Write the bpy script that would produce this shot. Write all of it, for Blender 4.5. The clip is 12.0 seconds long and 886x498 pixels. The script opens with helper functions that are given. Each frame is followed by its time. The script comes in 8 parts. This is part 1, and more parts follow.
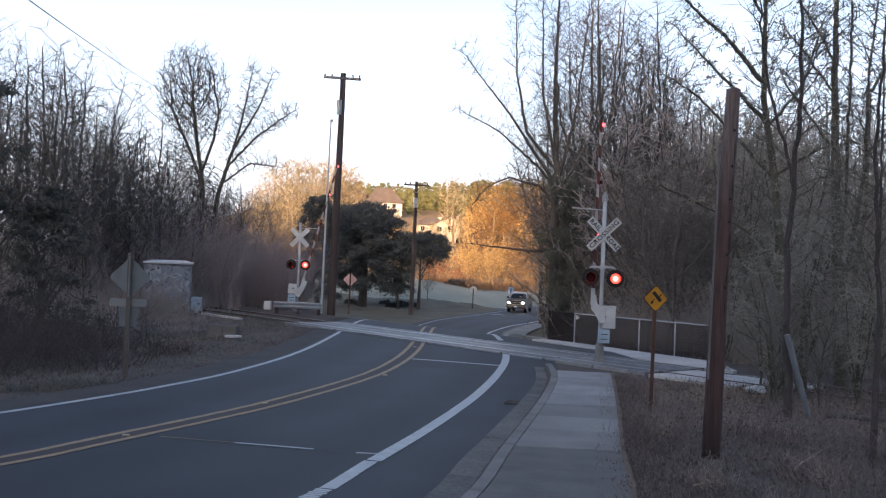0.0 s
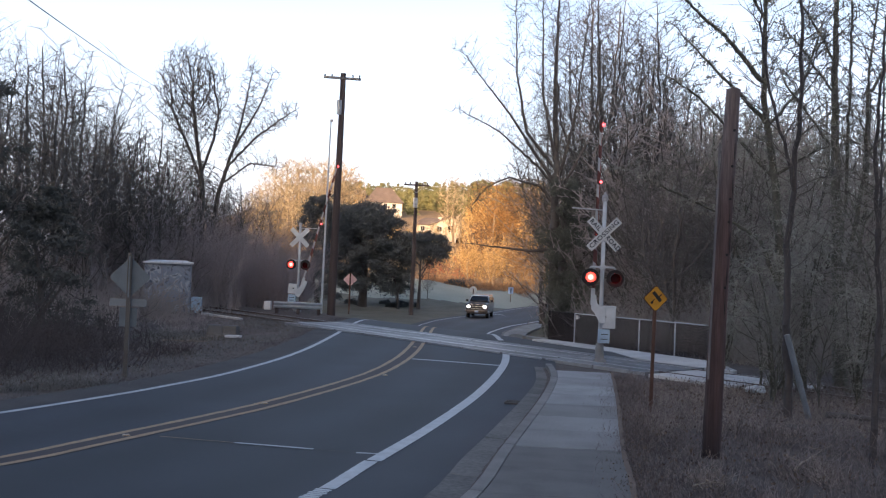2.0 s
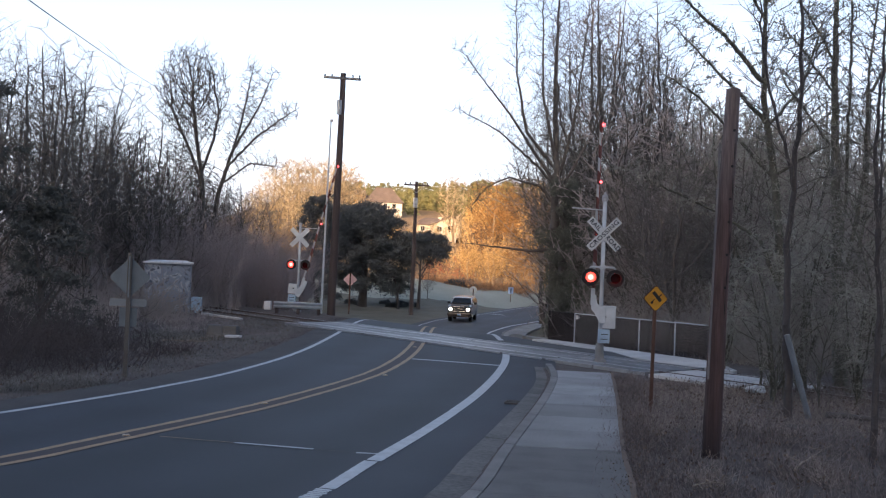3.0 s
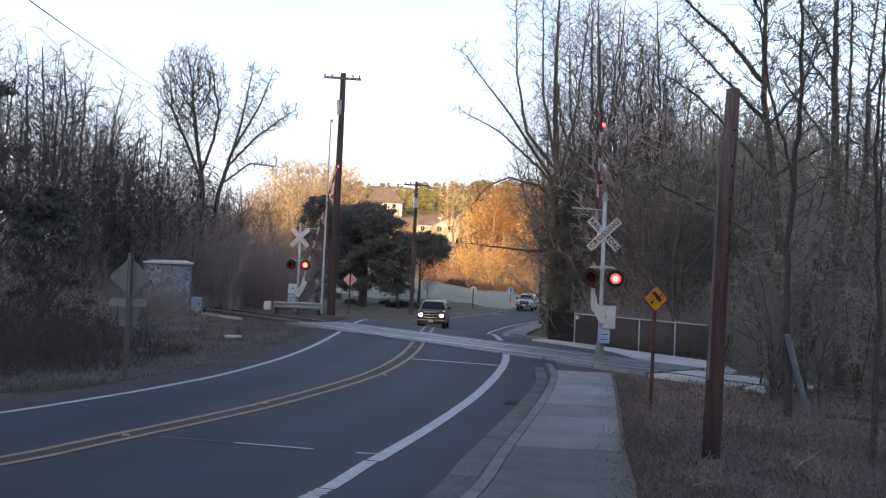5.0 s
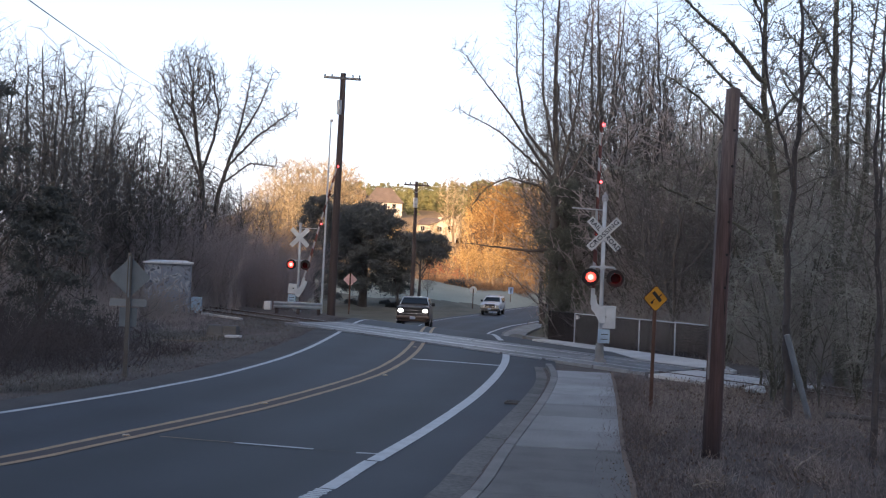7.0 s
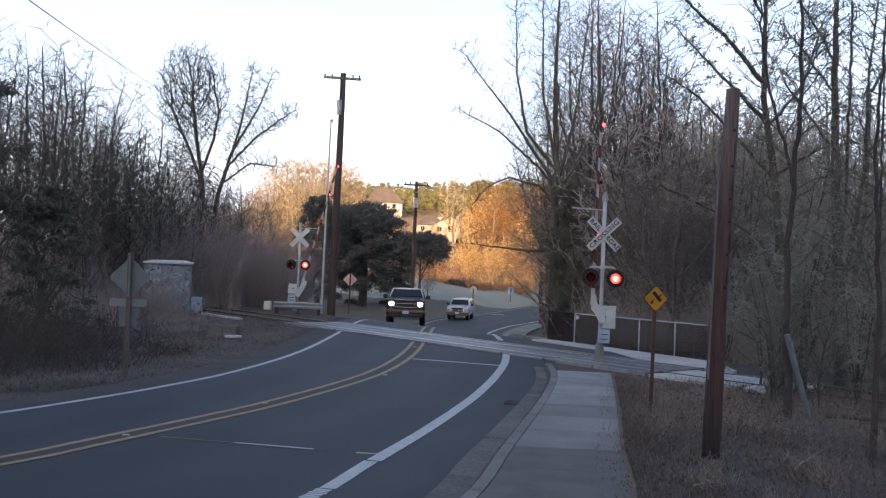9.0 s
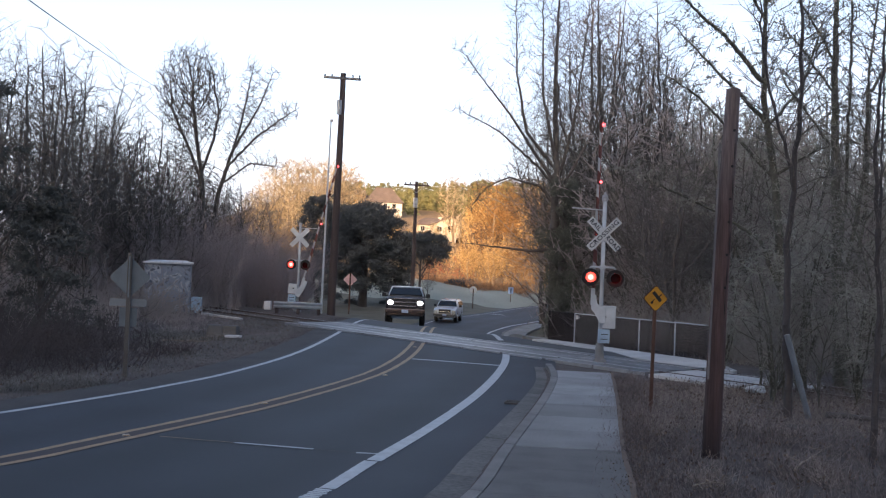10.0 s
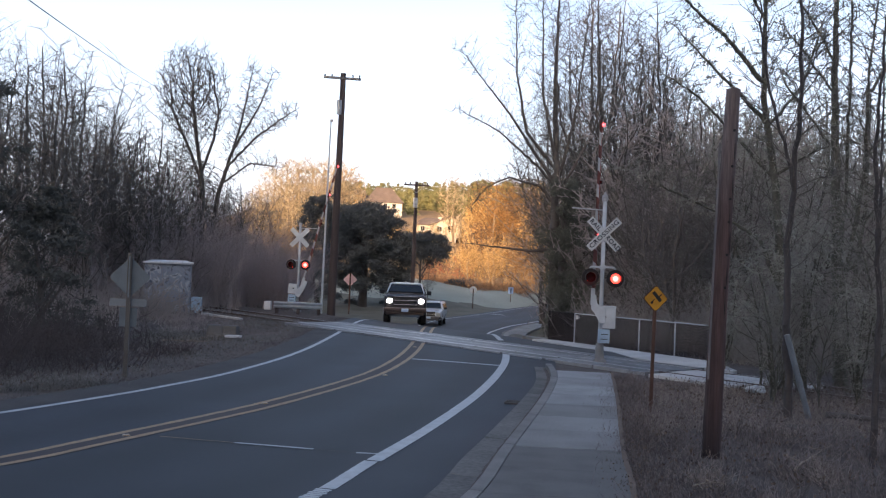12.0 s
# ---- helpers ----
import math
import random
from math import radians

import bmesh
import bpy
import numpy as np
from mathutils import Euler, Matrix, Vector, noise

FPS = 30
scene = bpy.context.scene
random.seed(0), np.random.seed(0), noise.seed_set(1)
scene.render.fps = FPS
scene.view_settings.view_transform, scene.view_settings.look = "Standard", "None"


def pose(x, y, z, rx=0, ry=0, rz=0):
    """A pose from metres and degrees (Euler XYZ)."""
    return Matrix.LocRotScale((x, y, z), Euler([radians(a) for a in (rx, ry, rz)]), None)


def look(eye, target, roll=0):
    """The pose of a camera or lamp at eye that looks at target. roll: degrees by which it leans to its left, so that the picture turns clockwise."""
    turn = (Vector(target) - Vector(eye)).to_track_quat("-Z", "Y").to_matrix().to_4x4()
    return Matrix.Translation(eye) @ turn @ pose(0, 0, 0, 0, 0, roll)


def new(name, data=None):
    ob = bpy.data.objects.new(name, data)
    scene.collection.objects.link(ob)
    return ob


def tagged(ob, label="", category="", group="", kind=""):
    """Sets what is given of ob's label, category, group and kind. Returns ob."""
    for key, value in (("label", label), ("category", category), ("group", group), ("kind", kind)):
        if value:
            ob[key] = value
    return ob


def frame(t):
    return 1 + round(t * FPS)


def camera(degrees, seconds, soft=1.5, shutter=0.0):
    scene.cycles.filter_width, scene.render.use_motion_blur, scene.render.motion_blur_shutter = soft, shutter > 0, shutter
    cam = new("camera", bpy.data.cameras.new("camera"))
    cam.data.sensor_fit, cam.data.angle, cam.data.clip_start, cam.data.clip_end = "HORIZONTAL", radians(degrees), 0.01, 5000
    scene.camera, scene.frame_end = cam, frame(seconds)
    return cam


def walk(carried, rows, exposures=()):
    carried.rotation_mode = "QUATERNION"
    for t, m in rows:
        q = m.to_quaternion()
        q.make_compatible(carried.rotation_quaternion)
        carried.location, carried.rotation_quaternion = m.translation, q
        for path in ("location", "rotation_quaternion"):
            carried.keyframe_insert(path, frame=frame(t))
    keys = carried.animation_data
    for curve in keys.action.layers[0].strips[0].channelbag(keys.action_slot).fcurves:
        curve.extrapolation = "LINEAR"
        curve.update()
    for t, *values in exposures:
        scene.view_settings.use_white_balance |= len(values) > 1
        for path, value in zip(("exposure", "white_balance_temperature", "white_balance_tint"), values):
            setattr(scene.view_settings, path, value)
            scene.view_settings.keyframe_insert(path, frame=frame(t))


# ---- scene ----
# camera: it stands still above the pavement
cam = camera(49.52, 12.0, soft=1.2)
EYE = (0.0, 0.0, 2.75)
VIEW = look(EYE, (0.0, 100.0, 2.75 + 100.0 * 24 / 1700), 2.3)
walk(cam, [(0.0, VIEW), (12.0, VIEW)], exposures=[(0.0, 0.65, 6200, 18), (12.0, 0.65, 6200, 18)])

# world: clear winter sky and a low sun behind the camera
SUN_EL, SUN_AZ = radians(13.0), radians(197.0)
world = bpy.data.worlds.new("world")
scene.world = world
world.use_nodes = True
wn, wl = world.node_tree.nodes, world.node_tree.links
sky = wn.new("ShaderNodeTexSky")
sky.sky_type, sky.sun_disc = "NISHITA", False
sky.sun_elevation, sky.sun_rotation = SUN_EL, SUN_AZ
sky.air_density, sky.dust_density, sky.ozone_density = 1.0, 4.0, 1.0
wn["Background"].inputs[1].default_value = 0.15
# thin bright haze low over the whole horizon, fading towards the zenith
co, sep, ramp = wn.new("ShaderNodeTexCoord"), wn.new("ShaderNodeSeparateXYZ"), wn.new("ShaderNodeValToRGB")
wl.new(co.outputs["Generated"], sep.inputs[0]), wl.new(sep.outputs[2], ramp.inputs[0])
ramp.color_ramp.elements[0].position, ramp.color_ramp.elements[0].color = 0.0, (3.9, 4.15, 4.7, 1)
ramp.color_ramp.elements[1].position, ramp.color_ramp.elements[1].color = 0.42, (0.25, 0.4, 0.6, 1)
mid_stop = ramp.color_ramp.elements.new(0.2)
mid_stop.color = (2.65, 2.9, 3.35, 1)
veil = wn.new("ShaderNodeMix")
veil.data_type, veil.blend_type = "RGBA", "ADD"
veil.inputs[0].default_value = 1.0
wl.new(sky.outputs[0], veil.inputs[6]), wl.new(ramp.outputs[0], veil.inputs[7])
wl.new(veil.outputs[2], wn["Background"].inputs[0])

sun = new("sun", bpy.data.lights.new("sun", "SUN"))
sun.data.energy, sun.data.angle, sun.data.color = 5.0, radians(0.5), (1.0, 0.64, 0.30)
sun_way = Vector((math.sin(SUN_AZ) * math.cos(SUN_EL), math.cos(SUN_AZ) * math.cos(SUN_EL), math.sin(SUN_EL)))
sun.matrix_world = look(sun_way * 300, (0, 0, 0))


# ---- materials ----
def mat(name, color, color2=None, rough=0.8, metal=0.0, scale=6.0, fine=60.0, bump=0.15, spread=0.35,
        per_object=0.0, per_island=0.0, emit=0.0, emit_color=None, spec=0.5, dist=0.02, stretch=1.0):
    """A surface with variation at two scales: broad stains and fine grain, with relief."""
    m = bpy.data.materials.new(name)
    m.use_nodes = True
    n, l = m.node_tree.nodes, m.node_tree.links
    p = n["Principled BSDF"]
    color2 = color2 or tuple(c * (1 - spread) for c in color)
    tc = n.new("ShaderNodeTexCoord")
    big, small = n.new("ShaderNodeTexNoise"), n.new("ShaderNodeTexNoise")
    big.inputs["Scale"].default_value, big.inputs["Detail"].default_value = scale, 6
    small.inputs["Scale"].default_value, small.inputs["Detail"].default_value = fine, 4
    grain = n.new("ShaderNodeMapping")
    grain.inputs["Scale"].default_value = (1, 1, stretch)
    l.new(tc.outputs["Object"], grain.inputs["Vector"])
    l.new(grain.outputs[0], big.inputs["Vector"]), l.new(grain.outputs[0], small.inputs["Vector"])
    mix = n.new("ShaderNodeMath")
    mix.operation = "MULTIPLY_ADD"
    mix.inputs[1].default_value = 0.45
    half = n.new("ShaderNodeMath")
    half.operation = "MULTIPLY"
    half.inputs[1].default_value = 0.6
    l.new(big.outputs[0], half.inputs[0]), l.new(small.outputs[0], mix.inputs[0]), l.new(half.outputs[0], mix.inputs[2])
    fac = mix.outputs[0]
    if per_object or per_island:
        src = n.new("ShaderNodeObjectInfo").outputs["Random"] if per_object else n.new("ShaderNodeNewGeometry").outputs["Random Per Island"]
        add = n.new("ShaderNodeMath")
        add.operation = "MULTIPLY_ADD"
        add.inputs[1].default_value = per_object or per_island
        l.new(src, add.inputs[0]), l.new(fac, add.inputs[2])
        sub = n.new("ShaderNodeMath")
        sub.operation, sub.inputs[1].default_value = "SUBTRACT", (per_object or per_island) / 2
        l.new(add.outputs[0], sub.inputs[0])
        fac = sub.outputs[0]
    ramp = n.new("ShaderNodeValToRGB")
    ramp.color_ramp.elements[0].position, ramp.color_ramp.elements[1].position = 0.32, 0.72
    ramp.color_ramp.elements[0].color, ramp.color_ramp.elements[1].color = (*color2, 1), (*color, 1)
    l.new(fac, ramp.inputs[0]), l.new(ramp.outputs[0], p.inputs["Base Color"])
    p.inputs["Roughness"].default_value, p.inputs["Metallic"].default_value = rough, metal
    p.inputs["Specular IOR Level"].default_value = spec
    if bump:
        b = n.new("ShaderNodeBump")
        b.inputs["Strength"].default_value, b.inputs["Distance"].default_value = bump, dist
        l.new(small.outputs[0], b.inputs["Height"]), l.new(b.outputs[0], p.inputs["Normal"])
    if emit:
        p.inputs["Emission Color"].default_value = (*(emit_color or color), 1)
        p.inputs["Emission Strength"].default_value = emit
    return m


M = dict(
    asphalt=mat("asphalt", (0.041, 0.046, 0.060), (0.022, 0.025, 0.033), rough=0.68, scale=0.5, fine=180, bump=0.3, dist=0.006),
    verge_dirt=mat("verge_dirt", (0.082, 0.078, 0.077), (0.042, 0.04, 0.041), rough=0.9, scale=0.9, fine=60, bump=0.5, dist=0.01),
    old_asphalt=mat("old_asphalt", (0.09, 0.088, 0.088), (0.05, 0.05, 0.052), rough=0.8, scale=1.2, fine=150, bump=0.35, dist=0.008),
    rubbed_paint=mat("rubbed_paint", (0.062, 0.048, 0.047), (0.030, 0.025, 0.027), rough=0.75, scale=2.5, fine=120, bump=0.2, dist=0.004),
    white_line=mat("white_line", (0.52, 0.555, 0.58), (0.34, 0.36, 0.375), rough=0.6, scale=5, fine=120, bump=0.15, dist=0.004),
    yellow_line=mat("yellow_line", (0.43, 0.285, 0.15), (0.19, 0.14, 0.095), rough=0.65, scale=5, fine=120, bump=0.15, dist=0.004),
    concrete=mat("concrete", (0.325, 0.335, 0.34), (0.19, 0.193, 0.192), rough=0.85, scale=1.4, fine=90, bump=0.2, per_object=0.18, dist=0.006),
    panel=mat("panel", (0.25, 0.255, 0.26), (0.11, 0.112, 0.118), rough=0.55, scale=2.5, fine=90, bump=0.15, per_object=0.25, dist=0.005),
    pale_concrete=mat("pale_concrete", (0.60, 0.60, 0.59), (0.40, 0.40, 0.395), rough=0.8, scale=1.4, fine=90, bump=0.2, per_object=0.2, dist=0.006),
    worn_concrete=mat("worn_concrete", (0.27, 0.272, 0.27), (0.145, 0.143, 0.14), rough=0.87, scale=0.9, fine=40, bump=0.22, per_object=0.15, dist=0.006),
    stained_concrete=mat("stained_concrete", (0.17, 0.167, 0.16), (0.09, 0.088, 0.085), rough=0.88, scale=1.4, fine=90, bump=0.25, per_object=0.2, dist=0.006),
    gutter=mat("gutter", (0.185, 0.18, 0.17), (0.06, 0.058, 0.057), rough=0.88, scale=0.8, fine=14, bump=0.3, per_object=0.2, dist=0.008),
    kerb=mat("kerb", (0.25, 0.243, 0.232), (0.13, 0.127, 0.122), rough=0.88, scale=2.2, fine=80, bump=0.25, per_object=0.2, dist=0.006),
    earth=mat("earth", (0.135, 0.113, 0.102), (0.06, 0.05, 0.046), rough=0.95, scale=0.7, fine=22, bump=0.7, dist=0.05),
    field=mat("field", (0.35, 0.355, 0.295), (0.22, 0.23, 0.18), rough=0.95, scale=0.12, fine=5, bump=0.5, dist=0.05),
    rough_grass=mat("rough_grass", (0.17, 0.155, 0.115), (0.075, 0.07, 0.048), rough=0.95, scale=0.35, fine=9, bump=0.6, dist=0.05),
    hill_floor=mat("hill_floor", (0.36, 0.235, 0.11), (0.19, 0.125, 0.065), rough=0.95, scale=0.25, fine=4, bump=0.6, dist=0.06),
    gravel=mat("gravel", (0.27, 0.26, 0.255), (0.12, 0.115, 0.11), rough=0.9, scale=2.0, fine=30, bump=0.8, per_island=0.5, dist=0.03),
    rail=mat("rail", (0.17, 0.13, 0.11), (0.08, 0.06, 0.05), rough=0.6, metal=0.6, scale=3, fine=60),
    rail_head=mat("rail_head", (0.62, 0.61, 0.60), (0.4, 0.39, 0.38), rough=0.28, metal=1.0, scale=3, fine=80, bump=0.05),
    wood_pole=mat("wood_pole", (0.122, 0.088, 0.083), (0.030, 0.020, 0.020), rough=0.85, scale=5, fine=42, bump=0.7, dist=0.02, stretch=0.07),
    grey_pole=mat("grey_pole", (0.098, 0.073, 0.069), (0.048, 0.036, 0.035), rough=0.85, scale=5, fine=42, bump=0.6, dist=0.02, stretch=0.07),
    silvered_wood=mat("silvered_wood", (0.27, 0.26, 0.255), (0.15, 0.143, 0.14), rough=0.88, scale=5, fine=42, bump=0.4, dist=0.01),
    bark=mat("bark", (0.15, 0.135, 0.122), (0.065, 0.058, 0.053), rough=0.92, scale=1.5, fine=24, bump=0.7, dist=0.03),
    dark_bark=mat("dark_bark", (0.09, 0.081, 0.08), (0.05, 0.045, 0.045), rough=0.92, scale=1.5, fine=24, bump=0.7, dist=0.03),
    twig=mat("twig", (0.168, 0.15, 0.135), (0.085, 0.076, 0.068), rough=0.9, scale=1.0, fine=18, bump=0.0),
    grey_thicket=mat("grey_thicket", (0.315, 0.292, 0.275), (0.255, 0.237, 0.224), rough=0.95, scale=0.35, fine=4, bump=0.0, per_island=0.3),
    leaf=mat("leaf", (0.17, 0.125, 0.095), (0.08, 0.058, 0.045), rough=0.9, scale=2, fine=20, bump=0.0, per_island=0.7),
    lichen=mat("lichen", (0.15, 0.152, 0.12), (0.045, 0.042, 0.035), rough=0.95, scale=1.1, fine=14, bump=0.4, dist=0.02),
    lichen_twig=mat("lichen_twig", (0.40, 0.405, 0.355), (0.135, 0.128, 0.11), rough=0.95, scale=0.8, fine=9, bump=0.0),
    # the low sun's warmth is put into the gold twig colour
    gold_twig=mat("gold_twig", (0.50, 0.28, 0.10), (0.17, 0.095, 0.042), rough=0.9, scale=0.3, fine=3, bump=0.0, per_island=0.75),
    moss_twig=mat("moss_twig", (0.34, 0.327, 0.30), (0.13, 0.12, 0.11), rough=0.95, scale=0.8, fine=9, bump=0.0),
    # brighter and darker gold crowns stand in for light and shade among the trees
    lit_gold_twig=mat("lit_gold_twig", (0.84, 0.58, 0.25), (0.40, 0.25, 0.10), rough=0.9, scale=0.3, fine=3, bump=0.0, per_island=0.75),
    shaded_gold_twig=mat("shaded_gold_twig", (0.25, 0.15, 0.09), (0.13, 0.08, 0.05), rough=0.9, scale=0.3, fine=3, bump=0.0, per_island=0.75),
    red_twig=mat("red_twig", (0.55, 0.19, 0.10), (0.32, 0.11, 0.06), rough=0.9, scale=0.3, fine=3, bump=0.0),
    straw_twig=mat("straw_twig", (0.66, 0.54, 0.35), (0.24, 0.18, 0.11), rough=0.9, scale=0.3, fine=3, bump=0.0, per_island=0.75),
    straw=mat("straw", (0.37, 0.325, 0.29), (0.21, 0.18, 0.16), rough=0.95, scale=0.6, fine=6, bump=0.0, per_island=0.4),
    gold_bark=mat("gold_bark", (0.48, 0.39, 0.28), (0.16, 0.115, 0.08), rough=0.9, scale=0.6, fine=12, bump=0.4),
    needle=mat("needle", (0.126, 0.139, 0.142), (0.112, 0.123, 0.126), rough=0.95, scale=0.8, fine=6, bump=0.0, per_island=0.1, spec=0.1),
    pine=mat("pine", (0.125, 0.13, 0.12), (0.09, 0.095, 0.088), rough=0.95, scale=0.8, fine=6, bump=0.0, per_island=0.15, spec=0.1),
    hill_needle=mat("hill_needle", (0.30, 0.29, 0.14), (0.16, 0.165, 0.08), rough=0.9, scale=0.15, fine=2, bump=0.0, per_object=0.3, per_island=0.0),
    ivy=mat("ivy", (0.14, 0.145, 0.118), (0.085, 0.09, 0.072), rough=0.7, scale=0.8, fine=6, bump=0.0, per_island=0.3),
    thicket=mat("thicket", (0.36, 0.318, 0.308), (0.28, 0.248, 0.24), rough=0.95, scale=0.35, fine=4, bump=0.0, per_island=0.3),
    hedge_twig=mat("hedge_twig", (0.345, 0.298, 0.305), (0.295, 0.255, 0.262), rough=0.95, scale=0.35, fine=4, bump=0.0, per_island=0.08),
    # shade inside the dense tangle is put into this darker twig colour
    shaded_bramble=mat("shaded_bramble", (0.105, 0.09, 0.09), (0.062, 0.053, 0.054), rough=0.95, scale=0.35, fine=4, bump=0.0, per_island=0.3),
    dry_grass=mat("dry_grass", (0.245, 0.21, 0.20), (0.10, 0.085, 0.083), rough=0.95, scale=0.5, fine=5, bump=0.0, per_island=0.5),
    frost_grass=mat("frost_grass", (0.26, 0.262, 0.25), (0.075, 0.073, 0.068), rough=0.95, scale=0.3, fine=5, bump=0.0, per_island=0.5),
)


def wheel_worn(m, low, high):
    """Adds paler polished wheel paths, broken by large stains, to a road surface; reads the place across the road."""
    n, l = m.node_tree.nodes, m.node_tree.links
    lane = n.new("ShaderNodeAttribute")
    lane.attribute_name = "across"
    wave = n.new("ShaderNodeMath")
    wave.operation = "MULTIPLY"
    wave.inputs[1].default_value = 4 * 2 * math.pi
    l.new(lane.outputs["Fac"], wave.inputs[0])
    cos = n.new("ShaderNodeMath")
    cos.operation = "COSINE"
    l.new(wave.outputs[0], cos.inputs[0])
    tc, stain = n.new("ShaderNodeTexCoord"), n.new("ShaderNodeTexNoise")
    stain.inputs["Scale"].default_value, stain.inputs["Detail"].default_value = 0.16, 5
    l.new(tc.outputs["Object"], stain.inputs["Vector"])
    mixed = n.new("ShaderNodeMath")
    mixed.operation, mixed.inputs[1].default_value = "MULTIPLY_ADD", -0.13
    l.new(cos.outputs[0], mixed.inputs[0]), l.new(stain.outputs[0], mixed.inputs[2])
    tone = n.new("ShaderNodeValToRGB")
    tone.color_ramp.elements[0].position, tone.color_ramp.elements[1].position = 0.3, 0.7
    tone.color_ramp.elements[0].color, tone.color_ramp.elements[1].color = (low, low, low, 1), (high, high, high * 1.03, 1)
    l.new(mixed.outputs[0], tone.inputs[0])
    over = n.new("ShaderNodeMix")
    over.data_type, over.blend_type = "RGBA", "MULTIPLY"
    over.inputs[0].default_value = 1.0
    p = n["Principled BSDF"]
    l.new(n["Color Ramp"].outputs[0], over.inputs[6]), l.new(tone.outputs[0], over.inputs[7])
    l.new(over.outputs[2], p.inputs["Base Color"])


wheel_worn(M["asphalt"], 0.50, 1.0)


# ---- mesh helpers ----
def mesh_from(name, verts, faces, smooth=False):
    me = bpy.data.meshes.new(name)
    me.from_pydata([tuple(v) for v in verts], [], [tuple(f) for f in faces])
    me.validate()
    if smooth:
        me.shade_smooth()
    return me


def link_mesh(name, me, material, parent=None, label=""):
    ob = new(name, me)
    mats = material if isinstance(material, (list, tuple)) else [material]
    if not me.materials:
        for m in mats:
            me.materials.append(m)
    if parent:
        ob.parent = parent
    if label:
        ob["label"] = label
    return ob


def part(name, bm, material, parent=None, label="", smooth=False):
    """Links a bmesh as one mesh object, under a thing or a part."""
    me = bpy.data.meshes.new(name)
    bm.to_mesh(me)
    bm.free()
    if smooth:
        me.shade_smooth()
    return link_mesh(name, me, material, parent, label)


def empty(name, m, label, category, group="", kind=""):
    ob = new(name)
    ob.empty_display_size = 0.2
    ob.matrix_basis = m
    return tagged(ob, label, category, group, kind)


def add_box(bm, size, at=(0, 0, 0), turn=(0, 0, 0), bevel=0.0, index=0, taper=None):
    """A box with softened edges; taper scales the top in x and y."""
    part_bm = bmesh.new()
    bmesh.ops.create_cube(part_bm, size=1.0)
    for v in part_bm.verts:
        k = taper if taper and v.co.z > 0 else (1, 1)
        v.co = Vector((v.co.x * size[0] * k[0], v.co.y * size[1] * k[1], v.co.z * size[2]))
    if bevel:
        bmesh.ops.bevel(part_bm, geom=list(part_bm.edges), offset=bevel, segments=2, profile=0.6, affect="EDGES", clamp_overlap=True)
    join(bm, part_bm, pose(*at, *turn), index)


def add_tube(bm, p0, p1, r0, r1=None, sides=12, index=0, caps=True):
    p0, p1 = Vector(p0), Vector(p1)
    r1 = r0 if r1 is None else r1
    part_bm = bmesh.new()
    bmesh.ops.create_cone(part_bm, cap_ends=caps, segments=sides, radius1=r0, radius2=r1, depth=(p1 - p0).length)
    turn = (p1 - p0).to_track_quat("Z", "Y").to_matrix().to_4x4()
    join(bm, part_bm, Matrix.Translation((p0 + p1) / 2) @ turn, index)


def add_ball(bm, r, at, squash=(1, 1, 1), seg=16, index=0):
    part_bm = bmesh.new()
    bmesh.ops.create_uvsphere(part_bm, u_segments=seg, v_segments=seg // 2, radius=r)
    join(bm, part_bm, Matrix.Translation(at) @ Matrix.Diagonal((*squash, 1)), index)


def join(bm, other, m, index=0):
    other.transform(m)
    keep = {}
    for v in other.verts:
        keep[v] = bm.verts.new(v.co)
    for f in other.faces:
        try:
            g = bm.faces.new([keep[v] for v in f.verts])
            g.material_index, g.smooth = index, f.smooth
        except ValueError:
            pass
    other.free()


def add_plate(bm, outline, depth, m=None, index=0):
    """A flat plate from an outline in x and z, with a depth in y (towards -y is its face)."""
    part_bm = bmesh.new()
    front = [part_bm.verts.new((x, -depth / 2, z)) for x, z in outline]
    back = [part_bm.verts.new((x, depth / 2, z)) for x, z in outline]
    part_bm.faces.new(front)
    part_bm.faces.new(back[::-1])
    for i in range(len(outline)):
        j = (i + 1) % len(outline)
        part_bm.faces.new((front[j], front[i], back[i], back[j]))
    bmesh.ops.recalc_face_normals(part_bm, faces=part_bm.faces)
    join(bm, part_bm, m or Matrix(), index)


def prisms(segments, sides=3):
    """Vertices and faces of many tapered prisms: rows of (x0, y0, z0, x1, y1, z1, r0, r1)."""
    s = np.asarray(segments, float)
    a, b = s[:, 0:3], s[:, 3:6]
    d = b - a
    d /= np.maximum(np.linalg.norm(d, axis=1, keepdims=True), 1e-6)
    ref = np.where(np.abs(d[:, 2:3]) > 0.9, np.array([[1.0, 0, 0]]), np.array([[0, 0, 1.0]]))
    u = np.cross(d, ref)
    u /= np.linalg.norm(u, axis=1, keepdims=True)
    w = np.cross(d, u)
    rings = []
    for k in range(sides):
        c, n_ = math.cos(2 * math.pi * k / sides), math.sin(2 * math.pi * k / sides)
        o = u * c + w * n_
        rings.append((a + o * s[:, 6:7], b + o * s[:, 7:8]))
    verts = np.stack([r[0] for r in rings] + [r[1] for r in rings], 1).reshape(-1, 3)
    base = (np.arange(len(s)) * 2 * sides)[:, None]
    faces = np.concatenate([base + np.array([[k, (k + 1) % sides, sides + (k + 1) % sides, sides + k]]) for k in range(sides)], 0)
    return verts, faces


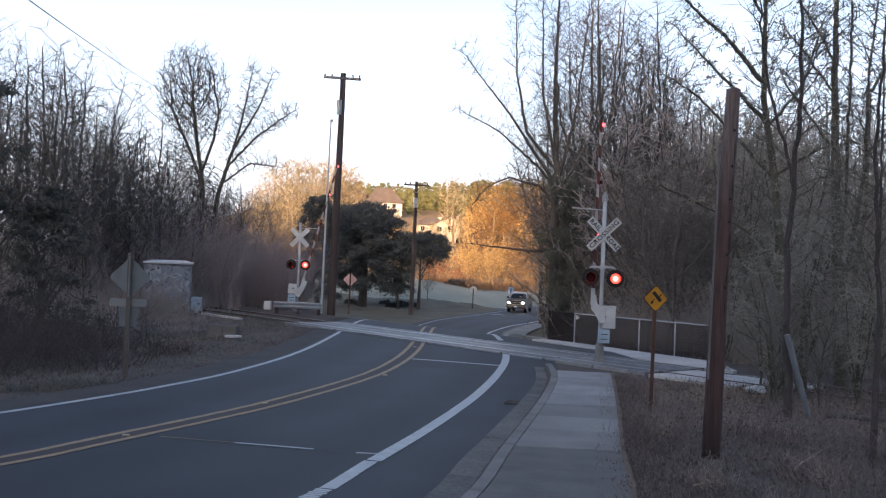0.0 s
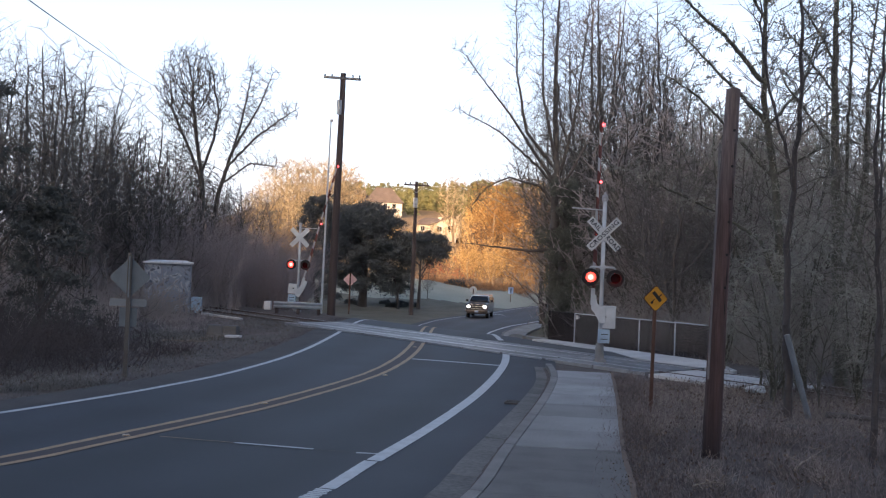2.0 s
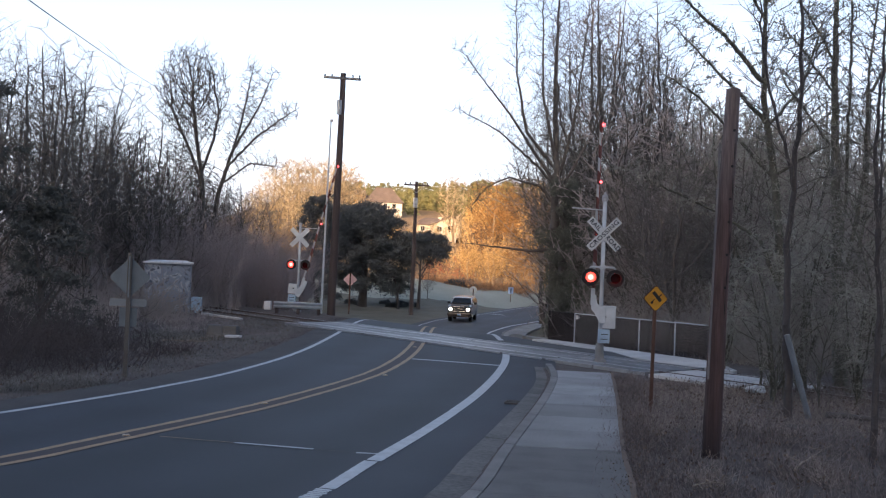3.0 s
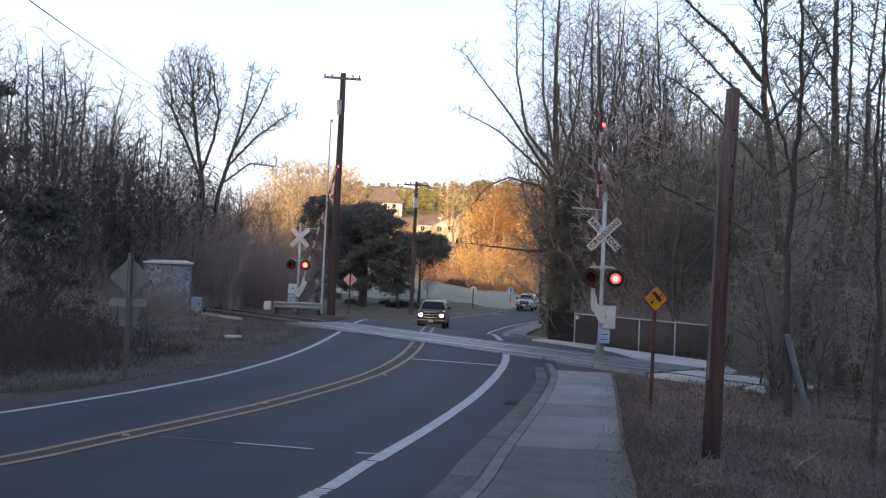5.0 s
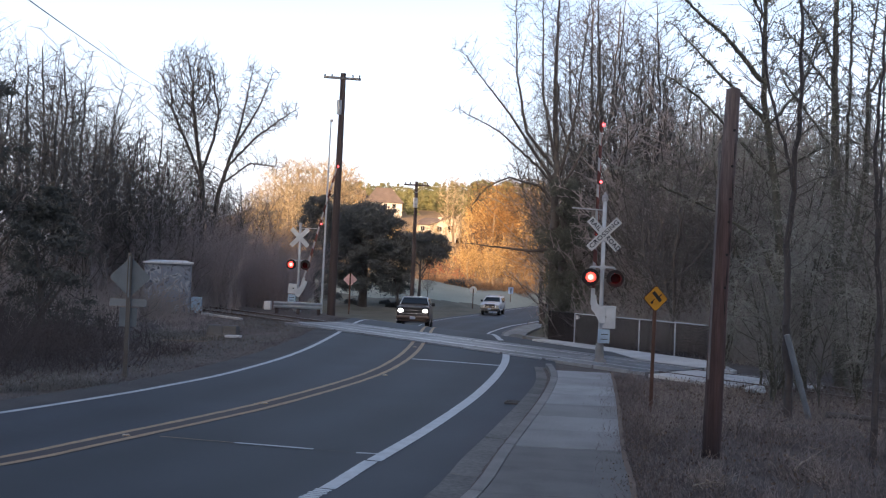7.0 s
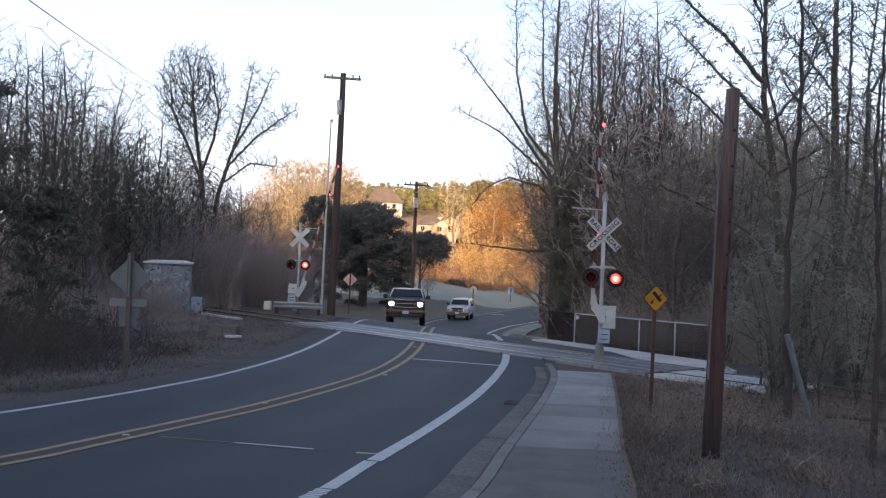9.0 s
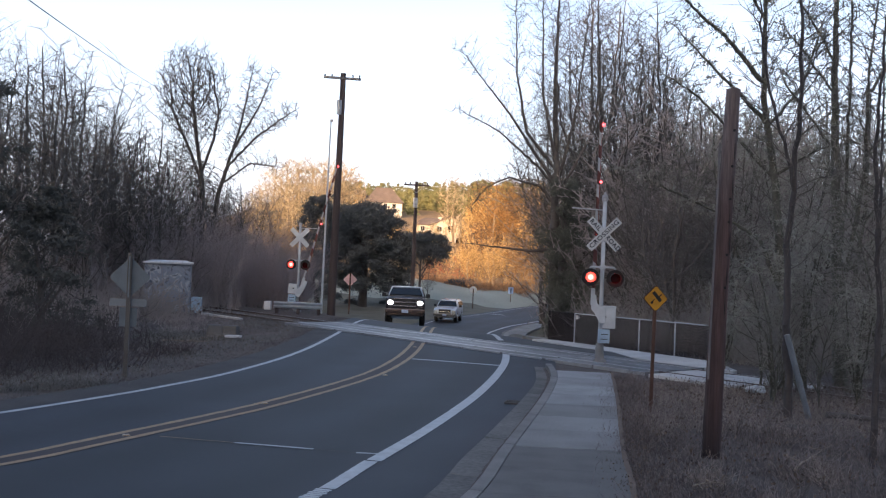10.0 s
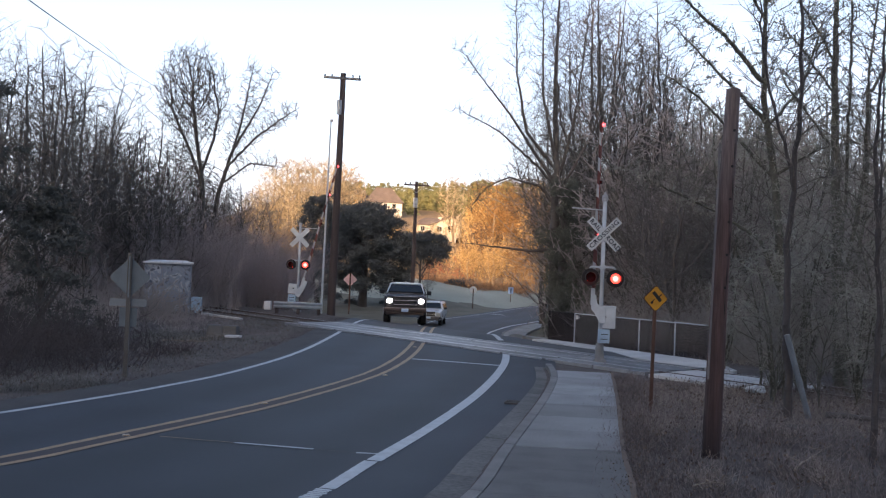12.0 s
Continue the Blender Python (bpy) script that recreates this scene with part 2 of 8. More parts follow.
def fast_mesh(name, verts, faces):
    """A mesh from arrays of vertices and of equal-sided faces."""
    me = bpy.data.meshes.new(name)
    verts, faces = np.asarray(verts, np.float32), np.asarray(faces, np.int32)
    k = faces.shape[1]
    me.vertices.add(len(verts))
    me.vertices.foreach_set("co", verts.ravel())
    me.loops.add(faces.size)
    me.loops.foreach_set("vertex_index", faces.ravel())
    me.polygons.add(len(faces))
    me.polygons.foreach_set("loop_start", np.arange(len(faces), dtype=np.int32) * k)
    me.update(calc_edges=True)
    return me


def spline(points, step=0.5):
    """Points along a smooth curve through the given ones."""
    p = [np.array(q, float) for q in points]
    p = [2 * p[0] - p[1]] + p + [2 * p[-1] - p[-2]]
    out = []
    for i in range(1, len(p) - 2):
        n_ = max(2, int(np.linalg.norm(p[i + 1] - p[i]) / step))
        for k in range(n_):
            t = k / n_
            out.append(0.5 * (2 * p[i] + (p[i + 1] - p[i - 1]) * t + (2 * p[i - 1] - 5 * p[i] + 4 * p[i + 1] - p[i + 2]) * t * t
                              + (3 * p[i] - p[i - 1] - 3 * p[i + 1] + p[i + 2]) * t ** 3))
    out.append(p[-2])
    return np.array(out)


def resample(curve, n_):
    d = np.concatenate([[0], np.cumsum(np.linalg.norm(np.diff(curve, axis=0), axis=1))])
    t = np.linspace(0, d[-1], n_)
    return np.stack([np.interp(t, d, curve[:, k]) for k in range(curve.shape[1])], 1)


# ---- the lie of the land ----
TRACK_A, TRACK_T = np.array((-6.38, 41.98)), np.array((0.653, -0.7574))
TRACK_N = np.array((0.7574, 0.653))


def smooth01(t):
    t = np.clip(t, 0, 1)
    return t * t * (3 - 2 * t)


def level(x, y):
    """Height of the road's plane: flat up to the track, a dip beyond it, then the far hill."""
    s = (x - TRACK_A[0]) * TRACK_N[0] + (y - TRACK_A[1]) * TRACK_N[1]
    z = -2.0 * smooth01((s - 2.0) / 24.0) - 0.28 * smooth01((s - 3.0) / 9.0) * smooth01((24.5 - s) / 7.0)
    z = z + (2.2 - 0.9 * smooth01((x + 3) / 9)) * smooth01((y - 92) / 32) * smooth01(((y - 89) * 0.34 + 1.5 - x) / 6)   # the field rises
    return z + np.maximum(0, y - 155) * 0.1 * smooth01((y - 155) / 60) * smooth01((x / np.maximum(y, 1.0) + 0.27) / 0.07)


def on_track(along, across, z=0.0):
    q = TRACK_A + TRACK_T * along + TRACK_N * across
    return (q[0], q[1], z)


ROAD_MID = spline([(-22, 1.5), (-14, 5.5), (-9, 8.8), (-7, 10.4), (-5.54, 12.31), (-4.72, 14.1), (-3.63, 16.6), (-2.95, 18.4), (-1.96, 21.7), (-1.37, 24.5), (-0.94, 28.3), (-0.69, 33.3),
                   (-0.5, 39.5), (-0.35, 46), (-0.1, 54), (0.4, 62), (1.2, 69), (2.5, 76), (4.2, 82), (6.4, 88), (9.2, 96), (11.3, 103), (14, 111), (18, 120)])
LEFT_LINE = spline([(-24, 4.5), (-15, 8.6), (-10, 11.9), (-8.2, 14.1), (-7.17, 15.82), (-6.13, 18.22), (-5.54, 19.9), (-4.88, 22.2), (-4.25, 26.0), (-3.95, 29.6),
                    (-3.8, 34), (-3.72, 38.5), (-3.6, 43), (-2.95, 52), (-2.25, 62), (-1.6, 70), (-0.63, 77.3), (1.02, 83.2), (3.18, 89.2), (5.3, 95.5), (7.1, 101.5), (9.7, 109.5), (13.5, 119)])
RIGHT_LINE = spline([(-16, -4), (-8, 1.2), (-4.2, 5.6), (-2.4, 8.8), (-1.43, 11.0), (-0.85, 13.26), (-0.11, 16.12), (0.78, 20.15), (1.51, 24.52), (1.98, 28.6),
                     (2.22, 34), (2.22, 41.4), (2.5, 52), (2.9, 60), (3.54, 67.1), (5.33, 74.7), (7.36, 80.2), (9.71, 86.6), (12.7, 94), (15.2, 101), (18.3, 109), (22.6, 118)])
GUTTER = spline([(-13.86, -3.96), (-6.43, 1.19), (-2.97, 5.35), (-1.29, 8.32), (-0.14, 11.11), (0.38, 13.56), (0.8, 15.38), (1.58, 18.97), (2.23, 22.27), (2.48, 24.35), (2.63, 26.33)])
KERB = spline([(-13.02, -4.4), (-5.84, 0.67), (-2.39, 4.79), (-0.77, 7.75), (0.34, 10.81), (0.98, 13.91), (1.91, 18.37), (2.51, 21.63), (2.82, 23.93), (2.93, 26.13)])
WALK_EDGE = spline([(-9.58, -5.75), (-3.07, 0), (0.19, 4.79), (1.5, 7.86), (2.3, 11.14), (2.71, 13.98), (3.42, 18.2), (4.02, 22.0), (4.38, 24.33)])


def ribbon(name, left, right, lift, material, kind="structure", label="", category="", n_=160, across=6, crown=0.0):
    a, b = resample(left, n_), resample(right, n_)
    verts, faces = [], []
    for k in range(across + 1):
        t = k / across
        q = a * (1 - t) + b * t
        z = level(q[:, 0], q[:, 1]) + lift + crown * 4 * t * (1 - t)
        verts.append(np.column_stack([q, z]))
    verts = np.stack(verts, 1).reshape(-1, 3)
    w = across + 1
    for i in range(n_ - 1):
        for k in range(across):
            c = i * w + k
            faces.append((c, c + 1, c + 1 + w, c + w))
    me = fast_mesh(name, verts, faces)
    me.attributes.new("across", "FLOAT", "POINT").data.foreach_set("value", np.tile(np.linspace(0, 1, w), n_).astype(np.float32))
    ob = link_mesh(name, me, material)
    return tagged(ob, label, category, kind=kind)


def offset(curve, d):
    t = np.gradient(curve, axis=0)
    t /= np.linalg.norm(t, axis=1, keepdims=True)
    return curve + np.column_stack([t[:, 1], -t[:, 0]]) * d


def stripe(name, curve, width, material, label, lift=0.024, wear=0.0, seed=1, category="road marking"):
    rng = np.random.RandomState(seed)
    c = resample(curve, 260)
    t = np.gradient(c, axis=0)
    t /= np.linalg.norm(t, axis=1, keepdims=True)
    nrm = np.column_stack([t[:, 1], -t[:, 0]])
    wl_ = width / 2 * (1 + wear * rng.uniform(-1, 1, (len(c), 1)))
    wr_ = width / 2 * (1 + wear * rng.uniform(-1, 1, (len(c), 1)))
    a, b = c - nrm * wl_, c + nrm * wr_
    z = level(c[:, 0], c[:, 1]) + lift
    verts = np.concatenate([np.column_stack([a, z]), np.column_stack([b, z])])
    n_ = len(c)
    faces = [(i, i + n_, i + n_ + 1, i + 1) for i in range(n_ - 1)]
    ob = link_mesh(name, fast_mesh(name, verts, faces), material)
    return tagged(ob, label, category, kind="structure")


# ---- ground, road, pavement and track ----
def curve_gap(x, y, curve):
    c = resample(curve, 300)
    d = np.full(x.shape, 1e9)
    for q in c:
        d = np.minimum(d, np.hypot(x - q[0], y - q[1]))
    return d


def build_ground():
    def axis(lo, hi, step, reach):
        a = list(np.arange(lo, hi + step / 2, step))
        g = step
        while a[-1] < reach:
            g *= 1.35
            a.append(a[-1] + g)
        g = step
        while a[0] > -reach:
            g *= 1.35
            a.insert(0, a[0] - g)
        return np.array(a)
    xs, ys = axis(-24, 26, 0.5, 3000), axis(0, 100, 0.5, 3000)
    ys = np.concatenate([ys[ys < -180], np.arange(-176, -3, 8.0), ys[(ys > -1.6) & (ys <= 100)], np.arange(101, 140, 1.0), ys[ys > 140]])
    x, y = np.meshgrid(xs, ys)
    z = level(x, np.minimum(y, 460))
    rng = np.random.RandomState(4)
    bump = np.zeros_like(x)
    for k in range(14):
        a, w = rng.uniform(0, 6.28), rng.uniform(0.25, 2.2)
        bump += np.sin((x * math.cos(a) + y * math.sin(a)) * w + rng.uniform(0, 6.28)) * 0.045 / (0.5 + w)
    road = np.minimum(curve_gap(x, y, ROAD_MID) - 4.6, curve_gap(x, y, WALK_EDGE) - 2.0)
    s = (x - TRACK_A[0]) * TRACK_N[0] + (y - TRACK_A[1]) * TRACK_N[1]
    road = np.minimum(road, np.abs(s - 0.6) - 3.2)
    k = smooth01(road / 3.0)
    z += k * (0.06 + bump) - (1 - k) * 0.06
    # unseen ridge added behind the camera to shade the crossing; bump for right-hand trees
    z += (60 + 2 * np.sin(x * 0.031) + 1.2 * np.sin(x * 0.083 + 1)) * smooth01((-28 - y) / 95) + 7 * np.exp(-((x + 42) / 24) ** 2) * smooth01((-60 - y) / 63)
    verts = np.column_stack([x.ravel(), y.ravel(), z.ravel()])
    w = len(xs)
    i, j = np.meshgrid(np.arange(len(ys) - 1), np.arange(w - 1), indexing="ij")
    c = (i * w + j).ravel()
    faces = np.column_stack([c, c + 1, c + 1 + w, c + w])
    me = fast_mesh("ground", verts, faces)
    ob = link_mesh("ground", me, [M["earth"], M["field"], M["rough_grass"], M["hill_floor"]])
    fy, fs = y[:-1, :-1].ravel(), s[:-1, :-1].ravel()
    me.polygons.foreach_set("material_index", np.where((fy > 104 + 2 * np.sin(x[:-1, :-1].ravel() * 0.3)) & (fy < 134), 1, np.where(fy > 134, 3, np.where(fs > 7, 2, 0))).astype(np.int32))
    me.shade_smooth()
    tagged(ob, "uneven roadside earth with dead leaves and a frosty field beyond", "ground", kind="structure")


def build_road():
    ribbon("road", offset(LEFT_LINE, -0.75), offset(RIGHT_LINE, 1.45), -0.014, M["asphalt"], label="dark grey asphalt two-lane road curving over the track", category="road", n_=260)
    ribbon("verge_shoulder", offset(LEFT_LINE, -1.05)[(LEFT_LINE[:, 1] > 4) & (LEFT_LINE[:, 1] < 38)], offset(LEFT_LINE, -0.22)[(LEFT_LINE[:, 1] > 4) & (LEFT_LINE[:, 1] < 38)], -0.009, M["verge_dirt"], label="dirty broken asphalt shoulder beside the verge", category="road", n_=160)
    stripe("edge_line_left", LEFT_LINE[LEFT_LINE[:, 1] < 46], 0.15, M["white_line"], "thin white painted edge line on asphalt", lift=-0.006, wear=0.03)
    stripe("edge_line_beyond", LEFT_LINE[LEFT_LINE[:, 1] >= 45.5], 0.11, M["white_line"], "thin white edge line beyond the track", lift=-0.006, wear=0.1, seed=7)
    mid = ROAD_MID[ROAD_MID[:, 1] < 58]
    stripe("centre_strip", mid[mid[:, 1] < 34], 0.27, M["rubbed_paint"], "dark brown strip of rubbed old paint between the centre lines", lift=-0.0085, wear=0.08, seed=4)
    stripe("centre_line_left", offset(mid, -0.19), 0.12, M["yellow_line"], "worn yellow centre line, one of a pair", lift=-0.006, wear=0.15, seed=2)
    stripe("centre_line_right", offset(mid, 0.19), 0.12, M["yellow_line"], "worn yellow centre line, one of a pair", lift=-0.006, wear=0.15, seed=3)
    fine_line = resample(RIGHT_LINE, 2400)
    near = fine_line[(fine_line[:, 1] < 36) & (fine_line[:, 1] > 13.2)]
    stripe("edge_line_right", offset(near, 0.02), 0.215, M["white_line"], "broad white painted edge line on asphalt", lift=-0.006, wear=0.02, seed=5)
    stripe("edge_line_far", RIGHT_LINE[RIGHT_LINE[:, 1] >= 35.5], 0.2, M["white_line"], "white painted edge line beyond the track", lift=-0.006, wear=0.06, seed=6)
    worn = fine_line[(fine_line[:, 1] < 13.22) & (fine_line[:, 1] > 11.5)]
    stripe("edge_line_worn", offset(worn, -0.005), 0.2, M["white_line"], "worn part of the broad white edge line", lift=-0.006, wear=0.05, seed=8)
    rungs = tagged(new("worn_paint"), "white edge line worn down to narrow rungs of paint", "road marking", kind="structure")
    row = resample(offset(fine_line, -0.015)[(fine_line[:, 1] < 11.62) & (fine_line[:, 1] > 6)], 74)
    for k in range(72):
        d = (row[k + 1] - row[k]) / np.linalg.norm(row[k + 1] - row[k])
        n2 = np.array([d[1], -d[0]])
        a, b = row[k], row[k] + d * 0.072
        w = 0.105 + 0.012 * math.sin(k * 2.3)
        q = [a - n2 * w, a + n2 * w, b + n2 * w * 0.96, b - n2 * w * 1.03]
        link_mesh("rung", mesh_from("rung", [(*p, -0.005) for p in q], [(0, 1, 2, 3)]), M["white_line"], rungs)
    stripe("stop_line", np.array([(-0.74, 27.22), (0.4, 26.85), (1.66, 26.36)]), 0.17, M["white_line"], "white stop line across one lane", lift=-0.004, wear=0.06)
    stripe("cross_line", np.array([(-2.94, 14.1), (-2.3, 13.98), (-1.75, 13.86)]), 0.07, M["white_line"], "short worn white line across the lane", lift=-0.004, wear=0.2)
    stripe("cross_line_faint", np.array([(-4.1, 14.36), (-3.5, 14.22), (-2.96, 14.11)]), 0.025, M["yellow_line"], "faint worn end of a line across the lane", lift=-0.004, wear=0.4, seed=31)
    stripe("cross_line_joint", np.array([(-1.73, 13.855), (-1.4, 13.79), (-1.13, 13.725)]), 0.02, M["earth"], "dark joint continuing a worn line", lift=-0.005, wear=0.4, seed=32)
    stripe("lane_mark", np.array([(4.8, 92.3), (5.45, 91.75), (6.1, 91.2)]), 0.32, M["white_line"], "short white lane mark on the far bend", lift=-0.003, wear=0.2, seed=33)
    stripe("cross_line_end", np.array([(-1.12, 13.72), (-0.98, 13.72), (-0.8, 13.7)]), 0.06, M["white_line"], "worn end of a white line across the lane", lift=-0.004, wear=0.3)


def road_studs():
    """Small raised reflectors between the centre lines."""
    for x, y in ((-4.6, 14.33), (-3.2, 17.93), (-1.27, 23.1), (-0.78, 31.0)):
        stud = empty("road_stud", pose(x, y, -0.012, 0, 0, 25), "small yellowish raised reflector between the centre lines", "road stud", "road studs")
        bm = bmesh.new()
        add_box(bm, (0.11, 0.1, 0.022), (0, 0, 0.011), bevel=0.006, taper=(0.9, 0.6))
        part("base", bm, M["stud"], stud)
        bm = bmesh.new()
        add_box(bm, (0.09, 0.012, 0.014), (0, -0.042, 0.012), (-25, 0, 0))
        part("reflector", bm, M["yellow_line"], stud, "amber reflector face")


M["stud"] = mat("stud", (0.50, 0.45, 0.36), (0.34, 0.29, 0.22), rough=0.5, scale=6, fine=60, bump=0.05)
build_ground()
build_road()
road_studs()


# ---- trees ----
def grow(rng, height, radius, kids, reach, up, first, wobble, lean=(0, 0), taper=0.85, thin=0.009, limbs=()):
    """Segments of a bare tree, as rows for prisms(), trunk and limbs apart from the twigs."""
    wood, twigs = [], []
    todo = [(np.zeros(3), np.array([lean[0], lean[1], 1.0]), height, radius, 0)]
    waiting = list(limbs)
    steps = [9, 6, 3, 1, 1]
    while todo:
        p, d, length, r, lev = todo.pop()
        d = d / np.linalg.norm(d)
        n_ = steps[min(lev, 4)]
        pts, rad = [p], [r]
        for k in range(n_):
            d = d + rng.normal(0, wobble * (1 + 0.35 * lev), 3) + np.array([0, 0, up[min(lev, len(up) - 1)]])
            d /= np.linalg.norm(d)
            p = p + d * length / n_
            pts.append(p)
            rad.append(max(thin, r * (1 - taper * (k + 1) / n_)))
        if lev == 0:
            stem_z = [q[2] for q in pts]
            for a_, b_, c_, d_ in waiting:   # great limbs spring from the stem
                spot = np.array([np.interp(a_[2], stem_z, [q[k] for q in pts]) for k in range(3)])
                todo.append((spot, np.array(b_, float), c_, d_, 1))
        out = wood if lev < 2 else twigs
        for k in range(n_):
            out.append((*pts[k], *pts[k + 1], rad[k], 0.0 if lev >= 2 and k == n_ - 1 else rad[k + 1]))
        if lev >= len(kids):
            continue
        count = max(1, kids[lev] + rng.randint(-1, 2))
        for k in range(count):
            t = first[min(lev, len(first) - 1)] + (1 - first[min(lev, len(first) - 1)]) * (k + rng.uniform(0, 1)) / count
            f = min(t * n_, n_ - 1e-3)
            i = int(f)
            q = pts[i] + (pts[i + 1] - pts[i]) * (f - i)
            rr = rad[i] + (rad[i + 1] - rad[i]) * (f - i)
            way = pts[i + 1] - pts[i]
            way /= np.linalg.norm(way)
            side = rng.normal(0, 1, 3)
            side -= way * side.dot(way)
            side /= np.linalg.norm(side)
            a = rng.uniform(0.45, 1.0)
            child = way * math.cos(a) + side * math.sin(a)
            l_ = length * reach[min(lev, len(reach) - 1)] * rng.uniform(0.65, 1.15) * (1.12 - 0.55 * t)
            todo.append((q, child, l_, max(thin, rr * rng.uniform(0.5, 0.75)), lev + 1))
    return np.array(wood), np.array(twigs)


def twig_mesh(rows):
    """Three-sided twigs; those that run out to a point are plain spikes. All faces have three corners."""
    body, tip = rows[rows[:, 7] > 0], rows[rows[:, 7] <= 0]
    v0, q = prisms(body, 3)
    f0 = np.concatenate([q[:, [0, 1, 2]], q[:, [0, 2, 3]]])
    v1, q = prisms(tip, 3)
    v1 = v1.reshape(-1, 6, 3)[:, :4].reshape(-1, 3)
    b = (np.arange(len(tip)) * 4)[:, None] + len(v0)
    f1 = np.concatenate([b + np.array([[k, (k + 1) % 3, 3]]) for k in range(3)])
    return np.concatenate([v0, v1]), np.concatenate([f0, f1])


def leaf_quads(rng, centres, size, flat=0.5):
    """Small leaf-like quads, at random turns, round the given centres."""
    c = np.asarray(centres)
    n_ = len(c)
    u = rng.normal(0, 1, (n_, 3))
    u /= np.linalg.norm(u, axis=1, keepdims=True)
    v = np.cross(u, rng.normal(0, 1, (n_, 3)))
    v /= np.linalg.norm(v, axis=1, keepdims=True)
    s = size * rng.uniform(0.5, 1.4, (n_, 1))
    verts = np.stack([c - u * s, c + v * s * flat, c + u * s, c - v * s * flat], 1).reshape(-1, 3)
    return verts, np.arange(4 * n_).reshape(-1, 4)


TREE_MESH = {}


def tree_meshes(kind, seed, bark, twig, clumps=0, clump_mat=None, **args):
    rng = np.random.RandomState(seed)
    wood, twigs = grow(rng, **args)
    if not args.get("limbs"):
        k = 10.0 / max(wood[:, 5].max(), twigs[:, 5].max())
        wood[:, :6] *= k
        twigs[:, :6] *= k
    trunk = fast_mesh(kind + "_trunk", *prisms(wood, 6))
    trunk.shade_smooth()
    trunk.materials.append(bark)
    crown = fast_mesh(kind + "_crown", *twig_mesh(twigs))
    crown.materials.append(twig)
    extra = None
    if clumps:
        rows = np.concatenate([wood, twigs])
        rows = rows[rows[:, 2] > 0.2]
        pick = rows[rng.randint(0, len(rows), clumps)]
        c = pick[:, 0:3] + (pick[:, 3:6] - pick[:, 0:3]) * rng.uniform(0, 1, (clumps, 1)) + rng.normal(0, 0.04, (clumps, 3))
        extra = fast_mesh(kind + "_tufts", *leaf_quads(rng, c, 0.055, 0.22))
        extra.materials.append(clump_mat)
    TREE_MESH[kind] = (trunk, crown, extra)


def tree(kind, x, y, scale, turn, label, category="tree", name="bare_tree", group="", z=None, stretch=1.0):
    z = float(level(np.array(x), np.array(y))) - 0.05 if z is None else z
    ob = empty(name, Matrix.Translation((x, y, z)) @ Euler((0, 0, radians(turn))).to_matrix().to_4x4() @ Matrix.Diagonal((scale * stretch, scale * stretch, scale, 1)), label, category, group)
    trunk, crown, extra = TREE_MESH[kind]
    link_mesh("trunk", trunk, [], ob)
    link_mesh("crown", crown, [], ob)
    if extra:
        link_mesh("moss", extra, [], ob)
    return ob


def colonise(rng, stems, pull_to, step, kill, up, climb):
    """A branch skeleton that grows from given stems towards scattered points: nodes, their parents, and the stretch of each stem."""
    nodes, par, spans = [], [], []
    for line in stems:
        c = resample(np.array(line, float), max(2, int(np.linalg.norm(np.diff(np.array(line, float), axis=0), axis=1).sum() / step) + 1))
        c[1:-1] += rng.normal(0, step * 0.07, c[1:-1].shape)
        root = int(np.argmin(np.linalg.norm(np.array(nodes) - c[0], axis=1))) if nodes else -1
        for q in c if root < 0 else c[1:]:
            par.append(root)
            nodes.append(q)
            root = len(nodes) - 1
        spans.append((len(nodes) - len(c) + (1 if len(spans) else 0), len(nodes)))
    sown, a = len(nodes), np.array(pull_to, float)
    gap, near = np.full(len(a), 1e9), np.zeros(len(a), int)
    fresh, first = np.array(nodes), 0
    for turn in range(70):
        d = np.linalg.norm(a[:, None] - fresh[None], axis=2)
        i = d.argmin(1)
        best = d[np.arange(len(a)), i]
        closer = best < gap
        gap[closer], near[closer] = best[closer], i[closer] + first
        keep = gap > kill
        a, gap, near = a[keep], gap[keep], near[keep]
        if not len(a):
            break
        pts = np.array(nodes)
        way = np.zeros_like(pts)
        np.add.at(way, near, (a - pts[near]) / gap[:, None])
        idx = np.unique(near)
        w = way[idx]
        w = w / np.maximum(np.linalg.norm(w, axis=1, keepdims=True), 1e-6) + rng.normal(0, 0.15, w.shape) + np.array([0, 0, up])
        w /= np.linalg.norm(w, axis=1, keepdims=True)
        fresh = pts[idx] + w * step
        free = np.array([np.abs(pts - q).sum(1).min() > step * 0.5 for q in fresh])
        first, fresh = len(nodes), fresh[free]
        if not len(fresh):
            break
        nodes.extend(fresh)
        par.extend(idx[free])
    out, par, away = np.array(nodes), np.array(par), np.zeros(len(nodes))
    for i in range(sown, len(out)):   # side branches climb as they leave their stem
        away[i] = away[par[i]] + math.hypot(*(nodes[i] - nodes[par[i]])[:2])
    out[:, 2] += climb * away
    return out, par, spans


def cloud(rng, n_, at, size):
    """Points scattered through an ellipsoid, denser towards its skin."""
    d = rng.normal(0, 1, (n_, 3))
    d /= np.linalg.norm(d, axis=1, keepdims=True)
    return np.array(at) + d * np.array(size) * rng.uniform(0.02, 1, (n_, 1)) ** 0.4


def plume(rng, n_, line, r0, r1):
    """Points scattered round a line, within a radius that changes from its start to its end."""
    c = resample(np.array(line, float), 60)
    t = rng.uniform(0.08, 1.0, n_)
    d = rng.normal(0, 1, (n_, 3))
    d /= np.linalg.norm(d, axis=1, keepdims=True)
    return c[np.minimum(59, (t * 59).astype(int))] + d * ((r0 + (r1 - r0) * t) * rng.uniform(0.3, 1, n_))[:, None]


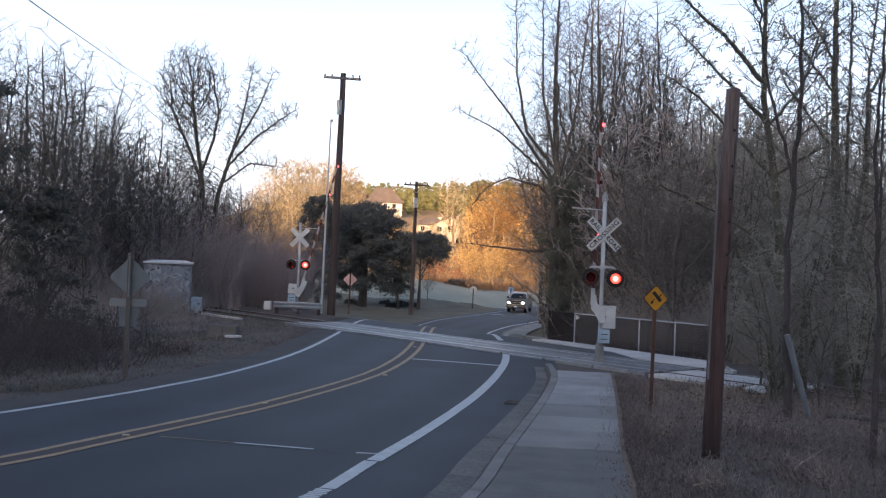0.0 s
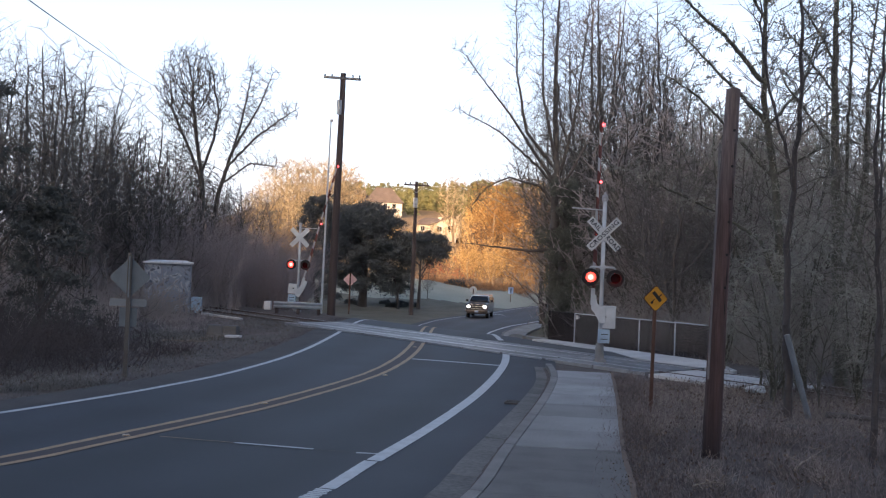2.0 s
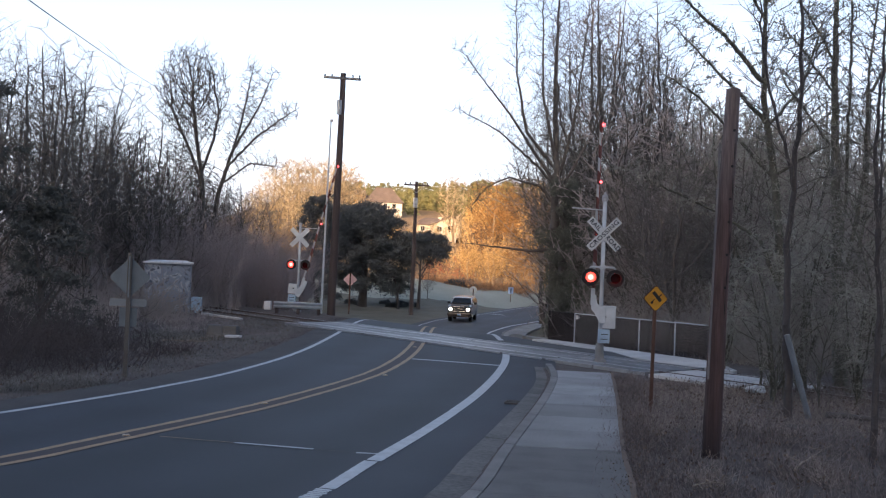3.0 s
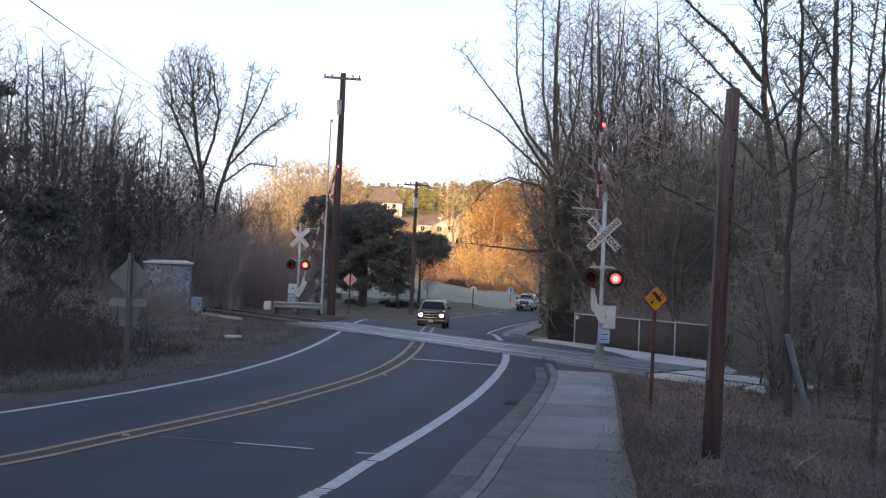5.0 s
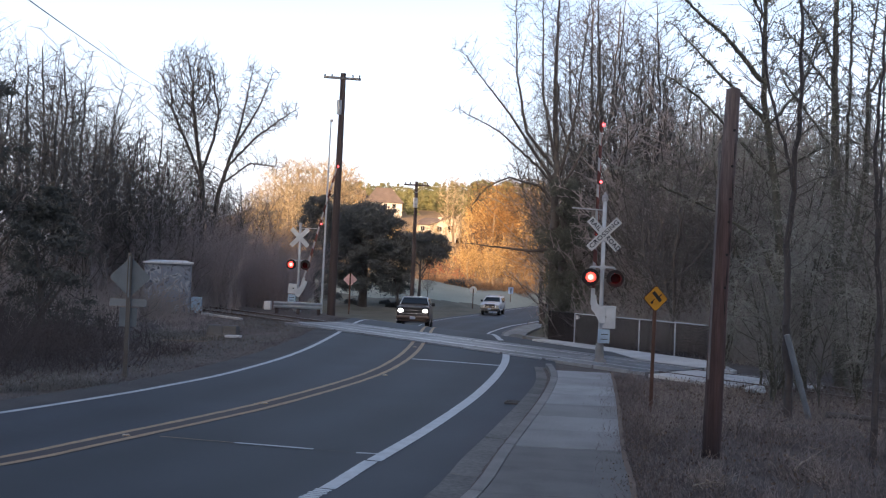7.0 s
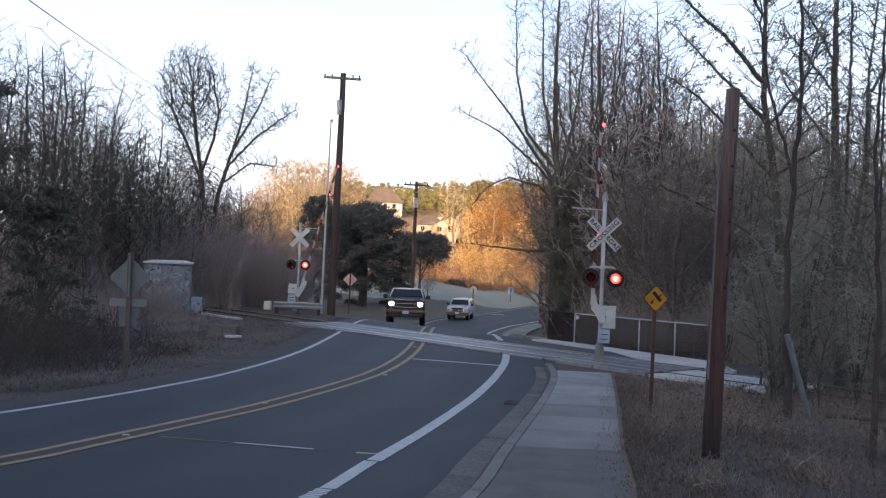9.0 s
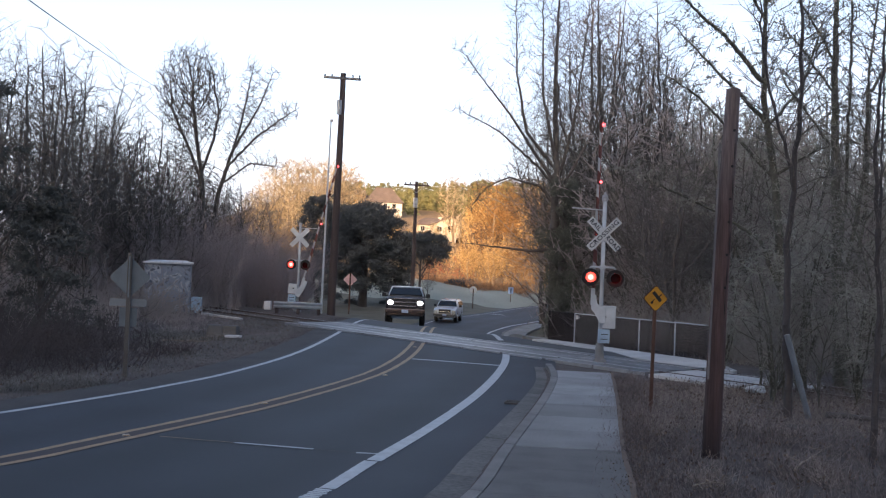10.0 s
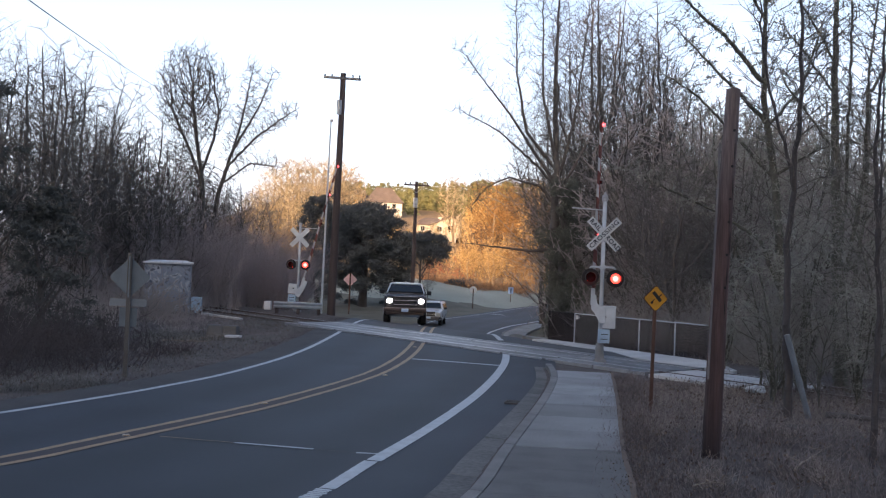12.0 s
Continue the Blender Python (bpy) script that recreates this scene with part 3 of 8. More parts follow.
def tree_form(kind, seed, bark, twig, stems, pulls, tip, base, step, kill, up=0.0, spur=0.4, spurs=2, sub=0, clumps=0, tuft=0.055, climb=0.6, girth=()):
    """A tree template grown into its crown; limbs thicken by what they carry, and thin twigs end in spurs."""
    rng = np.random.RandomState(seed)
    pts = np.concatenate([cloud(rng, n_, *a_) if len(a_) == 2 else plume(rng, n_, *a_) for n_, *a_ in pulls])
    nodes, par, spans = colonise(rng, stems, pts, step, kill, up, climb)
    load = np.zeros(len(nodes))
    leafy = np.ones(len(nodes), bool)
    leafy[par[par >= 0]] = False
    load[leafy] = 1
    for i in range(len(nodes) - 1, 0, -1):
        if par[i] >= 0:
            load[par[i]] += load[i]
    rad = tip * load ** 0.40
    bole = np.zeros(len(nodes), bool)   # the main stem tapers on its own
    for (i0, i1), r_ in zip(spans, (base, *girth)):
        bole[i0:i1] = i0 == 0
        rad[i0:i1] = np.maximum(rad[i0:i1], r_ * (1 - 0.85 * np.linspace(0, 1, i1 - i0)))
    j = np.where(par >= 0)[0]
    rows = np.column_stack([nodes[par[j]], nodes[j], np.where(bole[j], rad[par[j]], np.minimum(rad[par[j]], rad[j] * 1.25)), rad[j]])
    fat = rows[:, 7] > tip * 2.2
    thin_rows, out = rows[~fat], []
    q = rows[rows[:, 7] < tip * 6]
    for k in range(spurs):
        d = q[:, 3:6] - q[:, 0:3]
        d /= np.maximum(np.linalg.norm(d, axis=1, keepdims=True), 1e-6)
        d = d * 0.75 + rng.normal(0, 0.5, d.shape) + np.array([0, 0, up * 0.5])
        d /= np.linalg.norm(d, axis=1, keepdims=True)
        ends = q[:, 3:6] + d * spur * rng.uniform(0.4, 1.4, (len(q), 1))
        out.append(np.column_stack([q[:, 3:6], ends, np.full(len(q), tip * 0.85), np.zeros(len(q))]))
        for m_ in range(sub):
            f = rng.uniform(0.25, 0.8, (len(q), 1))
            p0 = q[:, 3:6] * (1 - f) + ends * f
            e = d * 0.7 + rng.normal(0, 0.5, d.shape)
            out.append(np.column_stack([p0, p0 + e * spur * rng.uniform(0.25, 0.7, (len(q), 1)), np.full(len(q), tip * 0.7), np.zeros(len(q))]))
    trunk = fast_mesh(kind + "_trunk", *prisms(rows[fat], 6))
    trunk.shade_smooth()
    trunk.materials.append(bark)
    crown = fast_mesh(kind + "_crown", *twig_mesh(np.concatenate([thin_rows, *out])))
    crown.materials.append(twig)
    extra = None
    if clumps:
        pick = rows[rng.randint(0, len(rows), clumps)]
        c = pick[:, 0:3] + (pick[:, 3:6] - pick[:, 0:3]) * rng.uniform(0, 1, (clumps, 1)) + rng.normal(0, 0.05, (clumps, 3))
        extra = fast_mesh(kind + "_tufts", *leaf_quads(rng, c, tuft, 0.3))
        extra.materials.append(twig)
    TREE_MESH[kind] = (trunk, crown, extra)


# roadside trees that stand apart, in metres from their foot
STEM = [(0, 0, 0), (-0.08, 0, 5.0), (-0.22, 0, 7.4), (-0.6, 0, 9.4), (-0.9, 0, 11.5)]
tree_form("round", 3, M["bark"], M["twig"], [STEM, [(-0.2, 0, 7.0), (-1.1, 0.4, 9.0), (-2.1, 0.5, 11.0)], [(-0.25, 0, 7.8), (0.4, -0.3, 9.6), (0.7, -0.3, 11.4)]],
          [(2300, (-1.0, 0, 11.8), (2.35, 2.0, 3.0)), (260, (-1.5, 0, 8.2), (1.2, 1.0, 1.3))], tip=0.0125, base=0.24, step=0.24, kill=0.22, up=0.1, spur=0.5, sub=1, climb=0.5)
LEAN = [(0, 0, 0), (0.05, 0, 3.7), (0.33, 0, 6.5), (0.84, 0, 8.3), (1.5, 0, 10.6), (2.2, 0, 14.5)]
FORK, HIGH, LOW = [(0.84, 0, 8.3), (2.6, 0.2, 10.3), (4.7, 0.3, 11.9)], [(1.2, 0, 9.4), (2.7, -0.3, 12.0), (3.4, -0.3, 13.9)], [(0.5, 0, 7.2), (2.2, 0.3, 8.6), (4.2, 0.3, 8.4)]
tree_form("open", 8, M["bark"], M["twig"], [LEAN, FORK, HIGH, LOW], [(330, LEAN[3:], 0.9, 0.7), (330, FORK, 0.5, 0.9), (300, HIGH, 0.5, 0.75), (180, LOW, 0.4, 0.8), (160, (-0.6, 0, 6.5), (1.4, 1.2, 1.8))], tip=0.0135, base=0.17, step=0.22, kill=0.2, up=0.05, spur=0.42, sub=2, climb=0.35)
# templates of the wood, 10 m high
UP = [(0, 0, 0), (0.1, 0.05, 3.0), (-0.1, 0.1, 6.0), (0.1, 0, 9.6)]
tree_form("upright", 5, M["bark"], M["twig"], [UP, [(0.1, 0, 2.6), (-0.9, 0.3, 5.4), (-1.2, 0.3, 8.6)], [(0, 0, 3.3), (0.9, -0.4, 6.0), (1.25, -0.5, 8.9)], [(0, 0, 4.2), (0.2, 0.9, 6.6), (0.3, 1.1, 9.2)]],
          [(800, (0, 0, 6.0), (1.9, 1.9, 3.3)), (120, UP[1:], 0.6, 0.4)], tip=0.0065, base=0.11, step=0.24, kill=0.25, up=0.3, spur=0.45)
tree_form("thin", 12, M["dark_bark"], M["twig"], [UP, [(0, 0, 4.0), (0.5, 0.4, 6.5), (0.7, 0.5, 9.0)]], [(520, (0, 0, 6.0), (1.3, 1.3, 3.6))], tip=0.0065, base=0.075, step=0.24, kill=0.25, up=0.25, spur=0.45)
CROOK = [(0, 0, 0), (0.25, 0.1, 2.4), (-0.1, -0.1, 4.6), (0.4, 0, 7.2), (0.3, 0.2, 9.4)]
tree_form("wild", 21, M["bark"], M["twig"], [CROOK, [(0.2, 0.1, 2.0), (-1.5, 0.4, 4.2), (-2.0, 0.5, 7.2)], [(0, 0, 3.4), (1.5, -0.6, 5.0), (2.3, -0.7, 7.6)], [(0.1, 0, 1.4), (0.9, 1.2, 3.6), (1.1, 1.7, 6.6)], [(0, 0, 4.4), (-0.9, -1.1, 6.4), (-1.0, -1.5, 8.4)]],
          [(720, (0, 0, 5.0), (2.7, 2.5, 3.7))], tip=0.0102, base=0.12, step=0.26, kill=0.28, up=0.1, spur=0.55, climb=0.4)
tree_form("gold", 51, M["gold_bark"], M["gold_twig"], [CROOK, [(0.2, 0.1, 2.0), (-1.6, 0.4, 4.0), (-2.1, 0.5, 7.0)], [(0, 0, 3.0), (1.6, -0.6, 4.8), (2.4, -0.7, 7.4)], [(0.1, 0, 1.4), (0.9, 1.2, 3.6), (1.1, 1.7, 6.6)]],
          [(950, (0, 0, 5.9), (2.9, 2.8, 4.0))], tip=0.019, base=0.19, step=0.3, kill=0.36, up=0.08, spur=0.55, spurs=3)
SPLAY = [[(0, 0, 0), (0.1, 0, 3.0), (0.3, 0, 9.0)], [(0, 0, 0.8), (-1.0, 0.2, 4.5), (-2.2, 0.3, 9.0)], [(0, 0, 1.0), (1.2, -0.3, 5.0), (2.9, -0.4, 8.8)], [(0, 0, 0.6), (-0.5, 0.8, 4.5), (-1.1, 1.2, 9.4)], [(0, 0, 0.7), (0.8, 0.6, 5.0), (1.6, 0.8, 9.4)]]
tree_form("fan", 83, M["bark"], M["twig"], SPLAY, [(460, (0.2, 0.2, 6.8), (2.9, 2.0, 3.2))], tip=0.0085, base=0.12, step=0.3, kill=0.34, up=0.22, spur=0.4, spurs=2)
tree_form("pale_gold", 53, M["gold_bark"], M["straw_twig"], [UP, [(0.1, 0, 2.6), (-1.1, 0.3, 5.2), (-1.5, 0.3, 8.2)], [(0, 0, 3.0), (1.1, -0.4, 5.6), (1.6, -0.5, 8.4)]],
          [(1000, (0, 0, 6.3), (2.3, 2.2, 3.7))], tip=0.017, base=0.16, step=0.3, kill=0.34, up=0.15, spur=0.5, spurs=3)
tree_meshes("bush", 41, M["bark"], M["thicket"], height=6.6, radius=0.09, kids=(17, 7, 4, 1), reach=(0.6, 0.42, 0.4, 0.5), up=(0.02, 0.06, 0.0, -0.02), first=(0.02, 0.1, 0.15), wobble=0.1, thin=0.019)
tree_meshes("mossy", 43, M["lichen"], M["moss_twig"], 2500, M["moss_twig"], height=8.0, radius=0.09, kids=(19, 8, 6, 2), reach=(0.44, 0.42, 0.4, 0.5), up=(0.02, 0.0, -0.02, -0.03), first=(0.05, 0.15, 0.2), wobble=0.09, thin=0.009)
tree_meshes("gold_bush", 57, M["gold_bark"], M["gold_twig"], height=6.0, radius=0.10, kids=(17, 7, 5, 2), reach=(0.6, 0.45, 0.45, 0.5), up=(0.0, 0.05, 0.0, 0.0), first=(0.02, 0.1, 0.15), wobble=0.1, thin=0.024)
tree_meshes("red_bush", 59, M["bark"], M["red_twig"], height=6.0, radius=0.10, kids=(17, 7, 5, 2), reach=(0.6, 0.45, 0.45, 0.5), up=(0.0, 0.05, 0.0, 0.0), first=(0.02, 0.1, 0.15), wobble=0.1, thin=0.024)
for kind, twig in (("amber", "lit_gold_twig"), ("brown", "shaded_gold_twig")):   # lit and shaded tones of the same growth
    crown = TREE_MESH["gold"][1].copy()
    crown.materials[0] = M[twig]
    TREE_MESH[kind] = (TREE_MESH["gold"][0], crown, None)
for kind, twig in (("lit_gold_bush", "lit_gold_twig"), ("shaded_gold_bush", "shaded_gold_twig")):
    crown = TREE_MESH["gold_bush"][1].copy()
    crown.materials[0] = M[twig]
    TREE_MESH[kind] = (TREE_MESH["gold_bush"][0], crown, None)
# great tree at the road's bend: long limbs reach out over the road
BOLE = [(0, 0, 0), (-0.1, 0, 6.3), (-0.15, 0, 10.5), (-0.35, 0.2, 15.0), (-0.3, 0.2, 20.5)]
BOUGHS = [[(-0.12, 0, 9.4), (-0.95, 0, 10.5), (-2.9, 0, 13.3), (-5.8, 0, 16.8)], [(-0.12, 0, 9.2), (-1.2, 0, 10.4), (-3.6, 0, 12.4), (-6.1, 0, 13.6)], [(-0.15, 0, 10.2), (-1.9, 0.3, 12.4), (-2.6, 0.3, 15.7), (-2.8, 0.4, 20.3)],
         [(-0.15, 0, 10.4), (-1.1, -0.3, 14.6), (-1.3, -0.3, 20.8)], [(-0.1, 0, 9.0), (1.0, 0.4, 14.0), (1.5, 0.5, 20.0)], [(-0.1, 0, 8.6), (1.7, -0.4, 12.0), (2.9, -0.4, 16.5)],
         [(-0.1, 0, 5.6), (-1.4, -0.1, 5.5), (-3.1, -0.1, 5.6), (-5.4, -0.1, 5.8)], [(-0.1, 0, 8.2), (-1.0, 0, 9.2), (-2.9, 0.1, 9.7), (-4.2, 0.1, 9.0), (-5.0, 0.1, 7.9)]]
tree_form("spreading", 61, M["bark"], M["twig"], [BOLE, *BOUGHS], [(330, BOUGHS[0], 0.6, 1.0), (260, BOUGHS[1], 0.5, 0.9), (480, BOUGHS[2], 0.6, 1.2), (480, BOUGHS[3], 0.7, 1.2), (480, BOLE[2:], 0.8, 1.3), (480, BOUGHS[4], 0.7, 1.3), (420, BOUGHS[5], 0.7, 1.3), (220, BOUGHS[6], 0.4, 0.7), (360, BOUGHS[7], 0.4, 0.9)],
          tip=0.0105, base=0.36, step=0.28, kill=0.28, up=0.1, spur=0.55, sub=1, girth=(0.12, 0.10, 0.12, 0.12, 0.12, 0.11, 0.11, 0.10))
# lichen-grown trees close to the track
A_STEM = [(0, 0, -0.1), (-0.15, 0, 2.6), (-0.5, 0, 5.75), (-0.85, 0, 7.65), (-0.9, 0, 10.5), (-0.95, 0, 13.0)]
A_BOUGHS = [[(-0.88, 0, 8.2), (-1.85, -0.1, 9.3), (-3.3, -0.2, 10.5), (-4.5, -0.2, 11.4)], [(-0.75, 0, 7.1), (-2.0, 0.1, 8.35), (-3.4, 0.2, 9.8)], [(-0.45, 0, 5.5), (-2.0, 0.3, 7.2), (-2.6, 0.3, 7.8), (-3.9, 0.3, 8.6)],
           [(-0.12, 0, 2.2), (-0.9, -0.2, 3.8), (-2.1, -0.3, 4.5), (-3.8, -0.4, 5.2), (-4.7, -0.4, 5.6)], [(-0.7, 0, 7.0), (0.3, 0.2, 8.2), (0.9, 0.3, 10.2)], [(-0.5, 0, 5.6), (0.6, -0.3, 6.4), (1.6, -0.4, 6.6)], [(-0.9, 0, 10.0), (-1.9, 0.4, 12.0), (-2.4, 0.5, 13.5)], [(-0.9, 0, 10.4), (0.1, 0.3, 12.2)]]
tree_form("lichen_a", 31, M["lichen"], M["lichen_twig"], [A_STEM, *A_BOUGHS], [(190, l_, 0.3, 0.65) for l_ in A_BOUGHS] + [(240, A_STEM[1:], 0.5, 0.6)], tip=0.0085, base=0.17, step=0.17, kill=0.17, up=0.03, spur=0.24, sub=1, clumps=6000, climb=0.3, girth=(0.075, 0.065, 0.06, 0.07, 0.05, 0.05))
B_STEM = [(0, 0, -0.1), (-0.2, 0, 3.4), (-0.33, 0, 5.6), (-0.42, 0, 7.8), (-0.46, 0, 10.0), (-0.5, 0, 12.4)]
B_BOUGHS = [[(-0.15, 0, 2.4), (0.05, 0.2, 5.2), (0.06, 0.2, 7.8), (0.05, 0.2, 12.0)], [(-0.1, 0, 2.0), (0.35, -0.2, 5.6), (0.38, -0.2, 8.3), (0.7, -0.2, 11.6)], [(-0.4, 0, 7.6), (-1.3, 0.1, 8.8), (-1.75, 0.1, 9.3)], [(-0.42, 0, 8.4), (-1.05, -0.2, 9.3), (-1.65, -0.2, 10.2)],
           [(-0.3, 0, 6.0), (-0.95, 0.2, 7.0), (-1.6, 0.2, 7.8), (-1.9, 0.2, 8.4)], [(0.35, -0.2, 6.0), (1.4, -0.3, 7.2), (2.0, -0.3, 8.2)], [(0.38, -0.2, 7.6), (1.2, 0, 8.8), (1.7, 0, 10.2)], [(-0.2, 0, 3.6), (-1.0, -0.4, 4.0), (-1.5, -0.5, 3.9)], [(0.1, 0, 3.0), (1.1, -0.3, 3.9), (1.9, -0.3, 4.1)]]
tree_form("lichen_b", 37, M["lichen"], M["lichen_twig"], [B_STEM, *B_BOUGHS], [(170, l_, 0.25, 0.6) for l_ in B_BOUGHS] + [(240, B_STEM[1:], 0.5, 0.6)], tip=0.0085, base=0.19, step=0.17, kill=0.17, up=0.03, spur=0.24, sub=1, clumps=6000, climb=0.3)
tree_form("lichen_c", 39, M["lichen"], M["lichen_twig"], [CROOK, [(0.2, 0.1, 2.0), (-1.2, 0.4, 4.2), (-1.6, 0.5, 7.2)], [(0, 0, 3.4), (1.2, -0.6, 5.0), (1.8, -0.7, 7.6)]], [(900, (0, 0, 5.8), (2.2, 2.1, 4.0))], tip=0.0075, base=0.11, step=0.24, kill=0.25, up=0.08, spur=0.34, clumps=2500)

ARCS = [[(0, 0, 0), (-0.1, 0, 1.6), (-0.35, 0.1, 2.8), (-0.9, 0.1, 3.1)], [(0.05, 0, 0.1), (0.2, 0.2, 1.8), (0.5, 0.3, 3.0), (0.95, 0.3, 2.9)], [(0, 0, 0.1), (-0.3, -0.3, 1.5), (-0.8, -0.4, 2.2), (-1.2, -0.4, 1.7)], [(0, 0, 0.1), (0.1, -0.3, 1.9), (0.1, -0.4, 3.4)], [(0, 0, 0.1), (0.5, -0.2, 1.3), (1.0, -0.2, 1.9), (1.25, -0.2, 1.5)]]
tree_form("lichen_bush", 71, M["lichen"], M["lichen_twig"], ARCS, [(110, l_, 0.2, 0.45) for l_ in ARCS], tip=0.0085, base=0.055, step=0.15, kill=0.17, up=-0.12, spur=0.26, sub=1, clumps=1500, tuft=0.045, climb=-0.15)


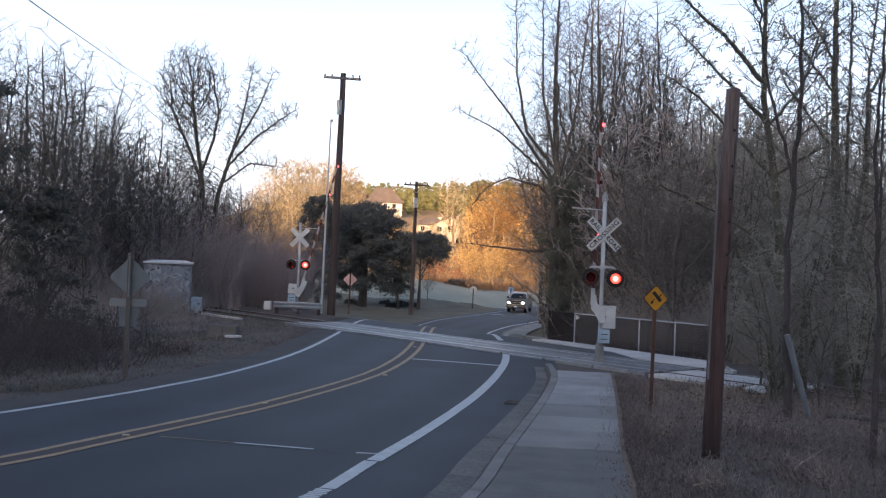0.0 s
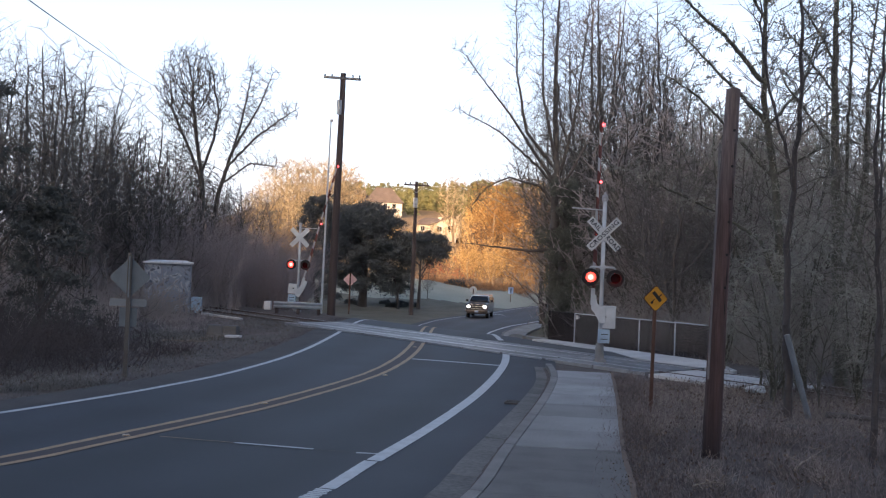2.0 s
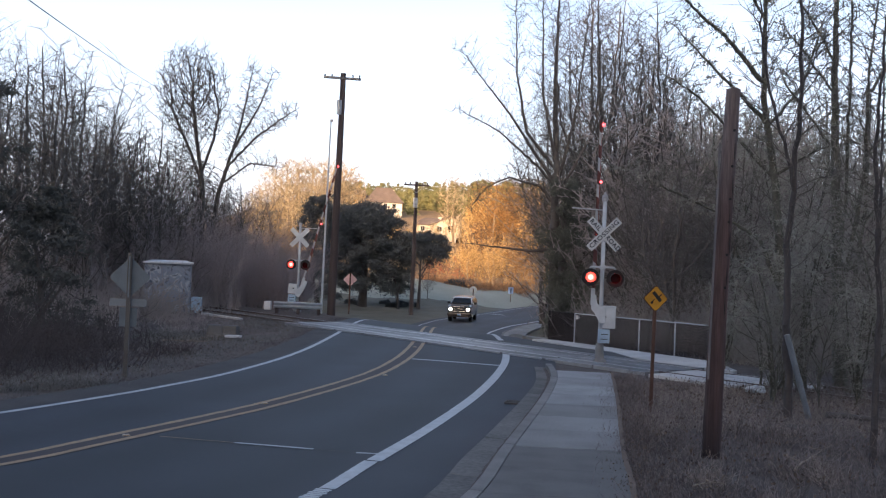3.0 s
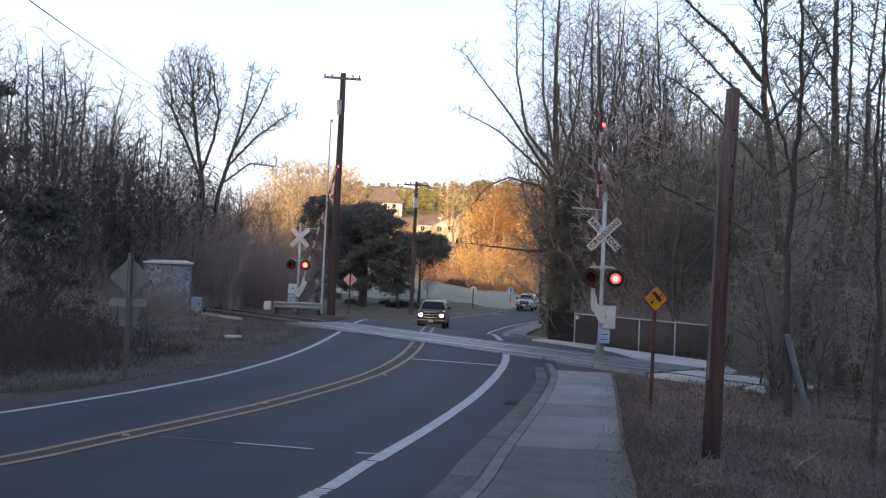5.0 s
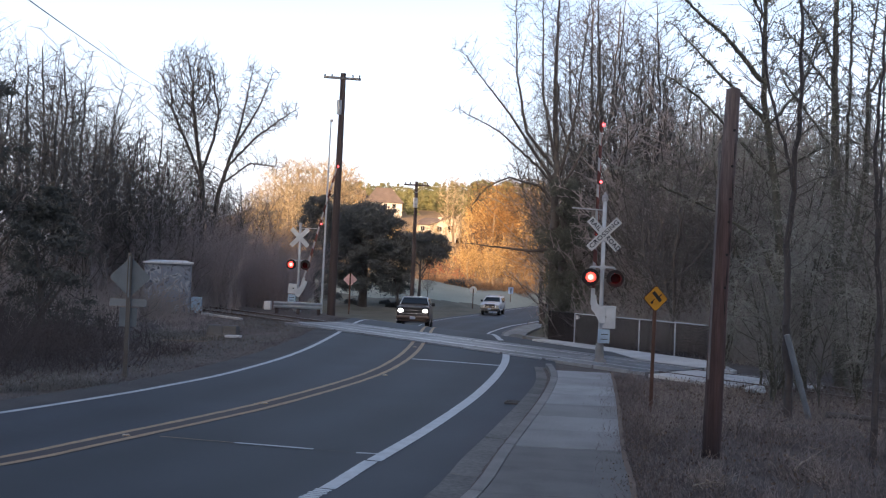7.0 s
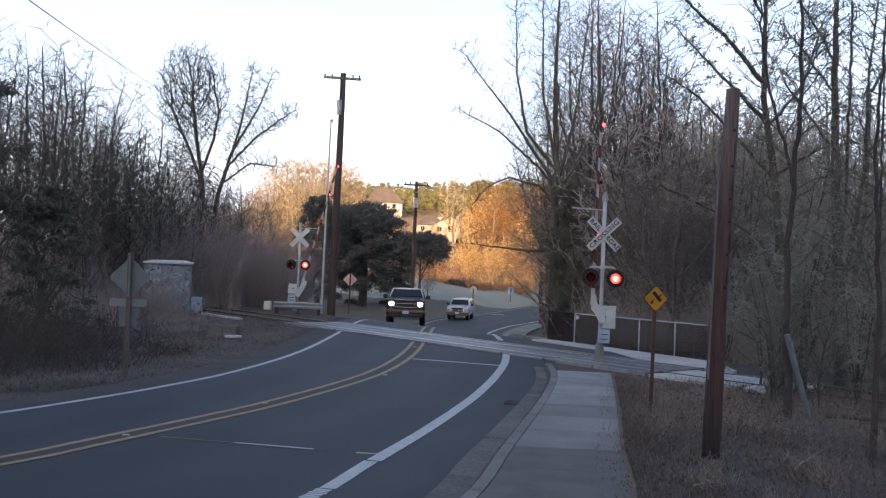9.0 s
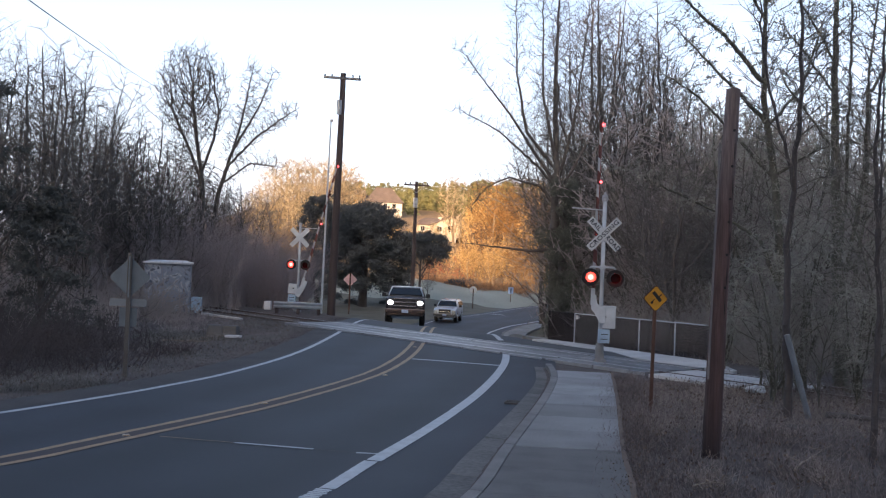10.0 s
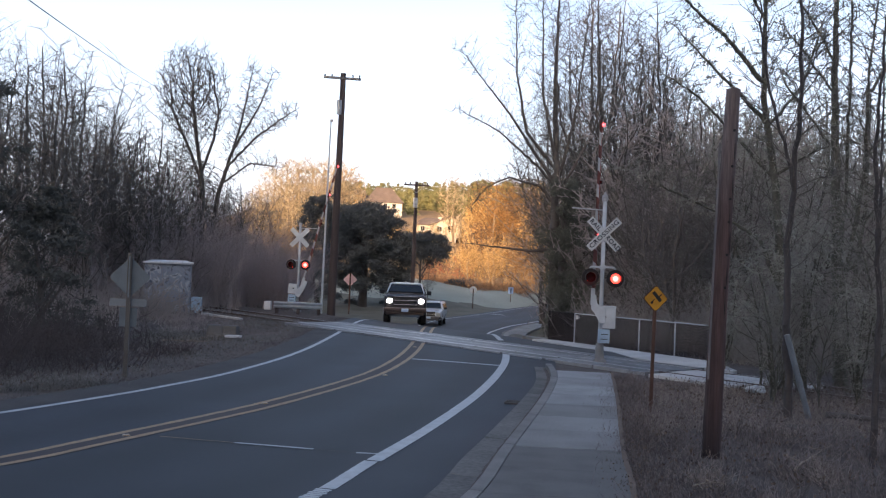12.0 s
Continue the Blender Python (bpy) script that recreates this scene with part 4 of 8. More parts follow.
TREES = {
    'lichen_bush': ('low shrub hung with curling grey-green lichen strands', [(7.5, 21.5, 1.0, 0), (8.6, 23.0, 1.15, 130), (9.0, 20.6, 0.8, 250), (6.9, 23.6, 0.8, 60)]),
    'spreading': ('great bare tree with long limbs reaching over the road', [(6.5, 55.5, 1, 0)]),
    'lichen_c': ('slender bare tree grown over with grey-green lichen', [(14.7, 38, 1.2, 5), (13.5, 42, 1.15, 242), (12.5, 44, 1.2, 90), (16.5, 42, 1.05, 20)]),
    'red_bush': ('reddish brown shrub in low sunlight at the field edge', [(0.6, 142, 0.5, 314), (2.3, 143, 0.46, 276), (-0.8, 141, 0.36, 72), (3.6, 141.5, 0.34, 120)]),
    'fan': ('bare brown tree with many stems fanning out', [(-17.3, 57, 1.2, 10), (-20.0, 58, 1.2, 150), (-19.3, 50, 1.3, 350), (-20.3, 47, 1.3, 190)]),
    'round': ('tall bare tree with a rounded crown of fine twigs', [(-14.5, 58, 1, 0)]),
    'open': ('bare leaning tree with open spreading limbs', [(-14.3, 59, 1, 0)]),
    'upright': ('tall bare tree with upright grey-brown limbs', [(-21.3, 48, 1.08, 130), (-20.7, 58, 1.05, 333), (-17.8, 42, 1.2, 238), (-18.9, 60, 1.1, 57), (-19.6, 40, 1.3, 194), (-16.8, 46, 1.0, 125), (9.9, 68, 2.5, 257), (9.3, 60, 2.3, 184), (12.4, 72, 2.55, 355), (8.2, 78, 1.96, 156)]),
    'thin': ('slender bare tree with thin upright twigs', [(-18.8, 55, 1.09, 80), (-17.5, 62, 1.05, 240), (-21.1, 52, 1.3, 81), (6.55, 14.4, 0.8, 30), (6.9, 18.9, 1.1, 130), (11.4, 64, 2.4, 32), (11.7, 54, 2.1, 182), (13.9, 66, 2.2, 339), (13.5, 60, 2.0, 17), (14.6, 64, 1.9, 120), (16.6, 62, 1.65, 230), (12.2, 58, 1.9, 310), (19.3, 50, 1.2, 297)]),
    'wild': ('bare tree with wild crooked limbs', [(8.9, 37, 0.85, 40), (10.3, 41, 1.0, 170), (11.6, 38.5, 0.95, 300), (9.7, 45, 1.05, 210), (-17, 49, 0.8, 190), (-18.3, 44, 0.85, 183), (-16.9, 57, 0.95, 20), (-17.6, 53, 0.95, 77), (-19.6, 62, 1.0, 14), (-15.9, 63, 0.85, 200), (-21, 44, 1.09, 318), (-20.2, 52, 1.0, 353), (-16.3, 50, 0.85, 271), (-18.3, 46, 1.1, 127), (-16.2, 36, 0.95, 26), (-13.8, 66, 0.9, 126), (-15.3, 52, 0.8, 278), (-22.1, 50, 0.97, 2), (-18.1, 56, 0.85, 110), (-15.7, 70, 0.86, 84), (-16.3, 40, 1.17, 60), (-15.2, 60, 0.9, 236), (-16.4, 58, 0.9, 176), (-14.1, 62, 0.86, 262), (9.2, 72, 1.85, 186), (14.8, 60, 1.4, 286), (16.2, 64, 1.4, 60), (18.9, 66, 1.45, 200), (21.6, 66, 1.45, 20), (17.2, 69, 1.6, 300), (14.6, 70, 1.6, 140), (15.8, 58, 1.2, 342), (17.9, 60, 1.15, 143), (20.2, 62, 1.2, 248), (23.6, 60, 1.25, 353), (24.7, 54, 1.2, 174), (8.4, 62, 1.49, 280), (9.5, 64, 1.51, 128), (-1.5, 104, 0.45, 50), (-4.6, 99, 0.4, 80)]),
    'lichen_a': ('bare tree with grey-green lichen on trunk and limbs', [(9.72, 27, 1, 0), (12.9, 30.5, 0.7, 200)]),
    'lichen_b': ('bare forked tree with grey-green lichen on its limbs', [(10.47, 25, 1, 0), (15.8, 31, 1, 120)]),
    'bush': ('dense bare brown shrub in the roadside thicket', [(-19.5, 55, 0.92, 20), (-18.2, 58, 0.98, 110), (-17.1, 55, 0.85, 200), (-16.0, 60, 0.95, 290), (-20.6, 61, 1.0, 60), (-15.3, 56, 0.72, 150), (-21.5, 58, 1.05, 240), (-13.2, 61, 0.72, 330), (-14.3, 54, 0.65, 52), (-14.4, 46, 0.58, 293), (-15.6, 42, 0.62, 127), (-13, 58, 0.63, 6), (-17, 40, 0.6, 110), (-12.5, 64, 0.66, 93), (-16, 34, 0.54, 199), (-10.9, 66, 0.59, 316), (-21.5, 48, 0.57, 316), (-19.7, 50, 0.59, 227), (-18.1, 52, 0.65, 64), (-16.2, 56, 0.66, 67), (-14.5, 60, 0.68, 0), (-14.5, 72, 0.64, 85), (-14.4, 34, 0.31, 148), (-13.3, 50, 0.41, 160), (-35.3, 75, 0.7, 347), (-28.7, 64, 0.54, 93), (-29.8, 70, 0.68, 152), (-27.9, 69, 0.73, 212), (-23.7, 62, 0.65, 135), (-24.4, 68, 0.72, 154), (-25.6, 76, 0.67, 1), (-21.4, 68, 0.62, 33), (-20.2, 69, 0.72, 156), (-18.4, 68, 0.69, 94), (-18.1, 73, 0.77, 90), (-14.9, 66, 0.81, 11), (-14.2, 70, 0.81, 9), (-13.4, 70, 0.54, 214), (-11.3, 64, 0.53, 296), (-10.6, 65, 0.59, 23), (-10, 67, 0.6, 100), (-12.4, 60, 0.74, 181), (-14.7, 58, 0.75, 268), (-11, 62, 0.72, 128), (-14.7, 64, 0.81, 236), (8.2, 76, 1.32, 188), (8.5, 67, 1.13, 18), (8.8, 60, 1.11, 106), (12.3, 74, 1.29, 312), (11.5, 62, 1.16, 174), (15.4, 75, 1.32, 47), (15.2, 68, 1.56, 156), (14.6, 60, 1.47, 320), (17.6, 67, 1.6, 247), (16.7, 59, 1.46, 41), (21.1, 70, 1.56, 16), (22.2, 69, 1.62, 128), (24.2, 71, 1.6, 74), (21.2, 59, 1.51, 252), (24.3, 64, 1.53, 66), (28.3, 71, 1.71, 54), (29.7, 71, 1.7, 190), (25.8, 59, 1.5, 215), (28.3, 62, 1.53, 232), (17, 71, 1.64, 86), (18.2, 69, 1.66, 249), (20.9, 73, 1.71, 162), (20.5, 66, 1.63, 149), (22.7, 68, 1.67, 75), (24.3, 68, 1.72, 272), (24.4, 64, 1.55, 321), (27.9, 69, 1.65, 173), (27, 63, 1.64, 251), (31.6, 70, 1.77, 280), (9.1, 50, 0.93, 182), (8.2, 56, 0.98, 178), (10, 46, 0.82, 140), (11.2, 44, 0.81, 329), (12.2, 40, 0.75, 176), (12.4, 36, 0.69, 209), (13.4, 34, 0.65, 179), (14.1, 32, 0.65, 88), (10.8, 50, 1.45, 15), (12.4, 51, 1.5, 95), (14, 50, 1.4, 165), (15.6, 51, 1.35, 250), (11.6, 55, 1.6, 320), (13.5, 55, 1.6, 45), (15.4, 56, 1.5, 120), (17.3, 55, 1.4, 200), (13.2, 47, 1.3, 75), (11.2, 47, 1.3, 255), (17.6, 50, 1.25, 280), (19.6, 51, 1.25, 10), (21.6, 50, 1.2, 75), (18.6, 46, 1.05, 75), (9.6, 52, 1.1, 140)]),
    'mossy': ('drooping bare tree hung with grey-green moss', [(7.2, 20.6, 0.27, 70), (8.1, 20.4, 0.3, 190), (7.7, 21.4, 0.33, 300), (7.9, 23.6, 0.42, 40), (8.7, 22.8, 0.46, 140), (9.6, 22, 0.4, 240), (10.6, 23.4, 0.6, 10), (11.9, 40, 0.99, 166), (11.9, 44, 1.02, 343), (12.9, 35, 0.87, 140), (11, 46, 0.97, 237), (14.8, 46, 1.1, 147), (13, 33, 0.78, 256), (13.8, 31, 0.77, 331), (10.1, 48, 0.94, 344), (10.4, 29, 0.47, 352), (11.4, 27, 0.46, 230), (8.8, 54, 1.09, 186)]),
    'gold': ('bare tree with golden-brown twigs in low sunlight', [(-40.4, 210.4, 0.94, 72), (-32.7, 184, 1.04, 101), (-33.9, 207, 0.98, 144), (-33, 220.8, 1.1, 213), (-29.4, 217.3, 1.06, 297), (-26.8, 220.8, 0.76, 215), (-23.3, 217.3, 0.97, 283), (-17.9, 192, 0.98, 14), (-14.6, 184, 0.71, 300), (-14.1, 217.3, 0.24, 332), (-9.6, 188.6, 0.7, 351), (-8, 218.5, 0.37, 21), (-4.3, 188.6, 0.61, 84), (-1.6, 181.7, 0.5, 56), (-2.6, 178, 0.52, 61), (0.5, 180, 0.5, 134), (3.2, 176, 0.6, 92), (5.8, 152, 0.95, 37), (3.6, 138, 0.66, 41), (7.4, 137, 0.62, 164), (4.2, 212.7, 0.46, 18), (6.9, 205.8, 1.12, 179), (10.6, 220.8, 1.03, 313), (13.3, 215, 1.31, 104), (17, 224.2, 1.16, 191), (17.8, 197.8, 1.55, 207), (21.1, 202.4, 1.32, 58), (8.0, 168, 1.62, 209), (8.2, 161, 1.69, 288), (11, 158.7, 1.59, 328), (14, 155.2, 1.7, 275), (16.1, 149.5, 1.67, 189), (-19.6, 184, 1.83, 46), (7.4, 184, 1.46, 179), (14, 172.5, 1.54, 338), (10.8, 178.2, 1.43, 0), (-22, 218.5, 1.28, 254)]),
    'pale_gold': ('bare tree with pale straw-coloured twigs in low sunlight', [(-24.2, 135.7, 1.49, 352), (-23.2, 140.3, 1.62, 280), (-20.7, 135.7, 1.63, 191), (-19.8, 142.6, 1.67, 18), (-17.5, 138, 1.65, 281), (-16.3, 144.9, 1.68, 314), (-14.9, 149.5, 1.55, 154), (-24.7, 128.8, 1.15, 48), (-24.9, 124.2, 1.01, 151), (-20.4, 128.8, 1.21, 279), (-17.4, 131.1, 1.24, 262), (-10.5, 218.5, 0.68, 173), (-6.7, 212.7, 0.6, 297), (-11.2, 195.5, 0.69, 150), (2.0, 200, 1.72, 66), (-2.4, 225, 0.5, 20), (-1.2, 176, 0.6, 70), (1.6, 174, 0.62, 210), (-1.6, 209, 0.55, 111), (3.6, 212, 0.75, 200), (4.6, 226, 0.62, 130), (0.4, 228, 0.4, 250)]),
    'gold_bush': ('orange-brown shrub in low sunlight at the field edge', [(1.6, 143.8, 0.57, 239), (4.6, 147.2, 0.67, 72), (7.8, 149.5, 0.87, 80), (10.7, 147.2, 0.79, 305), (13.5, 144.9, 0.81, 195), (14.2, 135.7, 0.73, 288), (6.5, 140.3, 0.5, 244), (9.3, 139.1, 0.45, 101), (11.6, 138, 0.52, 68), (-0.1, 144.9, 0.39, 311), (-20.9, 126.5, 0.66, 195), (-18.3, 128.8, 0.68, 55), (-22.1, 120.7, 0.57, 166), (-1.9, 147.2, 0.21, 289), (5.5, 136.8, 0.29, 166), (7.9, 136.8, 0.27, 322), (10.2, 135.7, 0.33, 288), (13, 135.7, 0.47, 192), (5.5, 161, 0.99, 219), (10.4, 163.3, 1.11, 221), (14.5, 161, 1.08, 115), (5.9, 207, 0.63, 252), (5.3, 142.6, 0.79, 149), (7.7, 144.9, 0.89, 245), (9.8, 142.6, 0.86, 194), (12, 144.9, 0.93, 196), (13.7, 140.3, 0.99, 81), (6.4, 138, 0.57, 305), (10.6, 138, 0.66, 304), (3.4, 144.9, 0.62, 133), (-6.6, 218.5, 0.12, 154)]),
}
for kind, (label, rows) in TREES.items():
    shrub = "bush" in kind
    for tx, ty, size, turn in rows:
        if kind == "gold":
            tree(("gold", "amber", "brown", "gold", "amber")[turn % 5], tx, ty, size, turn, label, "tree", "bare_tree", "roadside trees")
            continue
        grown = ("gold_bush", "lit_gold_bush", "shaded_gold_bush", "lit_gold_bush")[turn % 4] if kind == "gold_bush" else kind
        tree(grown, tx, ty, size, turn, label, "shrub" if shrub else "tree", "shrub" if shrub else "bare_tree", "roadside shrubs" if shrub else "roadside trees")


# ---- pavement, kerb, gutter ----
def slab(name, corners, bottom, top, material, parent, follow=False):
    """A flat slab over four corners in the plan, its upper edges a little worn."""
    n_ = len(corners)
    mid = np.mean(np.array(corners), 0)
    verts = [(x, y, bottom) for x, y in corners] + [(x, y, top - 0.012) for x, y in corners]
    verts += [(x + (mid[0] - x) * 0.012, y + (mid[1] - y) * 0.012, top) for x, y in corners]
    if follow:   # lies along the slope
        verts = [(x, y, z + float(level(x, y))) for x, y, z in verts]
    faces = [tuple(range(2 * n_, 3 * n_))]
    for i in range(n_):
        j = (i + 1) % n_
        faces += [(i, j, n_ + j, n_ + i), (n_ + i, n_ + j, 2 * n_ + j, 2 * n_ + i)]
    return link_mesh(name, mesh_from(name, verts, faces), material, parent)


def strip_pieces(name, left, right, step, bottom, top, material, parent, gap=0.012, follow=False):
    """Pieces laid end to end between two edges."""
    mid = resample((resample(left, 200) + resample(right, 200)) / 2, 200)
    count = max(1, int(np.linalg.norm(np.diff(mid, axis=0), axis=1).sum() / step))
    a, b = resample(left, count * 8 + 1), resample(right, count * 8 + 1)
    rng = random.Random(len(name) + count)
    for i in range(count):
        q0, q1, r0, r1 = a[i * 8], a[i * 8 + 8], b[i * 8], b[i * 8 + 8]
        d = (q1 - q0) / np.linalg.norm(q1 - q0) * gap / 2
        e = (r1 - r0) / np.linalg.norm(r1 - r0) * gap / 2
        lift = rng.uniform(-0.004, 0.004)
        edge_r = [tuple(b[i * 8 + k]) for k in (2, 4, 6)]
        edge_l = [tuple(a[i * 8 + k]) for k in (6, 4, 2)]
        slab(name, [tuple(q0 + d), tuple(r0 + e), *edge_r, tuple(r1 - e), tuple(q1 - d), *edge_l], bottom, top + lift, material, parent, follow)


pavement = tagged(new("pavement"), "pale concrete pavement slabs beside the kerb", "pavement", kind="structure")
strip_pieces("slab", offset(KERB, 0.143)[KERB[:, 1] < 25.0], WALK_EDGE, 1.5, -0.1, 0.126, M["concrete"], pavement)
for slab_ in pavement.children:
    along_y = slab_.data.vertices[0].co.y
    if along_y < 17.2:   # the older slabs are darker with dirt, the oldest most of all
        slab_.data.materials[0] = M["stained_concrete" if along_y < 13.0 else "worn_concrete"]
kerb = tagged(new("kerb"), "weathered concrete kerb with worn edges", "kerb", kind="structure")
strip_pieces("kerbstone", offset(KERB, -0.02), offset(KERB, 0.14), 3.0, -0.15, 0.13, M["kerb"], kerb, gap=0.02)
gutter = tagged(new("gutter"), "stained concrete gutter beside the kerb", "gutter", kind="structure")
strip_pieces("gutter_slab", GUTTER, offset(KERB, -0.03)[KERB[:, 1] < 26.6], 2.6, -0.15, 0.012, M["gutter"], gutter, gap=0.025)
stripe("kerb_dirt", offset(resample(KERB, 300), -0.075)[resample(KERB, 300)[:, 1] < 26.0], 0.085, M["earth"], "dark strip along the foot of the kerb", lift=0.024, wear=0.3, seed=12, category="dirt")

far_pavement = tagged(new("far_pavement"), "pale concrete pavement beside the road beyond the track", "pavement", kind="structure")
far_edge = RIGHT_LINE[(RIGHT_LINE[:, 1] > 36.5) & (RIGHT_LINE[:, 1] < 92)]
strip_pieces("slab", offset(far_edge, 1.1), offset(far_edge, 2.6), 3.0, -0.1, 0.10, M["concrete"], far_pavement, follow=True)
strip_pieces("kerbstone", offset(far_edge, 0.95), offset(far_edge, 1.09), 3.0, -0.1, 0.12, M["kerb"], far_pavement, follow=True)

stripe("edge_soil", offset(resample(WALK_EDGE, 300), 0.02)[resample(WALK_EDGE, 300)[:, 1] > 2.5], 0.07, M["leaf"], "dark soil and debris creeping over the pavement edge", lift=0.134, wear=0.25, seed=21, category="soil")
drain = empty("storm_drain", Matrix.Translation((1.52, 19.35, 0.004)) @ Euler((0, 0, radians(-6))).to_matrix().to_4x4() @ Matrix.Diagonal((0.5, 0.9, 0.6, 1)), "dark iron storm drain grate set in the gutter", "drain")
bm = bmesh.new()
for px, py, sx, sy in ((0, 0.2, 0.62, 0.03), (0, -0.2, 0.62, 0.03), (0.3, 0, 0.03, 0.4), (-0.3, 0, 0.03, 0.4)):
    add_box(bm, (sx, sy, 0.04), (px, py, 0))
iron = mat("iron", (0.15, 0.13, 0.12), (0.08, 0.07, 0.064), rough=0.7, metal=0.3)
part("frame", bm, iron, drain)
for k in range(8):
    bm = bmesh.new()
    add_box(bm, (0.025, 0.38, 0.03), (-0.25 + k * 0.072, 0, 0))
    part("bar", bm, iron, drain)
# near-black sheet under the bars stands in for the darkness below
bm = bmesh.new()
add_box(bm, (0.58, 0.38, 0.004), (0, 0, -0.018))
part("pit", bm, mat("pit", (0.006, 0.006, 0.006)), drain)

# ---- railway track and crossing ----
MIDDLE, GAUGE = -0.12, 0.7525
turn_track = math.degrees(math.atan2(TRACK_T[1], TRACK_T[0]))


def track_box(bm, a0, a1, c0, c1, z0, z1, bevel=0.0, index=0):
    x, y, _ = on_track((a0 + a1) / 2, (c0 + c1) / 2)
    add_box(bm, (a1 - a0, abs(c1 - c0), z1 - z0), (x, y, (z0 + z1) / 2), (0, 0, turn_track), bevel, index)


for side in (-1, 1):
    c = MIDDLE + side * GAUGE
    rail = tagged(new("rail"), "rusty steel rail with a polished running surface", "rail", "pair of rails")
    for name, w, z0, z1, m_ in (("foot", 0.14, -0.135, -0.115, "rail"), ("web", 0.025, -0.115, 0.0, "rail"), ("head", 0.07, 0.0, 0.038, "rail"), ("running_face", 0.055, 0.038, 0.041, "rail_head")):
        bm = bmesh.new()
        track_box(bm, -70, 60, c - w / 2, c + w / 2, z0, z1)
        part(name, bm, M[m_], rail)

crossing = tagged(new("crossing_deck"), "pale concrete level crossing panels between and beside the rails", "level crossing", kind="structure")
rng = random.Random(9)
for c0, c1 in ((-1.55, -0.95), (-0.79, -0.14), (-0.12, 0.55), (0.71, 1.15)):
    for k in range(10):
        bm = bmesh.new()
        a0 = 1.8 + k * 1.83
        track_box(bm, a0, a0 + 1.81, c0, c1, -0.12, 0.034 + rng.uniform(-0.003, 0.004), bevel=0.008)
        part("panel", bm, M["panel"], crossing)

steel_edge = mat("steel_edge", (0.48, 0.50, 0.52), (0.22, 0.23, 0.245), rough=0.35, metal=0.6, scale=2.5, fine=40, bump=0.1, per_object=0.3)
for c in (-1.56, -0.94, -0.78, -0.13, 0.54, 0.72, 1.16):
    for k in range(10):
        bm = bmesh.new()
        a0 = 1.8 + k * 1.83
        track_box(bm, a0 + 0.02, a0 + 1.79 - rng.uniform(0, 0.15), c - 0.028, c + 0.028, -0.08, 0.0385, bevel=0.003)
        part("edge_strip", bm, steel_edge, crossing, "bright worn steel edge strip")

timber = mat("timber", (0.085, 0.06, 0.045), (0.035, 0.026, 0.02), rough=0.92, scale=1.5, fine=30, bump=0.5, per_object=0.4)
bm = bmesh.new()
track_box(bm, -0.12, 0.12, -1.3, 1.3, -0.22, -0.045, bevel=0.012)
for v in bm.verts:
    v.co -= Vector(on_track(0, 0))
tie_mesh = bpy.data.meshes.new("sleeper")
bm.to_mesh(tie_mesh)
bm.free()
tie_mesh.materials.append(timber)
sleepers = tagged(new("track_bed"), "row of dark timber sleepers under the rails", "sleepers", kind="structure")
for k in range(44):
    for a in (-24 + k * 0.58, 16.9 + k * 0.58):
        tie = link_mesh("sleeper", tie_mesh, [], sleepers)
        tie.location = on_track(a, MIDDLE)


def stones(name, count, place, size, material, label, category, seed):
    """Many small broken stones in one mesh."""
    r_ = np.random.RandomState(seed)
    base = np.array([(1, 0, 0), (-0.3, 0.9, 0), (-0.6, -0.8, 0), (0.1, 0.1, 0.9), (0, 0, -0.7)])
    tri = np.array([(0, 1, 3), (1, 2, 3), (2, 0, 3), (1, 0, 4), (2, 1, 4), (0, 2, 4)])
    c = place(r_, count)
    s = size * r_.uniform(0.5, 1.5, (count, 1, 1))
    a = r_.uniform(0, 6.28, count)
    rot = np.zeros((count, 3, 3))
    rot[:, 0, 0], rot[:, 0, 1], rot[:, 1, 0], rot[:, 1, 1], rot[:, 2, 2] = np.cos(a), -np.sin(a), np.sin(a), np.cos(a), 1
    v = np.einsum("nij,kj->nki", rot, base) * s * r_.uniform(0.6, 1.3, (count, 5, 1)) + c[:, None, :]
    faces = (np.arange(count) * 5)[:, None, None] + tri[None]
    ob = link_mesh(name, fast_mesh(name, v.reshape(-1, 3), faces.reshape(-1, 3)), material)
    return tagged(ob, label, category, kind="stuff")


M["pale_gravel"] = mat("pale_gravel", (0.62, 0.63, 0.63), (0.38, 0.39, 0.39), rough=0.9, scale=2.0, fine=30, bump=0.6, per_island=0.4, dist=0.02)
bed = tagged(new("ballast_bed"), "pale grey ballast bed under the track", "ballast", kind="structure")
for a0, a1, bed_mat in ((-60, 1.78, "gravel"), (20.15, 24.0, "pale_gravel"), (24.02, 55, "earth")):
    bm = bmesh.new()
    track_box(bm, a0, a1, MIDDLE - 1.6, MIDDLE + 1.5, -0.3, -0.075, bevel=0.03)
    part("bed", bm, M[bed_mat], bed)


def ballast_place(r_, n_):
    a = np.where(r_.uniform(0, 1, n_) < 0.6, r_.uniform(-26, 1.8, n_), r_.uniform(20.6, 25.5, n_))
    c = r_.normal(0, 1.0, n_).clip(-2.0, 2.0) + MIDDLE
    q = TRACK_A[None] + TRACK_T[None] * a[:, None] + TRACK_N[None] * c[:, None]
    return np.column_stack([q, -0.06 - 0.02 * np.abs(c - MIDDLE)])


stones("ballast", 11000, ballast_place, 0.05, M["gravel"], "grey broken stone ballast between the sleepers", "gravel", 3)


